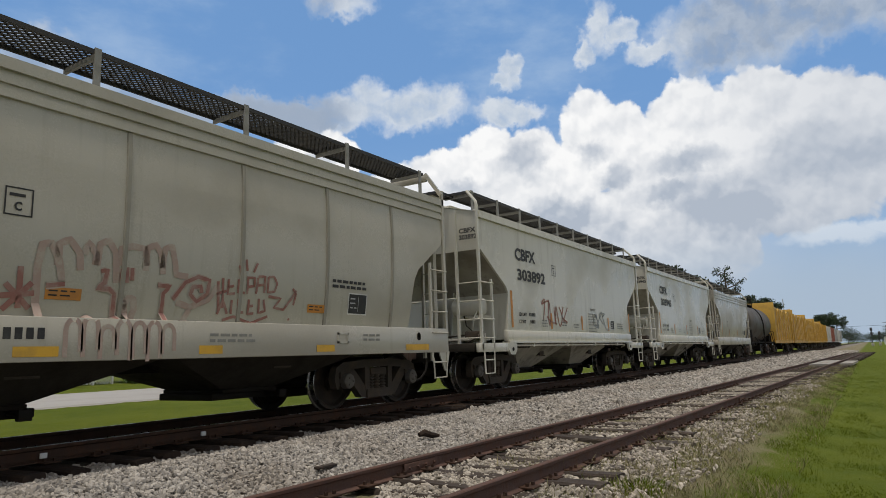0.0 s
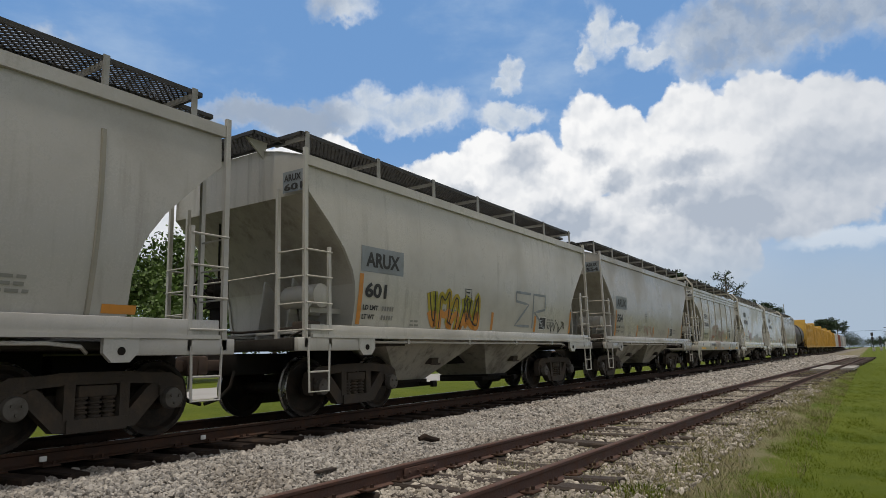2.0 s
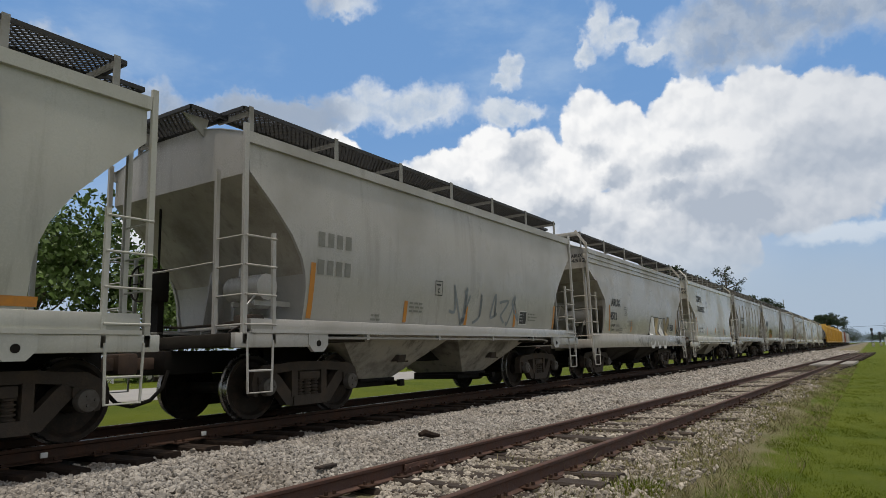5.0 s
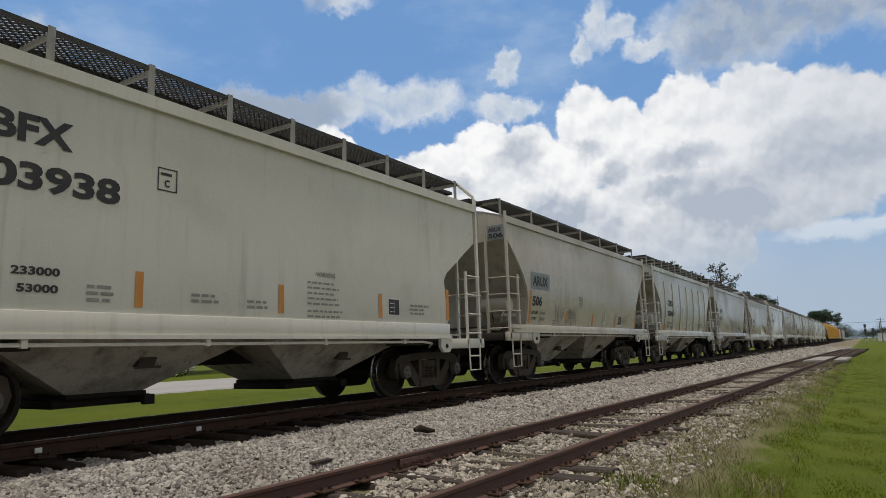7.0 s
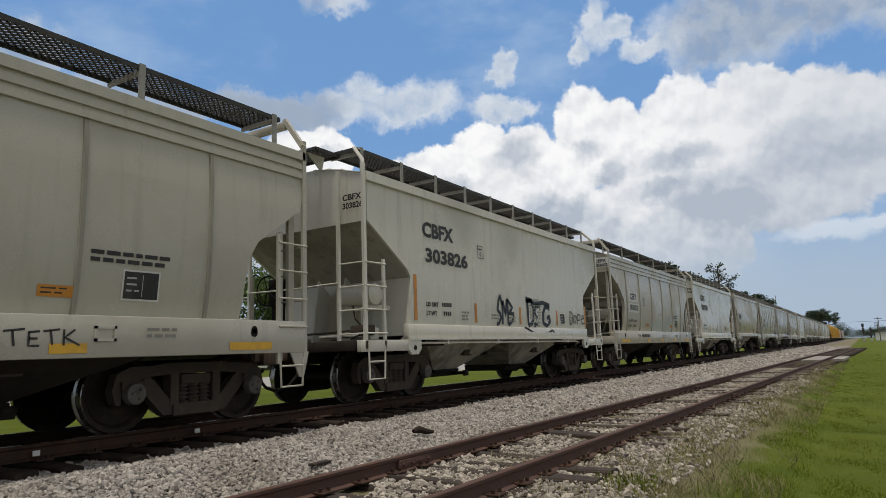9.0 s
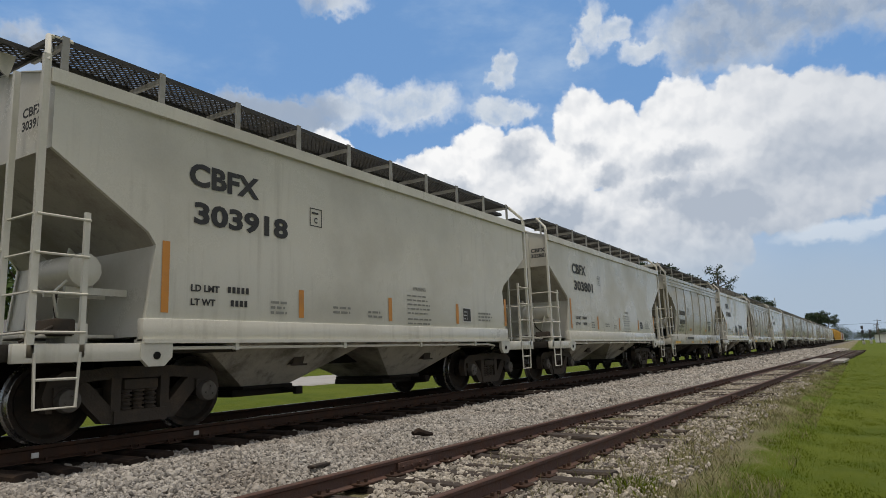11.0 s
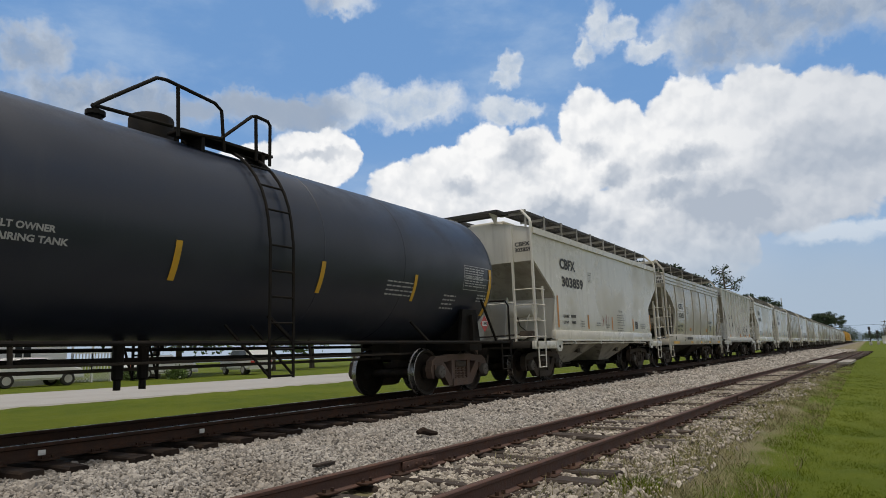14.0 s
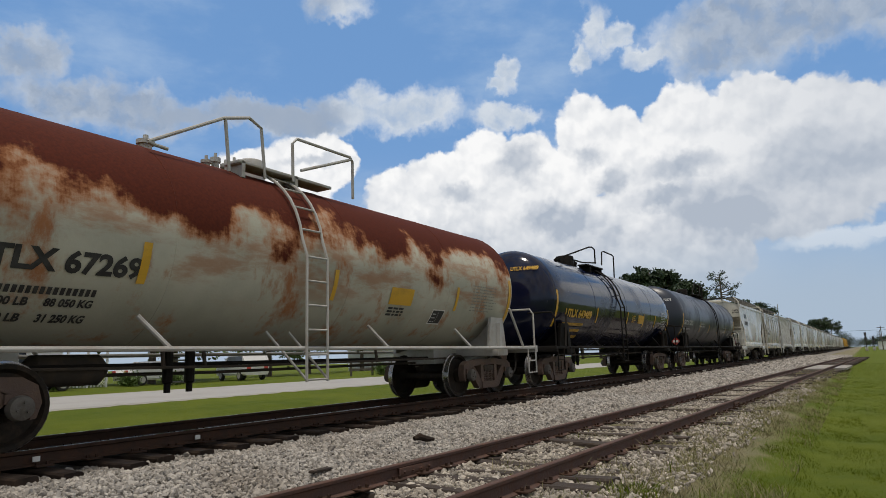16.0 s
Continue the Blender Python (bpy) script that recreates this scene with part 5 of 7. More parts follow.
def make_ground():
    xs = np.concatenate([[-4000, -1500, -500, -200, -80, -30], np.arange(-10, 60, 0.5), [65, 70, 80, 95, 120, 160, 220, 320, 500, 900, 1800, 4500]])
    ys = np.concatenate([[-4000, -1200, -400, -120, -40, -15, -6], np.arange(-3, 17, 0.25), [18, 20, 24, 30, 40, 60, 100, 200, 500, 1500, 4000]])
    gx, gy = np.meshgrid(xs, ys)
    gz = ground_height(gx, gy)
    rng = np.random.default_rng(4)
    near = (gx > -10) & (gx < 60) & (gy > -3) & (gy < 17)
    gz = gz + np.where(near, rng.normal(0, 0.012, gz.shape), 0)
    nx, ny = len(xs), len(ys)
    i = np.arange((ny - 1) * (nx - 1))
    a = (i // (nx - 1)) * nx + i % (nx - 1)
    ob = new("ground", np_mesh("ground", np.stack([gx, gy, gz], -1).reshape(-1, 3), np.stack([a, a + 1, a + nx + 1, a + nx], 1), M_GROUND, True))
    tagged(ob, "green mown verge thinning to gravel beside the tracks", "ground", "", "structure")


def make_road():
    """The pale road beyond the line, with a slightly raised crown."""
    bm = bmesh.new()
    rows = []
    for x in (-300, -60, 0, 40, 90, 200, 900):
        rows.append([bm.verts.new((x, y, z)) for y, z in ((17.0, -0.13), (17.05, -0.085), (21.2, -0.03), (25.6, -0.085), (25.65, -0.13))])
    for a, b in zip(rows, rows[1:]):
        for k in range(4):
            bm.faces.new((a[k], b[k], b[k + 1], a[k + 1]))
    ob = new("road", finish(bm, "road", M_ROAD))
    tagged(ob, "pale worn concrete road beyond the railway", "road", "", "structure")


def stones(name, x, y, z, size, rng, mat, parent=None):
    """Broken stones: many-sided lumps of uneven size and turn, in one mesh."""
    n = len(x)
    t = (1 + 5 ** 0.5) / 2
    base = np.array([(-1, t, 0), (1, t, 0), (-1, -t, 0), (1, -t, 0), (0, -1, t), (0, 1, t), (0, -1, -t), (0, 1, -t), (t, 0, -1), (t, 0, 1), (-t, 0, -1), (-t, 0, 1)]) / 1.9
    faces = np.array([(0, 11, 5), (0, 5, 1), (0, 1, 7), (0, 7, 10), (0, 10, 11), (1, 5, 9), (5, 11, 4), (11, 10, 2), (10, 7, 6), (7, 1, 8), (3, 9, 4), (3, 4, 2), (3, 2, 6), (3, 6, 8), (3, 8, 9), (4, 9, 5), (2, 4, 11), (6, 2, 10), (8, 6, 7), (9, 8, 1)])
    v = base[None] * (1 + rng.uniform(-0.28, 0.28, (n, 12, 1)))
    v = v * (size[:, None, None] * np.stack([rng.uniform(0.8, 1.5, n), rng.uniform(0.7, 1.1, n), rng.uniform(0.5, 0.9, n)], -1)[:, None, :])
    q = rng.normal(size=(n, 4))
    q /= np.linalg.norm(q, axis=1, keepdims=True)
    w, a, b, c = q.T
    m = np.stack([1 - 2 * (b * b + c * c), 2 * (a * b - c * w), 2 * (a * c + b * w), 2 * (a * b + c * w), 1 - 2 * (a * a + c * c), 2 * (b * c - a * w), 2 * (a * c - b * w), 2 * (b * c + a * w), 1 - 2 * (a * a + b * b)], -1).reshape(n, 3, 3)
    v = np.einsum("nij,nkj->nki", m, v) + np.stack([x, y, z], -1)[:, None, :]
    f = faces[None] + (np.arange(n) * 12)[:, None, None]
    return np_mesh(name, v.reshape(-1, 3), f.reshape(-1, 3), mat)


def siding_y(x):
    return 3.87 - 0.031 * x


def bed_z(y, edge):
    return np.interp(y, [edge, edge + 0.4, 6.3, 7.05, 9.7, 10.8], [-0.47, -0.40, -0.25, -0.255, -0.255, -0.45])


def make_ballast():
    bed = thing("ballast_bed", "pale crushed limestone ballast under the main line", "ballast", None, "", "structure")
    bm = bmesh.new()
    rows = []
    for x in (-300, -60, -10, 0, 10, 20, 30, 45, 60, 90, 140, 300, 1500):
        edge = min(siding_y(x) + 0.95, 6.0) if x < 60 else 5.2
        rows.append([bm.verts.new((x, y, z)) for y, z in ((edge, -0.50), (edge + 0.4, -0.425), (6.3, -0.275), (7.05, -0.285), (9.7, -0.285), (10.9, -0.5))])
    for a, b in zip(rows, rows[1:]):
        for k in range(5):
            bm.faces.new((a[k], b[k], b[k + 1], a[k + 1]))
    part("bed", bm, M_BED, bed)
    # dark sheet between the rails: shade under the train, painted as colour
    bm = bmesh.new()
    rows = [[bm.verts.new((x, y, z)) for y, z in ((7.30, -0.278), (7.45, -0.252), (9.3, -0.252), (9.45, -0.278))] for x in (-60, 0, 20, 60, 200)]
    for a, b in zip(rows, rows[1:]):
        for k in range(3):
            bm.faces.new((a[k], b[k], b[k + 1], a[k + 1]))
    part("oily_strip", bm, M_SHADED_BED, bed, "black ballast strip between the rails, the train's shade in its colour")
    rng = np.random.default_rng(11)
    for x0, x1, per, size in ((2.0, 11.0, 1150, 0.0215), (11.0, 24.0, 420, 0.032), (24.0, 48.0, 130, 0.052), (48.0, 110.0, 34, 0.085)):
        n = int((x1 - x0) * 2.9 * per)
        x = rng.uniform(x0, x1, n)
        edge = np.minimum(siding_y(x) + 0.85, 6.0)
        y = edge + rng.uniform(0, 1, n) * (7.40 - edge)
        keep = rng.uniform(0, 1, n) < (7.40 - edge) / 2.9
        x, y, edge = x[keep], y[keep], edge[keep]
        z = np.array([bed_z(b, a) for b, a in zip(y, edge)]) - 0.012 + rng.uniform(-0.012, 0.012, len(x))
        ob = hang("ballast_stones", stones("ballast_stones", x, y, z, size * rng.lognormal(0, 0.28, len(x)), rng, M_BALLAST), bed)
        tagged(ob, "loose pale crushed stones", "", "", "stuff")
    # thinner gravel about the siding
    n = 72000
    x = 2.5 + 32 * rng.uniform(0, 1, n) ** 1.5
    y = siding_y(x) + rng.uniform(-2.1, 1.0, n)
    keep = noise_field(x * 0.9, y * 0.9) > 0.30
    keep &= rng.uniform(0, 1, n) < np.interp(y + 0.5 * (noise_field(x * 0.7, y * 0.7 + 9) - 0.5), [1.45, 2.6], [0.0, 1.0])
    x, y = x[keep], y[keep]
    ob = hang("ballast_stones", stones("ballast_stones", x, y, np.full(len(x), -0.492) + rng.uniform(-0.02, 0.016, len(x)), 0.018 * rng.lognormal(0, 0.38, len(x)), rng, M_GRAVEL), bed)
    tagged(ob, "loose pale gravel among the siding ties", "", "", "stuff")


def noise_field(x, y):
    return np.array([0.5 + 0.5 * noise.noise(Vector((a, b, 3.3))) for a, b in zip(x, y)])


RAIL_PROFILE = [(-0.068, 0.0), (0.068, 0.0), (0.068, 0.012), (0.014, 0.032), (0.009, 0.06), (0.009, 0.118), (0.034, 0.132), (0.036, 0.160), (0.028, 0.168), (-0.028, 0.168), (-0.036, 0.160), (-0.034, 0.132), (-0.009, 0.118), (-0.009, 0.06), (-0.014, 0.032), (-0.068, 0.012)]


def rail_mesh(points, side_mat, top_mat):
    """A rail drawn along points of its foot."""
    bm = bmesh.new()
    rings = []
    for i, p in enumerate(points):
        d = (Vector(points[min(i + 1, len(points) - 1)]) - Vector(points[max(i - 1, 0)])).normalized()
        s = Vector((-d.y, d.x, 0))
        rings.append([bm.verts.new(Vector(p) + s * a + Vector((0, 0, b))) for a, b in RAIL_PROFILE])
    n = len(RAIL_PROFILE)
    tops = []
    for a, b in zip(rings, rings[1:]):
        for k in range(n):
            f = bm.faces.new((a[k], a[(k + 1) % n], b[(k + 1) % n], b[k]))
            if k in (8,):
                tops.append(f)
    bm.faces.new(rings[0][::-1])
    bm.faces.new(rings[-1])
    for f in tops:
        f.material_index = 1
    mesh = finish(bm, "rail", side_mat, 20)
    mesh.materials.append(top_mat)
    return mesh


def tie_mesh(length, seed, mat, deep=0.16):
    rnd = random.Random(seed)
    bm = bmesh.new()
    n = 7
    rings = []
    for i in range(n):
        y = -length / 2 + length * i / (n - 1)
        j = lambda k=0.008: rnd.uniform(-k, k)
        rings.append([bm.verts.new(p) for p in ((-0.115 + j(), y + j(0.02), -deep), (0.115 + j(), y + j(0.02), -deep), (0.112 + j(), y + j(0.02), -0.02), (0.09 + j(), y, j(0.006)), (-0.09 + j(), y, j(0.006)), (-0.112 + j(), y + j(0.02), -0.02))])
    for a, b in zip(rings, rings[1:]):
        for k in range(6):
            bm.faces.new((a[k], a[(k + 1) % 6], b[(k + 1) % 6], b[k]))
    bm.faces.new(rings[0])
    bm.faces.new(rings[-1])
    return finish(bm, "tie", mat, 30)


def joined(meshes, poses, name, mat):
    """Many copies of meshes in one mesh of triangles and quads."""
    bm = bmesh.new()
    for me, m in zip(meshes, poses):
        k = len(bm.verts)
        bm.from_mesh(me)
        bm.verts.ensure_lookup_table()
        for v in bm.verts[k:]:
            v.co = m @ v.co
    return finish(bm, name, mat, 30)


def make_track(name, label, y_of, top, tie_top, tie_long, x0, x1, mats, picks, seed, rough=1.0):
    side_mat, top_mat, tie_mat = mats
    track = thing(name, label, "railway track", None, "", "structure")
    xs = np.concatenate([np.arange(x0, min(x1, 60), 4.0), np.arange(min(x1, 60), x1 + 1, 25.0)])
    for s in (-0.75, 0.75):
        hang("rail", rail_mesh([(x, y_of(x) + s, top - 0.168) for x in xs], side_mat, top_mat), track)
    rnd = random.Random(seed)
    ties = [tie_mesh(tie_long, seed + k, tie_mat) for k in range(6)]
    bm = bmesh.new()
    box(bm, -0.09, 0.09, -0.17, 0.17, 0.0, 0.018, 0.004)
    for dx, dy in ((-0.05, -0.09), (0.05, 0.09), (0.05, -0.1)):
        box(bm, dx - 0.012, dx + 0.012, dy - 0.014, dy + 0.014, 0.015, 0.05)
    plate = finish(bm, "tie_plate", M_RAIL_SIDE)
    far_m, far_p = [], []
    x = x0 + 0.2
    while x < min(x1, 180):
        yaw = math.degrees(math.atan2(y_of(x + 1) - y_of(x), 1)) + rnd.uniform(-2.5, 2.5) * rough
        m = pose(x + rnd.uniform(-0.04, 0.04) * rough, y_of(x) + rnd.uniform(-0.09, 0.09) * rough, tie_top + rnd.uniform(-0.012 * rough * rough, 0.006), rnd.uniform(-0.6, 0.6) * rough, rnd.uniform(-3, 3) * (rough - 1), yaw)
        me = ties[rnd.randrange(6)]
        if picks[0] < x < picks[1]:
            hang("tie", me, track, m)
            if x < 24:
                for s in (-0.75, 0.75):
                    hang("tie_plate", plate, track, pose(x, y_of(x) + s, tie_top + 0.002, 0, 0, yaw * 0.3))
        else:
            far_m.append(me)
            far_p.append(m)
        x += 0.52 + rnd.uniform(-0.03, 0.03)
    tagged(hang("far_ties", joined(far_m, far_p, "far_ties", tie_mat), track), "", "", "", "stuff")
    return track


def make_tracks():
    main = make_track("main_track", "main-line track of worn rails on dark creosoted ties", lambda x: MAIN_Y, 0.0, -0.180, 3.02, -40, 900, (M_RAIL_SIDE, M_RAIL_TOP, M_TIE_DARK), (2, 46), 3)
    # white fastener tags on the near rail's web
    for x in (3.78, 5.80):
        bm = bmesh.new()
        box(bm, x - 0.038, x + 0.038, RAIL_Y - 0.075, RAIL_Y - 0.060, -0.125, -0.070, 0.004)
        part("rail_tag", bm, M_WHITE, main, "small white tag on the rail web")
    side = make_track("siding_track", "disused siding of rust-brown rails on rotten grey ties", siding_y, -0.30, -0.452, 2.55, -12, 96, (M_RAIL_SIDING, M_RAIL_SIDING, M_TIE), (2, 42), 8, 2.0)
    for x, s in ((6.3, 0.75), (16.5, -0.75), (19.5, 0.75)):
        bm = bmesh.new()
        y = siding_y(x) + s
        box(bm, x - 0.32, x + 0.32, y - 0.036, y - 0.012, -0.445, -0.345, 0.006)
        for k in range(4):
            tube(bm, [(x - 0.24 + 0.16 * k, y - 0.06, -0.395), (x - 0.24 + 0.16 * k, y - 0.03, -0.395)], 0.016, 6)
        part("joint_bar", bm, M_RAIL_SIDING, side, "bolted rusty joint bar")


def blades(name, x, y, z, high, wide, rng, mat, lean=0.45):
    n = len(x)
    a = rng.uniform(0, 2 * np.pi, n)
    d = np.stack([np.cos(a), np.sin(a), np.zeros(n)], -1) * (wide / 2)[:, None]
    root = np.stack([x, y, z], -1)
    tip = root + np.stack([rng.normal(0, lean, n) * high, rng.normal(0, lean, n) * high, high], -1)
    mid = root * 0.5 + tip * 0.5 + np.stack([np.zeros(n), np.zeros(n), high * 0.12], -1)
    v = np.stack([root - d, root + d, mid + d * 0.7, mid - d * 0.7, tip, tip + d * 0.1], 1)
    f = np.array([(0, 1, 2, 3), (3, 2, 5, 4)])[None] + (np.arange(n) * 6)[:, None, None]
    return np_mesh(name, v.reshape(-1, 3), f.reshape(-1, 4), mat)


def make_grass():
    rng = np.random.default_rng(5)
    parts = []
    for x0, x1, per, h in ((-1.0, 8.0, 3200, 0.016), (8.0, 16.0, 1800, 0.019), (16.0, 34.0, 500, 0.026), (34, 70, 80, 0.045)):
        n = int((x1 - x0) * 3.6 * per)
        x = rng.uniform(x0, x1, n)
        y = 2.1 - 5.7 * rng.uniform(0, 1, n) ** 1.6
        edge = 1.30 + 0.55 * (noise_field(x * 0.55, y * 0.55) - 0.5) * 2
        keep = y < edge
        x, y = x[keep], y[keep]
        parts.append((x, y, h * rng.lognormal(0, 0.35, len(x))))
    x, y, h = (np.concatenate([p[i] for p in parts]) for i in range(3))
    ob = new("grass", blades("grass", x, y, ground_height(x, y) - 0.01, h, 0.006 + h * 0.07, rng, M_BLADE))
    tagged(ob, "short bright green mown grass on the verge", "grass", "", "stuff")
    # dry weeds and green tufts along the siding
    x = 3.0 + 45 * rng.uniform(0, 1, 160000) ** 1.4
    y = rng.uniform(0.8, 4.9, 160000)
    clump = noise_field(x * 0.8, y * 1.1)
    keep = (clump > 0.55 + 0.10 * rng.uniform(-1, 1, len(x))) & (y < siding_y(x) + 0.55)
    near_rail = np.exp(-((y - (siding_y(x) - 0.95)) / 0.3) ** 2)
    keep |= (rng.uniform(0, 1, len(x)) < 0.20 * near_rail)
    keep |= (y < 2.2 - 0.008 * x) & (clump > 0.42 + 0.06 * rng.normal(0, 1, len(x))) & (rng.uniform(0, 1, len(x)) < 0.8)
    x, y = x[keep], y[keep]
    h = 0.048 * rng.lognormal(0, 0.5, len(x))
    half = rng.uniform(0, 1, len(x)) < 0.86
    z = ground_height(x, y) - 0.005
    ob = new("dry_weeds", blades("dry_weeds", x[half], y[half], z[half], h[half], 0.003 + 0.03 * h[half], rng, M_DRYBLADE, 0.6))
    tagged(ob, "dry straw-coloured weeds along the siding", "weeds", "", "stuff")
    ob = new("green_weeds", blades("green_weeds", x[~half], y[~half], z[~half], h[~half] * 0.75, 0.004 + 0.05 * h[~half], rng, M_BLADE, 0.6))
    tagged(ob, "low green weeds in the siding gravel", "weeds", "", "stuff")
    # scrubby tufts over the dirt between siding and lawn
    n = 900
    cx = 4.2 + 50 * rng.uniform(0, 1, n) ** 1.7
    cy = 1.35 + rng.uniform(0, 1, n) ** 0.8 * (siding_y(cx) - 0.85 - 1.35)
    keep = noise_field(cx * 0.9 + 5, cy * 1.2) > 0.44
    cx, cy = cx[keep], cy[keep]
    for name, mat, label, pick, tall in (("straw_tufts", M_DRYBLADE, "dry straw-coloured tufts on the dirt beside the siding", 0, 0.050), ("olive_tufts", M_OLIVE, "olive green scrubby tufts on the dirt beside the siding", 1, 0.040)):
        c = np.arange(len(cx)) % 2 == pick
        k = 40
        far = np.repeat(np.interp(cx[c], [4, 30], [1.0, 2.2]), k)
        tx = np.repeat(cx[c], k) + rng.normal(0, 0.085, c.sum() * k) * far
        ty = np.repeat(cy[c], k) + rng.normal(0, 0.07, c.sum() * k)
        th = tall * rng.lognormal(0, 0.4, len(tx))
        ob = new(name, blades(name, tx, ty, ground_height(tx, ty) - 0.005, th, (0.003 + 0.04 * th) * far, rng, mat, 0.7))
        tagged(ob, label, "weeds", "", "stuff")
    for cx, cy, r in ((6.35, 2.05, 0.16), (6.55, 1.95, 0.14)):
        n = 500
        a, b = rng.normal(0, r, n) + cx, rng.normal(0, r, n) + cy
        hh = 0.045 * rng.lognormal(0, 0.4, n)
        ob = new("grass_tuft", blades("grass_tuft", a, b, ground_height(a, b) - 0.005, hh, 0.006 + 0.07 * hh, rng, M_BLADE))
        tagged(ob, "fresh green grass tuft in the gravel", "grass tuft", "", "stuff")


# ---- trees ----
def tree(kind, x, y, high, spread, seed, label, base=-0.12, thin=False):
    rnd, rng = random.Random(seed), np.random.default_rng(seed)
    tr = thing("pine_tree" if kind == "pine" else "broadleaf_tree", label, "tree", pose(x, y, base), "trees")
    bm = bmesh.new()
    lean = rnd.uniform(-0.03, 0.03) * high
    r0 = high * 0.022
    top = high * (0.94 if kind == "pine" else 0.6)
    spine = [(lean * t * t, lean * 0.5 * t, top * t) for t in (0, 0.2, 0.45, 0.7, 1.0)]
    tube(bm, spine, [r0 * 1.25, r0, r0 * 0.8, r0 * 0.55, r0 * 0.25], 8)
    tips = []
    n = (22 if thin else 26) if kind == "pine" else 16
    for k in range(n):
        t = rnd.uniform(0.50 if thin else 0.58, 0.99) if kind == "pine" else rnd.uniform(0.35, 1.0)
        a = k * 2.4 + rnd.uniform(-0.4, 0.4)
        root = Vector((lean * t * t, lean * 0.5 * t, top * t))
        if kind == "pine":
            out = spread * (0.35 + 0.8 * math.sin(math.pi * min((t - 0.5) / 0.52, 1.0))) * rnd.uniform(0.45, 1.0)
            rise = out * rnd.uniform(0.0, 0.45)
        else:
            out = spread * rnd.uniform(0.45, 1.0) * math.sin(math.pi * (0.25 + 0.6 * t))
            rise = high * rnd.uniform(0.05, 0.38)
        tip = root + Vector((math.cos(a) * out, math.sin(a) * out, rise))
        mid = root.lerp(tip, 0.5) + Vector((0, 0, -0.05 * out))
        tube(bm, [root, mid, tip], [r0 * 0.34, r0 * 0.2, r0 * 0.07], 5)
        tips += [tip, mid.lerp(tip, 0.5)]
    part("trunk", bm, M_BARK, tr)
    centres = []
    for tip in tips:
        for _ in range(3 if kind == "pine" else 5):
            centres.append(tip + Vector((rnd.gauss(0, 1), rnd.gauss(0, 1), rnd.gauss(0, 0.7))) * spread * (0.10 if kind == "pine" else 0.17))
    c = np.array(centres)
    per = (14 if thin else 34) if kind == "pine" else 60
    n = len(c) * per
    rad = spread * (0.10 if kind == "pine" else 0.15)
    at = np.repeat(c, per, 0) + rng.normal(0, 1, (n, 3)) * rad * np.array([1, 1, 0.6])
    size = high * (0.008 if thin else 0.014) * rng.lognormal(0, 0.35, n)
    u = rng.normal(size=(n, 3))
    u /= np.linalg.norm(u, axis=1, keepdims=True)
    w = np.cross(u, rng.normal(size=(n, 3)))
    w /= np.linalg.norm(w, axis=1, keepdims=True)
    u, w = u * size[:, None], w * (size * 0.6)[:, None]
    v = np.stack([at - u, at + w, at + u, at - w], 1)
    f = np.arange(n * 4).reshape(n, 4)
    hang("crown", np_mesh("crown", v.reshape(-1, 3), f, M_NEEDLE if kind == "pine" or x > 150 else M_LEAF), tr)
    return tr


def make_trees():
    rnd = random.Random(21)
    tall = "tall broadleaf tree with full green crown beyond the road"
    for i, (x, y, h, s) in enumerate([(27, 40, 10.5, 4.5), (21, 44, 12, 5), (33, 46, 11, 5), (14, 42, 9, 4.2), (41, 44, 9.5, 4.2), (50, 48, 10, 4.6), (61, 50, 10, 4.6), (74, 52, 11, 5), (8, 46, 10, 4.5), (90, 54, 11, 5)]):
        tree("oak", x, y, h, s, 40 + i, tall)
    far = "far dark pine with a ragged crown"
    for i, (az, d, h) in enumerate([(17.6, 165, 18), (16.6, 168, 19.5), (15.6, 160, 20.5), (14.6, 165, 22.0), (13.6, 162, 20.5), (12.7, 170, 20.0), (11.9, 172, 18), (11.2, 176, 16.5), (19.0, 170, 17), (20.5, 172, 16)]):
        a = radians(az)
        tree("pine", d * math.cos(a), d * math.sin(a), h, 4.6, 80 + i, far)
    a = radians(9.25)
    tree("pine", 185 * math.cos(a), 185 * math.sin(a), 22.0, 4.0, 102, "lone tall pine with open branches far along the line", -0.12, True)
    for i, (az, d, h) in enumerate([(7.9, 210, 15.5), (7.2, 215, 15.0), (6.5, 220, 14.0), (8.5, 215, 15), (2.9, 380, 15), (2.4, 375, 15.5), (1.9, 385, 13.5), (1.3, 400, 8), (-0.6, 420, 5.5), (-1.1, 415, 6), (-1.6, 425, 7), (-2.2, 420, 7), (0.8, 430, 5), (-0.1, 430, 5)]):
        a = radians(az)
        tree("pine" if h > 9 else "oak", d * math.cos(a), d * math.sin(a), h, 4.6 if h > 9 else 5.5, 120 + i, "distant dark tree near the horizon")


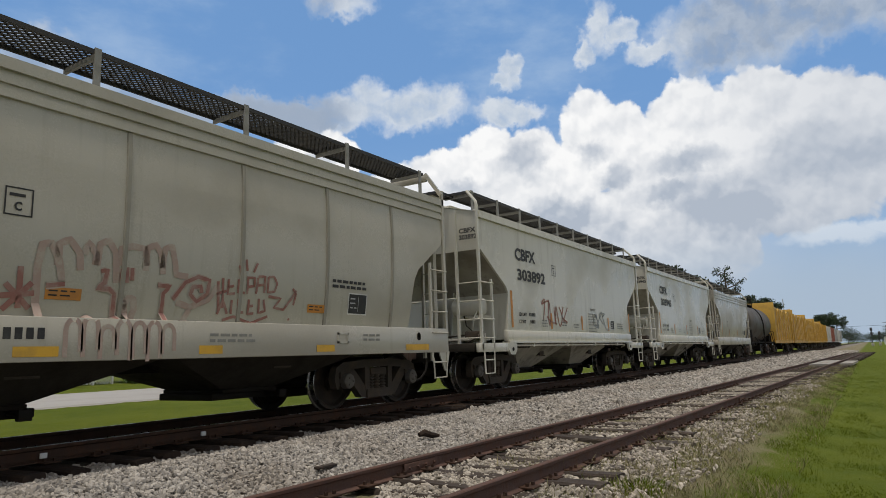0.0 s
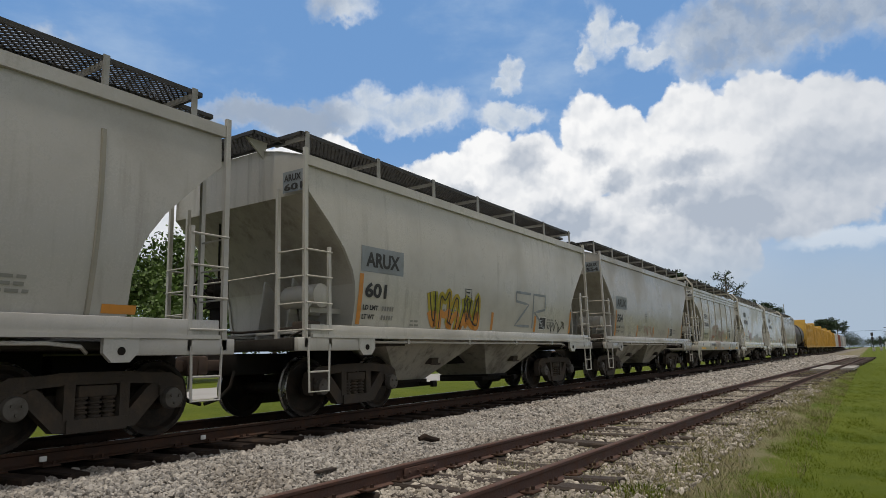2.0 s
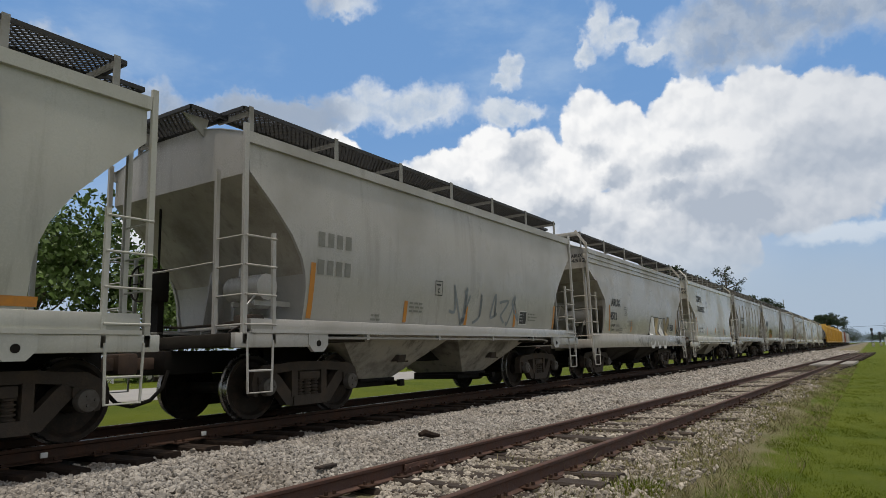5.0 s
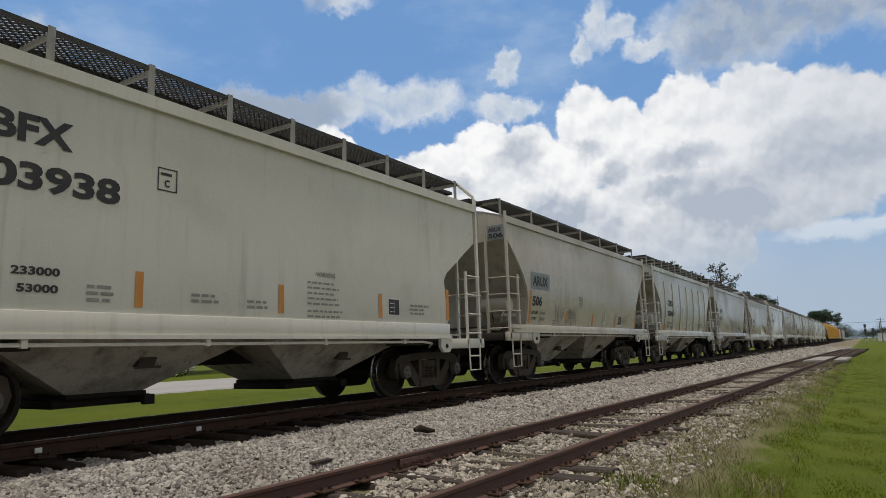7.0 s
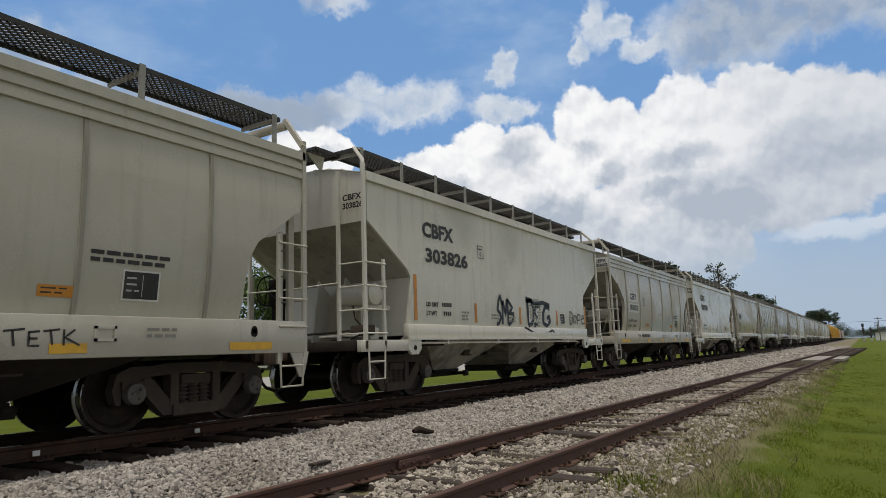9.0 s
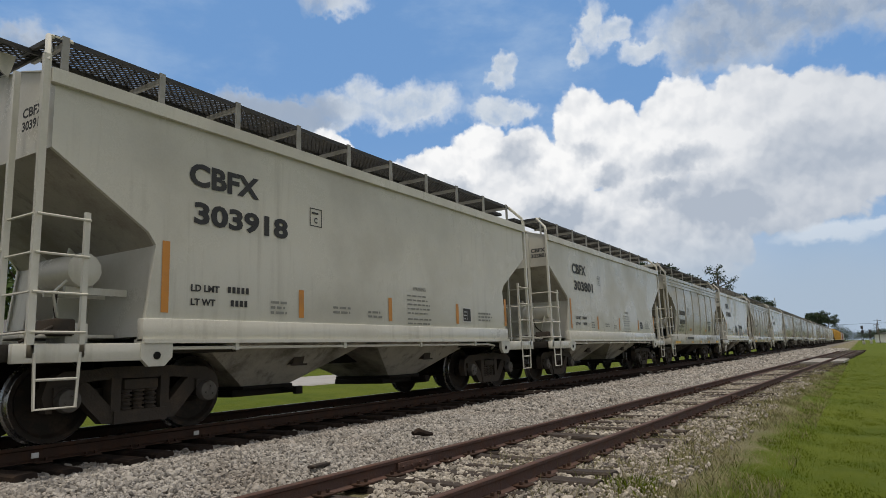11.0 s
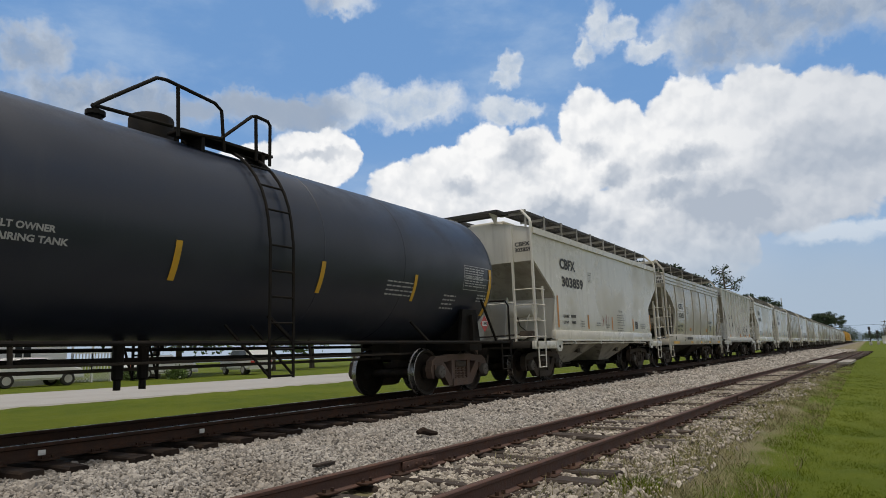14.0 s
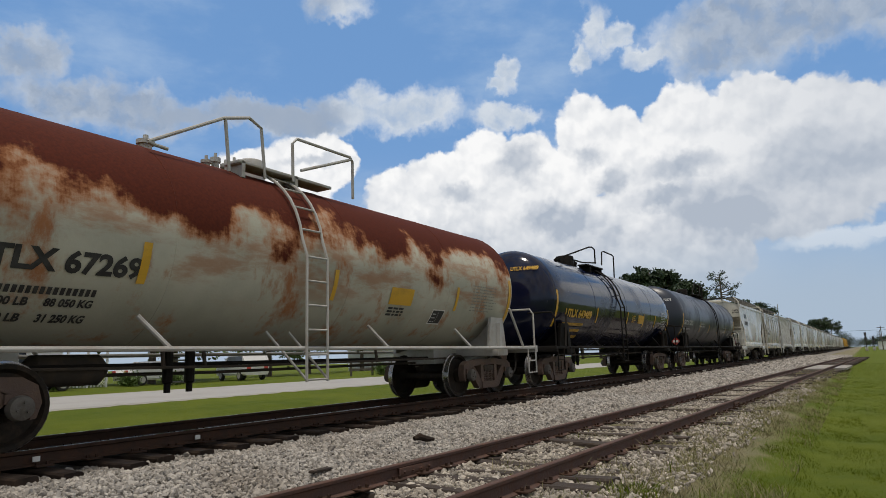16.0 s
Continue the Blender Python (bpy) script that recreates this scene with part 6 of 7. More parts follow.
# ---- beyond the road ----
def house(x0, x1, y0, y1, wall_h, label, mat, roof_mat, windows, base=-0.12):
    h = thing("house", label, "house", pose(x0, y0, base), "houses beyond the road")
    w, d = x1 - x0, y1 - y0
    bm = bmesh.new()
    box(bm, 0, w, 0, d, 0.35, wall_h)
    n = int((wall_h - 0.35) / 0.2)
    wall = part("wall", bm, mat, h)
    bm = bmesh.new()
    box(bm, -0.015, w + 0.015, -0.02, -0.002, 0.0, 0.17)
    board = finish(bm, "siding_board", mat)
    for k in range(n):
        hang("siding_board", board, wall, pose(0, 0, 0.37 + 0.2 * k))
    bm = bmesh.new()
    box(bm, 0.05, w - 0.05, 0.05, d - 0.05, -0.05, 0.36)
    part("skirting", bm, M_LATTICE, h)
    bm = bmesh.new()
    a = [bm.verts.new(p) for p in ((-0.3, -0.3, wall_h), (w + 0.3, -0.3, wall_h), (w + 0.3, d + 0.3, wall_h), (-0.3, d + 0.3, wall_h), (-0.3, d / 2, wall_h + 0.95), (w + 0.3, d / 2, wall_h + 0.95))]
    for q in ((0, 1, 5, 4), (2, 3, 4, 5), (0, 4, 3), (1, 2, 5), (0, 3, 2, 1)):
        bm.faces.new([a[i] for i in q])
    part("roof", bm, roof_mat, h)
    for wx in windows:
        bm = bmesh.new()
        for a, b, c, e in ((0, 0.06, 0, 1.1), (0.84, 0.9, 0, 1.1), (0, 0.9, 0, 0.06), (0, 0.9, 1.04, 1.1), (0.42, 0.48, 0, 1.1)):
            box(bm, wx + a, wx + b, -0.06, -0.01, 1.15 + c, 1.15 + e)
        win = part("window", bm, M_SIDING, h)
        bm = bmesh.new()
        box(bm, wx + 0.05, wx + 0.85, -0.035, -0.025, 1.2, 2.2)
        part("pane", bm, M_GLASS, win)
    return h


def porch(x, y, base=-0.12):
    p = thing("porch", "white wooden porch with steps, railing and lattice skirt", "porch", pose(x, y, base))
    bm = bmesh.new()
    box(bm, 0, 2.4, 0, 1.6, 0.62, 0.72)
    part("deck", bm, M_SIDING, p)
    for k in range(4):
        bm = bmesh.new()
        box(bm, -1.1 + 0.27 * k, 0.0, 0.1, 1.2, 0.15 * k, 0.15 * (k + 1))
        part("step", bm, M_LATTICE, p)
    for k in range(13):
        bm = bmesh.new()
        box(bm, 0.05 + 0.185 * k, 0.10 + 0.185 * k, 0.0, 0.05, 0.72, 1.62)
        part("baluster", bm, M_SIDING, p)
    bm = bmesh.new()
    box(bm, 0, 2.4, -0.02, 0.06, 1.62, 1.70)
    part("handrail", bm, M_SIDING, p)
    for k in range(3):
        bm = bmesh.new()
        box(bm, 0.02 + 1.14 * k, 0.12 + 1.14 * k, 0, 0.1, 0, 2.7)
        part("post", bm, M_SIDING, p)
    bm = bmesh.new()
    for k in range(12):
        u = 0.2 * k
        tube(bm, [(u, 0.03, 0.05), (min(u + 0.5, 2.4), 0.03, 0.55)], 0.016, 4)
        tube(bm, [(min(u + 0.5, 2.4), 0.035, 0.05), (u, 0.035, 0.55)], 0.016, 4)
    part("lattice", bm, M_SIDING, p)


def vehicle(kind, x, y, paint, label, turn=0, base=-0.12):
    car = thing("suv" if kind == "suv" else "parked_car", label, "car", pose(x, y, base, 0, 0, turn), "parked cars")
    tall = 1.78 if kind == "suv" else 1.42
    if kind == "suv":
        outline = [(-2.25, 0.35), (-2.3, 0.95), (-2.2, 1.1), (-1.95, 1.72), (-1.7, tall), (0.25, tall), (0.95, 1.15), (2.05, 1.02), (2.3, 0.85), (2.32, 0.35)]
        glass = [(-1.9, 1.12), (-1.75, 1.62), (0.22, 1.62), (0.72, 1.14)]
    else:
        outline = [(-2.2, 0.32), (-2.28, 0.78), (-2.1, 0.95), (-1.55, 1.0), (-0.9, tall), (0.35, tall), (1.05, 0.98), (2.05, 0.88), (2.25, 0.7), (2.27, 0.32)]
        glass = [(-1.35, 1.0), (-0.82, 1.34), (0.3, 1.34), (0.85, 0.98)]
    bm = bmesh.new()
    prism(bm, outline, -0.88, 0.88)
    bmesh.ops.bevel(bm, geom=[e for e in bm.edges if abs(e.verts[0].co.y - e.verts[1].co.y) < 0.01], offset=0.09, segments=3, affect="EDGES")
    part("body", bm, paint, car)
    bm = bmesh.new()
    prism(bm, glass, -0.895, -0.87)
    part("side_window", bm, M_GLASS, car)
    bm = bmesh.new()
    prism(bm, glass, 0.87, 0.895)
    part("side_window", bm, M_GLASS, car)
    for wx in (-1.4, 1.42):
        for s in (-1, 1):
            bm = bmesh.new()
            lathe(bm, [(0.2, -0.11), (0.30, -0.11), (0.34, -0.07), (0.34, 0.07), (0.30, 0.11), (0.2, 0.11)], 20)
            w = part("wheel", bm, M_TYRE, car)
            w.matrix_basis = pose(wx, s * 0.80, 0.34)
            bm = bmesh.new()
            lathe(bm, [(0.05, -0.115), (0.2, -0.118), (0.21, 0.118), (0.05, 0.115)], 16)
            part("rim", bm, M_GREYSTEEL, w)
    for s in (-0.62, 0.62):
        bm = bmesh.new()
        box(bm, -2.32, -2.24, s - 0.14, s + 0.14, 0.72, 0.92, 0.02)
        part("tail_lamp", bm, M_RED, car, "red tail lamp")


def make_far_side():
    house(6.0, 19.5, 37.0, 42.0, 2.75, "long white mobile home with grey shingle roof", M_SIDING, M_ROOF, (1.2, 4.0, 7.5, 10.8))
    house(-14.0, 1.0, 38.0, 44.0, 2.8, "pale house with a low grey roof", M_SIDING, M_ROOF, (2.0, 6.0, 11.0))
    house(62.0, 76.0, 46.0, 53.0, 2.9, "white bungalow among trees beyond the road", M_SIDING, M_ROOF, (2.0, 5.0, 9.5))
    porch(20.0, 37.4)
    vehicle("car", 25.3, 37.2, M_CARWHITE, "white saloon car parked on the grass")
    vehicle("suv", 31.6, 36.6, M_CARWHITE, "white sport utility car parked on the drive", 75)
    vehicle("car", 16.5, 34.6, M_CARWHITE, "white car parked before the mobile home")
    vehicle("suv", 13.2, 35.2, M_CARDARK, "dark sport utility car parked before the mobile home", 10)
    vehicle("car", 10.0, 34.8, M_CARDARK, "dark car parked on the grass")
    # post and rail fence
    fence = thing("fence", "dark weathered post-and-rail fence beyond the road", "fence", pose(36, 30.5, -0.12))
    for k in range(16):
        bm = bmesh.new()
        box(bm, 2.4 * k - 0.06, 2.4 * k + 0.06, -0.06, 0.06, -0.1, 1.25, 0.01)
        part("post", bm, M_POST, fence)
    for z in (0.45, 0.8, 1.12):
        bm = bmesh.new()
        box(bm, 0, 36, -0.085, -0.06, z - 0.06, z + 0.06)
        part("rail", bm, M_POST, fence)
    # shrubs
    for i, (x, y, r) in enumerate([(22.6, 35.6, 0.55), (24.0, 33.6, 0.5), (38.5, 29.6, 0.6), (41.5, 29.5, 0.7), (55.0, 29.0, 0.6), (18.6, 36.2, 0.5)]):
        rng = np.random.default_rng(60 + i)
        sh = thing("shrub", "low rounded green shrub", "shrub", pose(x, y, -0.12), "shrubs")
        bm = bmesh.new()
        for k in range(7):
            a = k * 0.9
            tube(bm, [(0, 0, 0), (0.4 * r * math.cos(a), 0.4 * r * math.sin(a), r * 0.8)], [0.02, 0.006], 5)
        part("stem", bm, M_BARK, sh)
        n = 1500
        at = rng.normal(0, 1, (n, 3)) * np.array([0.45, 0.45, 0.33]) * r + np.array([0, 0, r * 0.7])
        at = at[at[:, 2] > 0.03]
        n = len(at)
        u, w = rng.normal(0, 0.035, (n, 3)), rng.normal(0, 0.035, (n, 3))
        hang("foliage", np_mesh("foliage", np.stack([at - u, at + w, at + u, at - w], 1).reshape(-1, 3), np.arange(n * 4).reshape(n, 4), M_LEAF), sh)


def make_distance():
    """Signals, masts, the crossing slab and a shed far along the line."""
    for x, y, h in ((250, -0.9, 5.6), (275, -3.2, 4.6)):
        s = thing("signal_mast", "dark railway signal on a slim mast", "railway signal", pose(x, y, -0.7))
        bm = bmesh.new()
        tube(bm, [(0, 0, 0), (0, 0, h)], 0.10, 8)
        part("mast", bm, M_STEEL, s)
        for z in (h - 0.3, h - 1.7):
            bm = bmesh.new()
            box(bm, -0.35, -0.1, -0.35, 0.35, z - 0.55, z + 0.55, 0.05)
            head = part("signal_head", bm, M_DARKROOF, s)
            for dz in (-0.3, 0, 0.3):
                bm = bmesh.new()
                tube(bm, [(-0.36, 0, z + dz), (-0.5, 0, z + dz)], 0.11, 10)
                part("hood", bm, M_DARKROOF, head)
        bm = bmesh.new()
        box(bm, -0.5, 0.5, -0.4, 0.4, 0, 1.1, 0.03)
        part("relay_case", bm, M_GREYSTEEL, s)
    mast = thing("radio_mast", "thin grey lattice radio mast", "mast", pose(298, 27.5, -0.12))
    bm = bmesh.new()
    for a in range(3):
        c, d = 0.25 * math.cos(a * 2.1), 0.25 * math.sin(a * 2.1)
        tube(bm, [(c, d, 0), (c * 0.5, d * 0.5, 19.0)], 0.05, 5)
    part("lattice", bm, M_GREYSTEEL, mast)
    for x, y in ((262, -5.5), (330, -6.5), (420, -8.0)):
        p = thing("utility_pole", "brown wooden utility pole with a crossarm", "utility pole", pose(x, y, -0.7), "utility poles")
        bm = bmesh.new()
        tube(bm, [(0, 0, 0), (0, 0, 8.0)], [0.16, 0.1], 8)
        part("pole", bm, M_POST, p)
        bm = bmesh.new()
        box(bm, -0.06, 0.06, -1.1, 1.1, 7.4, 7.55)
        part("crossarm", bm, M_POST, p)
    w = thing("overhead_wire", "thin dark overhead wire crossing the line", "wire", pose(262, -5.5, -0.7))
    bm = bmesh.new()
    tube(bm, [(0, -40 + 8 * k, 7.2 - 0.5 * math.sin(math.pi * k / 10)) for k in range(11)], 0.035, 5)
    part("wire", bm, M_STEEL, w)
    house(300, 312, -12, -5, 3.2, "small white shed near the level crossing", M_SIDING, M_ROOF, (2, 6), -0.75)
    bm = bmesh.new()
    for x0, x1, dy0, dy1 in ((44.0, 53.0, -0.60, 0.60), (44.5, 51.0, -1.55, -0.90)):
        vs = box(bm, x0, x1, dy0, dy1, -0.50, -0.385)
        for v in vs:
            v.co.y += siding_y(v.co.x)
    ob = new("crossing_slab", finish(bm, "crossing_slab", M_CONCRETE, 0))
    tagged(ob, "pale worn concrete crossing slabs set about the siding rails", "crossing", "", "structure")
    stick = thing("board_scrap", "short grey scrap of wood lying on the ballast", "wood scrap", pose(5.55, 5.15, -0.355, 4, 3, 12))
    bm = bmesh.new()
    box(bm, -0.19, 0.19, -0.035, 0.035, 0, 0.03, 0.006)
    part("board", bm, M_TIE, stick)
    scrap = thing("rubber_scrap", "dark curled scrap lying on the ballast", "scrap", pose(7.85, 5.35, -0.315, 0, 0, -30))
    bm = bmesh.new()
    tube(bm, [(-0.14, 0, 0.05), (-0.05, 0.02, 0.07), (0.06, 0, 0.03), (0.16, -0.03, 0.02)], [0.03, 0.05, 0.04, 0.02], 8)
    part("hose_piece", bm, M_TIE_DARK, scrap)


# ---- the wagons ahead ----
def box_wagon(color, label, half, high, ribs, arched):
    paint = M_YBOX if color == "yellow" else material("wagon_paint_" + color, {"white": (0.55, 0.55, 0.54), "red": (0.30, 0.10, 0.07), "grey": (0.36, 0.37, 0.38)}[color], 0.6, 0.0, GRIME, 0.4, 0.6, 0.4)
    car = thing("box_wagon", label, "freight wagon", None, "wagons of the train")
    bm = bmesh.new()
    box(bm, -half + 0.5, half - 0.5, -1.5, 1.5, 0.95, 1.2)
    part("underframe", bm, paint, car)
    bm = bmesh.new()
    if arched:
        n = 4
        w = (2 * half - 2.2) / n
        for k in range(n):
            a = -half + 1.1 + w * k
            prism(bm, [(a + 0.08, 1.22), (a + w - 0.08, 1.22), (a + w - 0.02, 2.2), (a + w - 0.25, high - 0.35), (a + w - 0.8, high - 0.1), (a + 0.8, high - 0.1), (a + 0.25, high - 0.35), (a + 0.02, 2.2)], -1.45, 1.45)
    else:
        box(bm, -half + 0.75, half - 0.75, -1.5, 1.5, 1.2, high, 0.05)
    part("body", bm, paint, car)
    for s in (-1, 1):
        bm = bmesh.new()
        a, b = sorted((s * (half - 1.0), s * (half - 0.72)))
        box(bm, a, b, -1.58, 1.58, 1.2, high + (0.25 if arched else 0.03), 0.02)
        part("end_bulkhead", bm, paint, car)
    bm = bmesh.new()
    box(bm, -0.06, 0.06, -0.04, 0.04, 1.2, high - (0.3 if arched else 0.05))
    rib = finish(bm, "rib", paint)
    for s in (-1, 1):
        for k in range(ribs):
            hang("rib", rib, car, pose(-half + 1.1 + (2 * half - 2.2) * k / (ribs - 1), s * 1.54, 0))
    add_trucks(car, 2.6 - half, half - 2.6)
    add_couplers(car, half, M_STEEL)
    return car


TRAIN = []   # wagon, its place along the line at the start


def make_train():
    pitch, first = 12.8, 4.83

    def at(k):  # slack in the couplings
        return first - pitch * k + float(np.interp(k, [-4, 0, 3, 4, 8, 9, 16, 17], [0.05, 0.10, 0.02, 0.12, 0.25, 0.21, 0.18, 0.15]))

    def add(k, made):
        TRAIN.append((made[0], at(k)))
        return made[1]

    add(-3, shed_car("deepsill", None, None, "tan", 900, False))
    add(-2, cement_car("CBFX", "303945", 1, 10))
    s = add(-1, cement_car("CBFX", "303892", 0, 20))
    s.strokes(tag_lines(4, 5), -2.6, 1.55, 0.42, 0.55, 0.045, M_PINK, label="faded pink sprayed scrawl")
    s.strokes(tag_lines(3, 9), 0.9, 1.5, 0.5, 0.45, 0.03, M_BLUEPANEL)
    s = add(0, centre_car("303601", 30, 0))
    s.strokes([[(-1.67, 1.27), (-1.70, 1.82), (-1.67, 2.04), (-1.59, 2.06), (-1.50, 1.90), (-1.45, 1.67)], [(-1.60, 1.63), (-1.42, 1.66)], [(-1.51, 1.84), (-1.51, 2.06), (-1.41, 2.12), (-1.30, 1.99), (-1.28, 1.81)], [(-1.25, 1.98), (-1.21, 2.11), (-1.12, 1.99), (-1.13, 1.88)], [(-1.11, 1.88), (-1.09, 2.11), (-1.00, 2.16), (-0.91, 2.03), (-0.88, 1.71)], [(-1.06, 1.82), (-0.99, 1.84), (-1.01, 1.70), (-1.08, 1.64), (-0.95, 1.64), (-0.89, 1.59), (-0.88, 1.35), (-0.77, 1.29)]], 0, 0, 1, 1, 0.075, M_PINKPALE, 0.008, "washed-out red-brown sprayed scrawl")
    s.strokes([[(-0.85, 1.90), (-0.85, 2.09), (-0.72, 2.13), (-0.57, 2.12), (-0.53, 1.93)], [(-0.82, 1.87), (-0.82, 1.73)], [(-0.77, 1.89), (-0.76, 1.72)], [(-0.71, 1.89), (-0.70, 1.75)], [(-0.78, 1.54), (-0.73, 1.32), (-0.68, 1.30), (-0.64, 1.43), (-0.66, 1.55), (-0.72, 1.56), (-0.78, 1.44)], [(-0.55, 1.87), (-0.54, 2.13), (-0.44, 2.18), (-0.36, 2.07), (-0.33, 1.85)]], 0, 0, 1, 1, 0.075, M_PINKPALE, 0.008, "washed-out red-brown sprayed scrawl")
    s.strokes([[(-0.38, 1.72), (-0.22, 1.72), (-0.30, 1.63), (-0.30, 1.30)], [(-0.34, 1.89), (-0.32, 2.15), (-0.23, 2.19), (-0.17, 1.97), (-0.16, 1.86), (0.01, 1.85)], [(-0.17, 1.57), (-0.02, 1.78), (0.15, 1.86), (0.32, 1.83), (0.30, 1.66), (0.16, 1.56), (0.06, 1.64), (0.09, 1.73), (0.20, 1.75), (0.22, 1.67)], [(-0.12, 1.54), (0.07, 1.49), (0.32, 1.59), (0.44, 1.76)], [(0.07, 1.46), (-0.01, 1.31), (-0.10, 1.27)]], 0, 0, 1, 1, 0.075, M_PINKPALE, 0.008, "washed-out red-brown sprayed scrawl")
    s.strokes([[(-1.60, 1.63), (-1.42, 1.66)], [(-1.06, 1.82), (-0.99, 1.84), (-1.01, 1.70), (-1.08, 1.64), (-0.95, 1.64), (-0.89, 1.59), (-0.88, 1.35), (-0.77, 1.29)], [(-0.82, 1.87), (-0.82, 1.73)], [(-0.77, 1.89), (-0.76, 1.72)], [(-0.71, 1.89), (-0.70, 1.75)], [(-0.38, 1.72), (-0.22, 1.72), (-0.30, 1.63), (-0.30, 1.30)]], 0, 0, 1, 1, 0.045, M_PINK, 0.01, "faded red-brown sprayed scrawl")
    s.strokes([[(-0.17, 1.57), (-0.02, 1.78), (0.15, 1.86), (0.32, 1.83), (0.30, 1.66), (0.16, 1.56), (0.06, 1.64), (0.09, 1.73), (0.20, 1.75), (0.22, 1.67)]], 0, 0, 1, 1, 0.045, M_PINK, 0.01, "faded red-brown sprayed scrawl")
    s.strokes([[(-1.85, 1.80), (-1.83, 1.40)], [(-2.01, 1.51), (-1.70, 1.55)], [(-1.97, 1.63), (-1.73, 1.40)], [(-1.97, 1.38), (-1.73, 1.65)]], 0, 0, 1, 1, 0.055, M_PINK, 0.009, "faded red-brown sprayed star")
    s.strokes([[(0.45, 1.83), (0.49, 1.46)], [(0.52, 1.88), (0.55, 1.50)], [(0.44, 1.67), (0.59, 1.72)], [(0.61, 1.87), (0.61, 1.68), (0.72, 1.69)], [(0.61, 1.77), (0.70, 1.79)], [(0.77, 1.88), (0.77, 1.71), (0.88, 1.71)]], 0, 0, 1, 1, 0.036, M_PINK, 0.01, "faded red-brown sprayed scrawl")
    s.strokes([[(0.92, 1.93), (0.92, 1.70)], [(0.92, 1.91), (1.03, 1.92), (1.03, 1.81), (0.92, 1.79)], [(1.09, 1.92), (1.07, 1.71)], [(1.09, 1.94), (1.21, 1.95), (1.21, 1.73)], [(1.07, 1.82), (1.21, 1.84)], [(1.27, 1.95), (1.27, 1.74), (1.39, 1.76), (1.43, 1.87), (1.37, 1.96), (1.27, 1.95)]], 0, 0, 1, 1, 0.036, M_PINK, 0.01, "faded red-brown sprayed scrawl")
    s.strokes([[(0.48, 1.42), (0.54, 1.61), (0.63, 1.43)], [(0.68, 1.61), (0.69, 1.43)], [(0.79, 1.63), (0.80, 1.45), (0.89, 1.46)], [(0.96, 1.63), (0.96, 1.44), (1.06, 1.45)], [(0.96, 1.54), (1.04, 1.55)], [(1.13, 1.65), (1.14, 1.46), (1.25, 1.49), (1.21, 1.64)]], 0, 0, 1, 1, 0.036, M_PINK, 0.01, "faded red-brown sprayed scrawl")
    s.strokes([[(1.29, 1.69), (1.52, 1.67), (1.40, 1.54), (1.58, 1.52), (1.71, 1.67), (1.80, 1.80)], [(0.57, 1.35), (0.74, 1.40), (1.02, 1.32), (1.31, 1.42)], [(0.77, 2.06), (0.80, 1.96)], [(0.88, 2.15), (0.90, 2.00)], [(1.07, 2.12), (1.01, 1.99)], [(1.73, 1.82), (1.80, 1.75), (1.76, 1.59)]], 0, 0, 1, 1, 0.036, M_PINK, 0.01, "faded red-brown sprayed scrawl")
    s.strokes([[(1.69, 1.40), (1.71, 1.38)]], 0, 0, 1, 1, 0.036, M_PINK, 0.01, "faded red-brown sprayed scrawl")
    s.strokes(arch_lines(7, 5), -1.42, 0.90, 0.36, 0.42, 0.05, M_PINKPALE, 0.02)
    s = add(1, shed_car("shed", "ARUX", "554", "grey", 40))
    s.strokes(tag_lines(3, 12), -1.1, 1.52, 0.38, 0.30, 0.03, M_PINK)
    s.strokes(tag_lines(3, 2), 0.8, 1.5, 0.3, 0.2, 0.02, M_FAINT)
    s = add(2, shed_car("shed", "ARUX", "601", "pale", 50))
    s.strokes(tag_lines(5, 6), -2.35, 1.46, 0.37, 0.66, 0.17, M_LIME, 0.008, "yellow and orange block graffiti")
    s.strokes(tag_lines(5, 6), -2.33, 1.44, 0.37, 0.30, 0.13, M_ORANGE, 0.010)
    s.strokes(tag_lines(5, 6), -2.35, 1.46, 0.37, 0.66, 0.03, M_BLACK, 0.012)
    s.strokes([[(0.9, 1), (0, 1), (0, 0.75), (0.8, 0.7), (0, 0.1), (0.9, 0.1)], [(1.1, 0.05), (1.1, 1), (1.9, 1), (1.9, 0.6), (1.2, 0.5), (1.95, 0.05)]], 1.2, 1.46, 0.86, 0.86, 0.06, M_BLUEPANEL, 0.008, "pale grey outline graffiti")
    s.strokes(tag_lines(4, 31), 3.0, 1.45, 0.28, 0.28, 0.025, M_BLACK)
    add(3, shed_car("seamed", "RGCX", "2531", "blue", 60, False))
    add(4, cement_car("CBFX", "303932", 2, 70))
    s = add(5, shed_car("deepsill", "ARUX", "4512", "grey", 80, False))
    s.lay("graffiti", [(0.36, 1.29), (0.53, 1.42), (0.6, 1.79), (0.75, 2.0), (0.95, 2.04), (1.1, 1.96), (1.05, 1.58), (0.98, 1.31)], [tuple(range(8))], M_WHITE, 0.007, "white filling of the graffiti")
    s.lay("graffiti", [(1.16, 1.99), (1.74, 2.0), (1.42, 1.54), (1.61, 1.3), (1.19, 1.29), (1.14, 1.53), (1.27, 1.78), (1.15, 1.82)], [tuple(range(8))], M_GOLD, 0.007, "tan filling of the graffiti")
    s.lay("graffiti", [(1.81, 1.97), (2.34, 1.99), (2.07, 1.67), (2.3, 1.31), (1.77, 1.3), (1.72, 1.5), (1.9, 1.76)], [tuple(range(7))], M_WHITE, 0.007, "white filling of the graffiti")
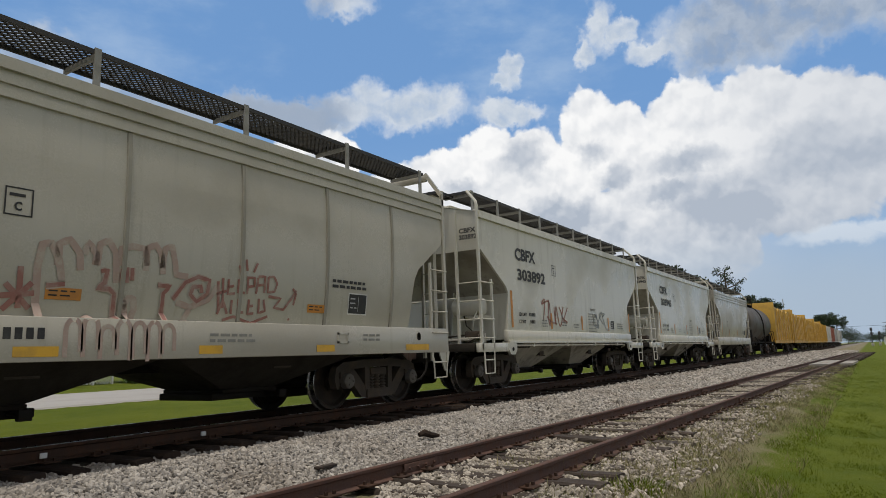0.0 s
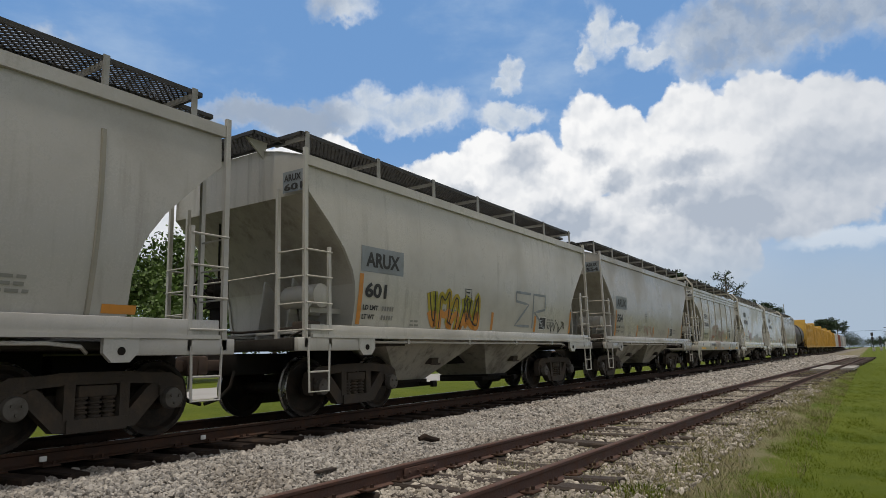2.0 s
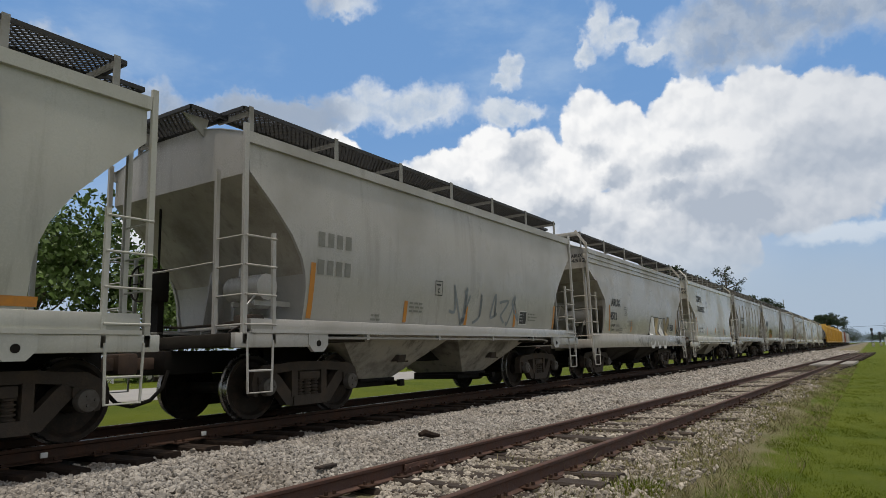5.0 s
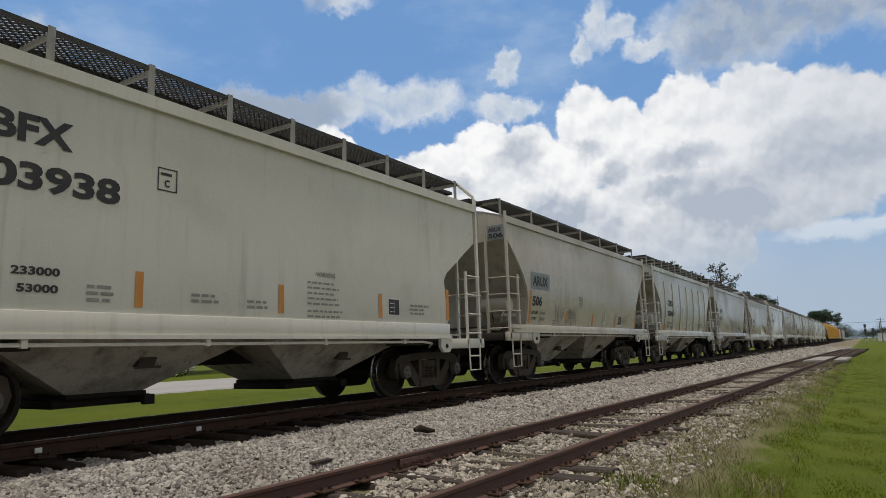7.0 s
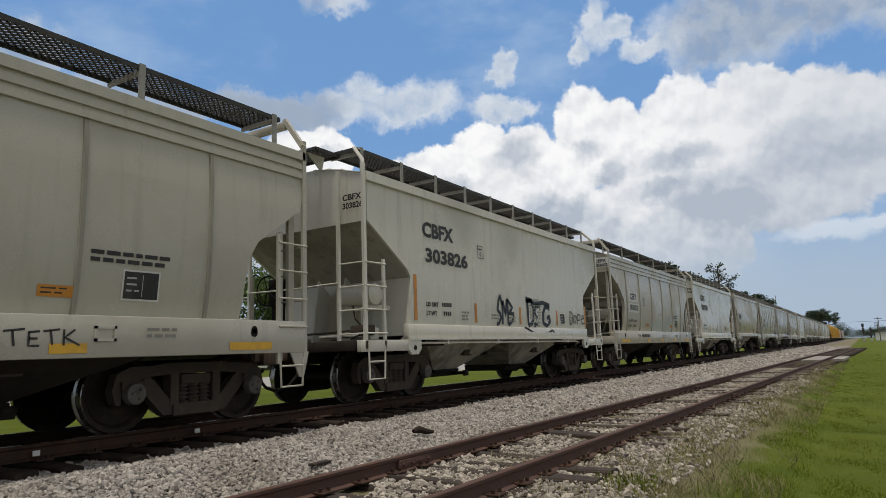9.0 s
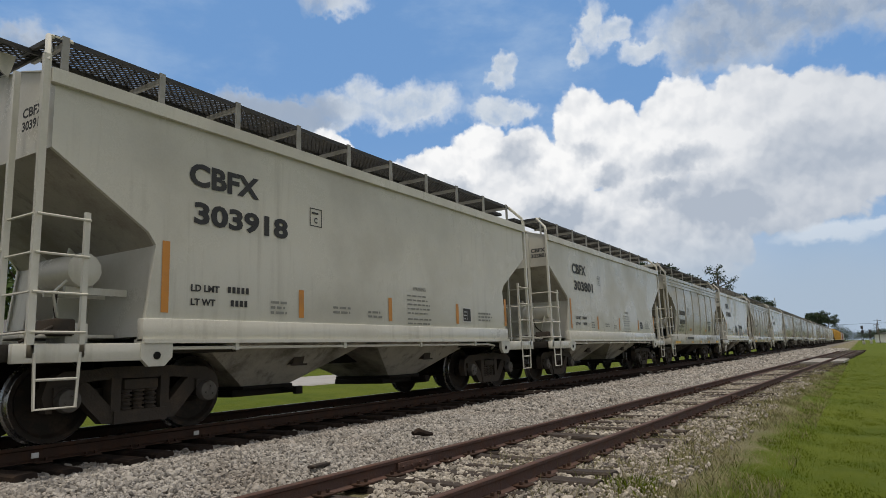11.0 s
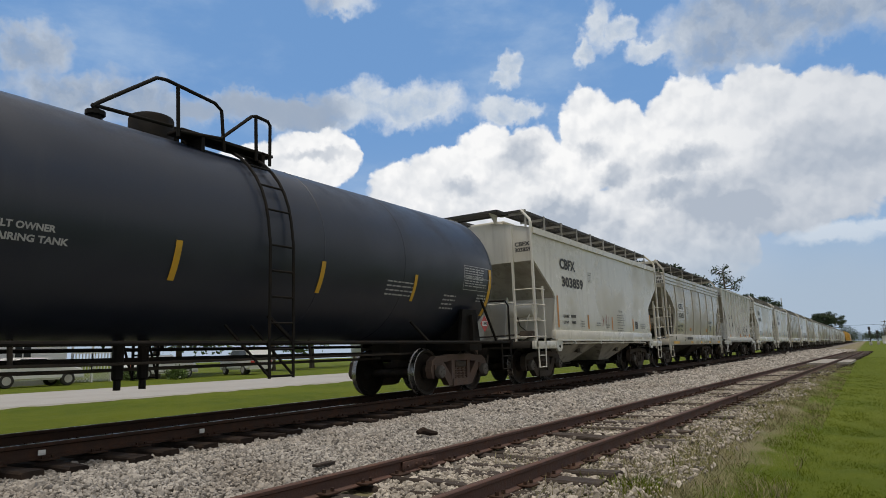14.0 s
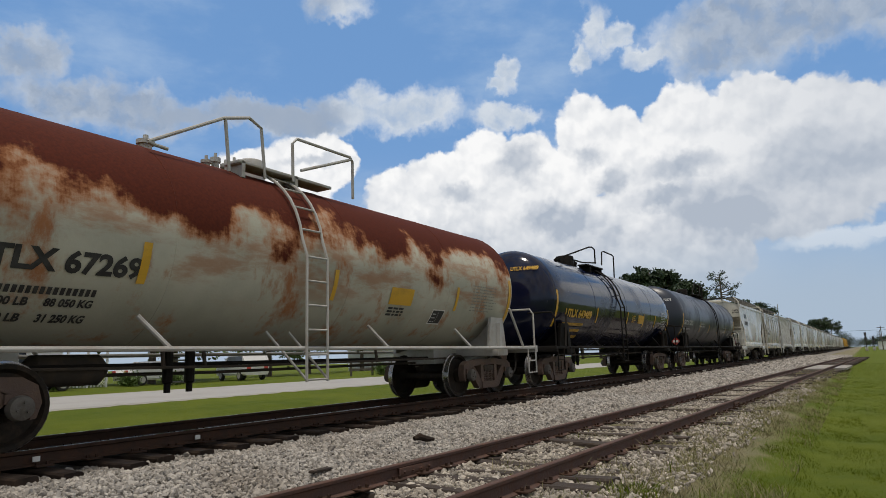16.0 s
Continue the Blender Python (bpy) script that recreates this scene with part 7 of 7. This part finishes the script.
    s.lay("graffiti", [(2.41, 1.97), (2.67, 2.01), (2.81, 1.75), (3.11, 2.06), (3.32, 2.03), (3.3, 1.83), (2.95, 1.43), (2.9, 1.31), (2.44, 1.3), (2.61, 1.53), (2.4, 1.84)], [tuple(range(11))], M_GOLD, 0.007, "tan filling of the graffiti")
    s.strokes([[(0.36, 1.29), (0.53, 1.42), (0.60, 1.79), (0.75, 2.00), (0.95, 2.04), (1.10, 1.96), (1.05, 1.58), (0.98, 1.31), (0.36, 1.29)], [(1.16, 1.99), (1.74, 2.00), (1.42, 1.54), (1.61, 1.30), (1.19, 1.29), (1.14, 1.53), (1.27, 1.78), (1.15, 1.82), (1.16, 1.99)], [(1.81, 1.97), (2.34, 1.99), (2.07, 1.67), (2.30, 1.31), (1.77, 1.30), (1.72, 1.50), (1.90, 1.76), (1.81, 1.97)], [(2.41, 1.97), (2.67, 2.01), (2.81, 1.75), (3.11, 2.06), (3.32, 2.03), (3.30, 1.83), (2.95, 1.43), (2.90, 1.31), (2.44, 1.30), (2.61, 1.53), (2.40, 1.84), (2.41, 1.97)]], 0, 0, 1, 1, 0.035, M_BLACK, 0.01, "black sprayed outlines of tall letters")
    s.strokes([[(0.33, 1.08), (0.36, 0.91), (0.67, 0.89), (0.93, 1.10)], [(1.20, 1.16), (1.34, 0.88), (1.64, 0.91)], [(1.98, 1.12), (2.11, 0.88), (2.43, 0.88), (2.52, 1.14)]], 0, 0, 1, 1, 0.12, M_WHITE, 0.022, "white spray on the sill")
    s.strokes([[(4.12, 1.12), (4.17, 0.94), (4.33, 1.08), (4.46, 0.94), (4.57, 1.13)], [(4.67, 1.10), (4.75, 0.96), (5.01, 1.03)]], 0, 0, 1, 1, 0.03, M_BLACK, 0.024, "small black scrawl on the sill")
    s.strokes(tag_lines(4, 15), 4.15, 1.0, 0.15, 0.20, 0.035, M_BLACK, 0.022, "black sprayed scrawl on the sill")
    s.strokes(tag_lines(6, 14), -1.2, 0.98, 0.3, 0.25, 0.03, M_FAINT, 0.02)
    s = add(6, shed_car("shed", None, None, "blue", 90, False))
    s.strokes(tag_lines(6, 41), -0.5, 1.5, 0.5, 0.6, 0.06, M_BLUEPANEL, 0.008, "pale blue-grey sprayed scrawl")
    s.bars(-4.3, 2.5, 0.9, 2, M_FAINT, 0.22, 0.2, 92)
    add(7, shed_car("seamed", "CEFX", "303469", "green", 100, False))
    s = add(8, shed_car("shed", "ARUX", "506", "tan", 110))
    s.strokes(tag_lines(5, 51), -2.9, 1.48, 0.34, 0.4, 0.022, M_FAINT)
    s.strokes(tag_lines(2, 52), 1.1, 1.5, 0.4, 0.42, 0.04, M_WHITE)
    add(9, cement_car("CBFX", "303938", 0, 120))
    s = add(10, centre_car("303602", 130, 1))
    for x0, x1, z0, z1, lift in ((-1.0, 1.15, 1.34, 1.74, 0.004), (1.22, 2.62, 1.34, 1.96, 0.005), (3.95, 4.55, 1.34, 1.78, 0.004)):
        s.patch(x0, x1, z0, z1, M_REPAINT, lift, "repaint_patch", "faded blue-grey repainted patch")
    s = add(11, cement_car("CBFX", "303826", 1, 140))
    s.strokes([[(-0.80, 1.81), (-0.90, 2.03), (-0.99, 1.90), (-1.04, 1.70), (-0.93, 1.62), (-0.88, 1.54), (-1.01, 1.40), (-1.11, 1.38)], [(-0.82, 1.39), (-0.80, 1.78), (-0.78, 1.92), (-0.65, 1.58), (-0.60, 1.86), (-0.56, 1.97)], [(-0.54, 1.97), (-0.54, 1.38)], [(-0.54, 1.95), (-0.30, 1.78), (-0.50, 1.63), (-0.24, 1.64), (-0.28, 1.50), (-0.53, 1.37)]], 0, 0, 1, 1, 0.085, M_INK, 0.008, "dark blue sprayed letters")
    s.strokes([[(0.45, 1.99), (0.53, 1.96), (0.57, 1.38)], [(0.50, 1.97), (0.76, 1.98), (0.89, 1.75), (0.81, 1.47), (0.55, 1.36)], [(1.26, 1.85), (1.03, 1.88), (0.92, 1.71), (1.09, 1.60), (1.06, 1.43), (0.87, 1.38)], [(1.87, 1.81), (1.62, 1.88), (1.44, 1.70), (1.43, 1.46), (1.65, 1.39), (1.87, 1.50), (1.83, 1.63), (1.68, 1.58)], [(0.45, 2.03), (0.76, 1.99), (0.98, 1.91), (1.44, 1.97), (1.89, 1.91)]], 0, 0, 1, 1, 0.11, M_INK, 0.008, "dark blue sprayed letters")
    s.strokes([[(0.63, 1.81), (0.61, 1.46), (0.76, 1.58), (0.74, 1.82)], [(1.20, 1.81), (1.00, 1.74), (1.15, 1.60), (1.02, 1.45)], [(1.78, 1.79), (1.58, 1.75), (1.53, 1.49), (1.73, 1.46)]], 0, 0, 1, 1, 0.05, M_WHITE, 0.01, "white sprayed filling of the letters")
    s.strokes([[(0.26, 1.33), (0.45, 1.29), (0.76, 1.21), (1.20, 1.17), (1.68, 1.21), (1.93, 1.27), (2.26, 1.15)]], 0, 0, 1, 1, 0.05, M_INK, 0.045, "dark blue sprayed flourish on the sill")
    s.strokes([[(3.31, 1.82), (3.26, 1.43)], [(3.31, 1.82), (3.50, 1.71), (3.42, 1.49), (3.26, 1.43)], [(3.60, 1.71), (3.52, 1.53), (3.69, 1.50), (3.80, 1.67), (3.60, 1.71)], [(3.88, 1.75), (3.83, 1.44)], [(3.88, 1.75), (4.09, 1.72), (4.01, 1.58), (3.85, 1.57)], [(4.15, 1.59), (4.38, 1.65), (4.27, 1.73), (4.15, 1.59), (4.18, 1.47), (4.41, 1.50)]], 0, 0, 1, 1, 0.035, M_INK, 0.008, "small dark blue sprayed letters")
    s = add(12, centre_car(None, 150, 0))
    s.bars(-3.7, 2.2, 1.0, 2, M_BLACK, 0.2, 0.2, 151)
    s.strokes([[(1.73, 1.15), (1.92, 1.17)], [(1.81, 1.16), (1.83, 1.01)], [(1.96, 1.14), (1.96, 1.01), (2.06, 1.01)], [(1.95, 1.14), (2.06, 1.15)], [(1.96, 1.08), (2.04, 1.08)], [(2.09, 1.15), (2.25, 1.17)]], 0, 0, 1, 1, 0.022, M_BLACK, 0.024, "black marker scrawl on the sill")
    s.strokes([[(2.16, 1.16), (2.18, 1.02)], [(2.29, 1.17), (2.29, 1.01)], [(2.40, 1.17), (2.30, 1.09), (2.45, 1.01)]], 0, 0, 1, 1, 0.022, M_BLACK, 0.024, "black marker scrawl on the sill")
    add(13, cement_car("CBFX", "303801", 1, 160))
    add(14, cement_car("CBFX", "303918", 0, 170))
    paint = material("chalky_white_grey_paint", (0.53, 0.54, 0.525), 0.6, 0.0, (0.25, 0.24, 0.2), 0.3, 0.5, 0.3, 0.05)
    car, s = hopper("ribbed", paint, "chalky grey-white covered hopper wagon with upright side ribs")
    TRAIN.append((car, at(15)))
    for text, x, z, w in (("CE", -3.92, 2.34, 0.42), ("FX", -3.05, 2.34, 0.42), ("83", -3.90, 1.86, 0.40), ("045", -3.06, 1.86, 0.60)):
        s.letter(text, x, z, 0.26, w, M_BLACK)
    s.letter("LD LMT", -3.92, 1.62, 0.075, 0.40, M_BLACK)
    s.letter("LT WT", -3.92, 1.47, 0.075, 0.32, M_BLACK)
    s.bars(-3.2, 1.62, 0.5, 1, M_FAINT, 0.07)
    s.bars(-3.2, 1.47, 0.5, 1, M_FAINT, 0.07)
    s.patch(-3.93, -3.45, 1.27, 1.42, M_ORANGE, 0.006, "reflector_strip", "faded orange reflective strip")
    plate_mark(s, -1.8, 1.95)
    s.strokes([[(0.38, 1.93), (0.81, 1.36)], [(0.81, 1.36), (0.85, 2.06)], [(0.84, 1.79), (1.19, 1.78)], [(1.01, 1.96), (1.06, 1.42)], [(1.22, 1.96), (1.28, 1.37)], [(0.85, 1.39), (1.31, 1.40)]], 0, 0, 1, 1, 0.03, M_BLACK, 0.058, "thin black sprayed scrawl across the ribs")
    s.strokes([[(1.28, 1.37), (1.61, 1.38)], [(1.97, 1.59), (1.91, 1.48), (1.81, 1.41), (1.70, 1.38), (1.59, 1.41), (1.50, 1.48), (1.45, 1.58), (1.44, 1.70), (1.49, 1.81), (1.57, 1.89), (1.68, 1.93), (1.80, 1.92), (1.90, 1.86), (1.96, 1.75)], [(1.46, 1.62), (2.19, 1.65)], [(2.30, 1.78), (2.22, 1.92), (2.30, 2.01), (2.46, 2.02), (2.63, 1.95)], [(2.26, 1.85), (2.47, 1.66), (2.77, 1.49), (2.79, 1.39)], [(2.64, 1.81), (2.47, 1.66), (2.27, 1.47), (2.24, 1.38), (2.73, 1.39)]], 0, 0, 1, 1, 0.03, M_BLACK, 0.058, "thin black sprayed scrawl across the ribs")
    s.strokes([[(-1.29, 1.56), (-1.33, 1.44), (-1.39, 1.37), (-1.47, 1.38), (-1.54, 1.45), (-1.58, 1.58), (-1.58, 1.72), (-1.54, 1.84), (-1.47, 1.90), (-1.40, 1.89), (-1.33, 1.80), (-1.29, 1.67)], [(-1.22, 1.37), (-1.12, 1.94), (-0.96, 1.41)], [(-1.20, 1.57), (-0.99, 1.60)], [(-0.87, 1.97), (-0.82, 1.36)], [(-0.63, 1.87), (-0.84, 1.65), (-0.58, 1.40)], [(-0.22, 1.98), (-0.42, 1.99), (-0.50, 1.82), (-0.24, 1.63), (-0.16, 1.44), (-0.42, 1.37), (-0.55, 1.49)]], 0, 0, 1, 1, 0.03, M_BLACK, 0.058, "thin black sprayed scrawl across the ribs")
    code_panel(s, 2.75, 1.60, 0.40, 0.25)
    for x0, x1, z1 in ((3.62, 4.12, 1.50), (-0.35, 0.30, 1.46), (1.80, 2.28, 1.42)):
        s.patch(x0, x1, 1.30, z1, M_ORANGE, 0.008, "reflector_strip", "faded orange reflective strip")
    end_text(car, "ribbed", (("CEFX", 0.4), ("83045", 0.4)), M_BLACK)
    add(16, centre_car("303633", 180, 1))
    s = add(17, cement_car("CBFX", "303859", 1, 190))
    s.strokes(tag_lines(2, 91), -0.9, 1.5, 0.3, 0.35, 0.03, M_PINK)

    # tank wagons behind
    place = -227.35
    car, s, hl = tank("black", 8.4, 1.45, 2.52, M_BLACKTANK, M_STEEL, "matt black tank wagon with white lettering and orange strips", 6.32, 0.75)
    tank_marks(s, hl, "GATX 72575", -6.85, 2.08, 0.23, 1.85, M_PALETEXT, M_YELLOW, 2, (-3.2, -0.86, 1.70, 4.20))
    s.letter("CONSULT OWNER", -3.15, 2.17, 0.075, 0.88, M_PALETEXT)
    s.letter("BEFORE REPAIRING TANK", -3.40, 2.05, 0.075, 1.28, M_PALETEXT)
    s.bars(3.4, 2.1, 0.9, 4, M_PALETEXT, 0.025, 0.05, 6)
    s.bars(6.0, 2.56, 0.95, 8, M_PALETEXT, 0.022, 0.03, 8)
    for z in (2.12, 2.38, 2.62):
        s.patch(5.95, 7.05, z, z + 0.012, M_PALETEXT, 0.009, "ruled_line")
    for x in (5.95, 6.5, 7.04):
        s.patch(x, x + 0.012, 2.12, 2.62, M_PALETEXT, 0.009, "ruled_line")
    s.bars(5.3, 1.95, 0.5, 4, M_PALETEXT, 0.03, 0.05, 9)
    s.bars(6.6, 2.02, 0.4, 3, M_PALETEXT, 0.03, 0.03, 10)
    diamond(car, -7.95, -1.2, 1.30, 0.19, "end")
    diamond(car, hl - 1.10, -1.50, 1.42, 0.18, "side")
    Side(car, lambda z: 1.50).letter("1993", hl - 1.19, 1.39, 0.065, 0.18, M_BLACK, 0.010)
    head_text(car, hl, "GATX 72575", M_PALETEXT)
    TRAIN.append((car, place))
    place = -243.3
    car, s, hl = tank("gloss", 7.25, 1.40, 2.44, M_GLOSSTANK, M_STEEL, "glossy black tank wagon with yellow lettering", 5.55, -0.80)
    tank_marks(s, hl, "UTLX 649489", -5.45, 1.90, 0.25, 2.15, M_YELLOW, M_YELLOW, 3)
    s.patch(1.7, 2.4, 1.92, 2.22, M_YELLOW, 0.012, "warning_label", "yellow warning label")
    s.bars(1.8, 2.1, 0.45, 2, M_BLACK, 0.035, 0.04, 4)
    s.bars(4.95, 2.42, 0.8, 9, M_PALETEXT, 0.03, 0.035, 8)
    s.bars(0.95, 2.15, 0.45, 4, M_YELLOW, 0.03, 0.04, 9)
    head_text(car, hl, "UTLX 649489", M_YELLOW)
    TRAIN.append((car, place))
    place = -258.4
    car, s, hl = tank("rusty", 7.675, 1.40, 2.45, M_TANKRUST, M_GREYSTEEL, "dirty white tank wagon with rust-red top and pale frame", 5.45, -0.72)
    tank_marks(s, hl, "UTLX 67269", -5.30, 1.84, 0.25, 1.88, M_BLACK, M_YELLOW, 1, (-0.12, 3.65))
    for text, x, z, w in (("4100 LB", -4.98, 1.50, 0.44), ("88 050 KG", -4.38, 1.50, 0.52), ("900 LB", -4.92, 1.34, 0.38), ("31 250 KG", -4.38, 1.34, 0.52)):
        s.letter(text, x, z, 0.085, w, M_BLACK)
    s.patch(-3.46, -3.35, 1.80, 2.28, M_YELLOW, 0.012, "reflector_strip", "yellow reflective strip")
    s.patch(1.42, 2.12, 1.82, 2.12, M_YELLOW, 0.012, "warning_label", "yellow warning label")
    s.bars(1.48, 1.90, 0.5, 2, M_BLACK, 0.03, 0.05, 12)
    s.bars(1.47, 1.74, 0.5, 3, M_BLACK, 0.035, 0.02, 5)
    s.bars(4.3, 2.35, 1.1, 9, M_FAINT, 0.02, 0.045, 6)
    code_panel(s, 2.95, 1.54, 0.40, 0.24)
    TRAIN.append((car, place))

    # tank and yellow wagons ahead
    place = at(-3) + 6.4 + 7.25
    car, s, hl = tank("old", 7.25, 1.45, 2.52, material("brown_black_tank", (0.05, 0.045, 0.04), 0.6, 0.0, (0.14, 0.10, 0.07), 0.5, 0.6, 0.4), M_STEEL, "sooty brown-black tank wagon", 5.3, 0.0)
    TRAIN.append((car, place))
    place += 7.25
    for color, label, half, high, ribs, arched in [("yellow", "yellow bulkhead wagon with rounded ribbed panels", 8.6, 4.3, 9, True)] * 4 + [("yellow", "yellow high-sided box wagon", 8.6, 4.2, 12, False)] + \
            [("white", "white box wagon far ahead", 8.6, 4.2, 14, False), ("red", "red-brown box wagon far ahead", 8.6, 4.3, 14, False), ("grey", "grey box wagon far ahead", 8.6, 4.3, 14, False), ("white", "white box wagon far ahead", 8.6, 4.2, 14, False), ("grey", "grey box wagon far ahead", 8.6, 4.3, 14, False)]:
        place += half
        TRAIN.append((box_wagon(color, label, half, high, ribs, arched), place))
        place += half


def head_text(car, hl, text, mat):
    pts, faces = letters(text)
    k = 0.75 / pts[:, 0].max()
    out = []
    for px, pz in pts:
        y, z = -0.30 - px * k, 3.18 + pz * 0.12
        r = min(math.hypot(y, z - 2.52) / 1.45, 0.999)
        out.append((-hl + 0.62 * (1 - math.sqrt(1 - r * r)) - 0.012, y, z))
    mesh = bpy.data.meshes.new("lettering")
    mesh.from_pydata(out, [], faces)
    mesh.materials.append(mat)
    hang("lettering", mesh, car)


def motions():
    """The train rolls away along the main line; its wheels turn."""
    for car, x in TRAIN:
        walk(car, [(t, pose(x + SPEED * t, MAIN_Y, 0)) for t in (0.0, 8.0, 16.0)])
    steps = 480
    turn = math.degrees(SPEED / 0.457) / FPS
    for wheel, a in WHEELSETS:
        walk(wheel, [(k / FPS, pose(a, 0, 0.457, 0, turn * k, 0)) for k in range(steps + 1)])


make_ground()
make_road()
make_far_side()
make_trees()
make_distance()
make_train()
make_tracks()
make_ballast()
make_grass()
motions()
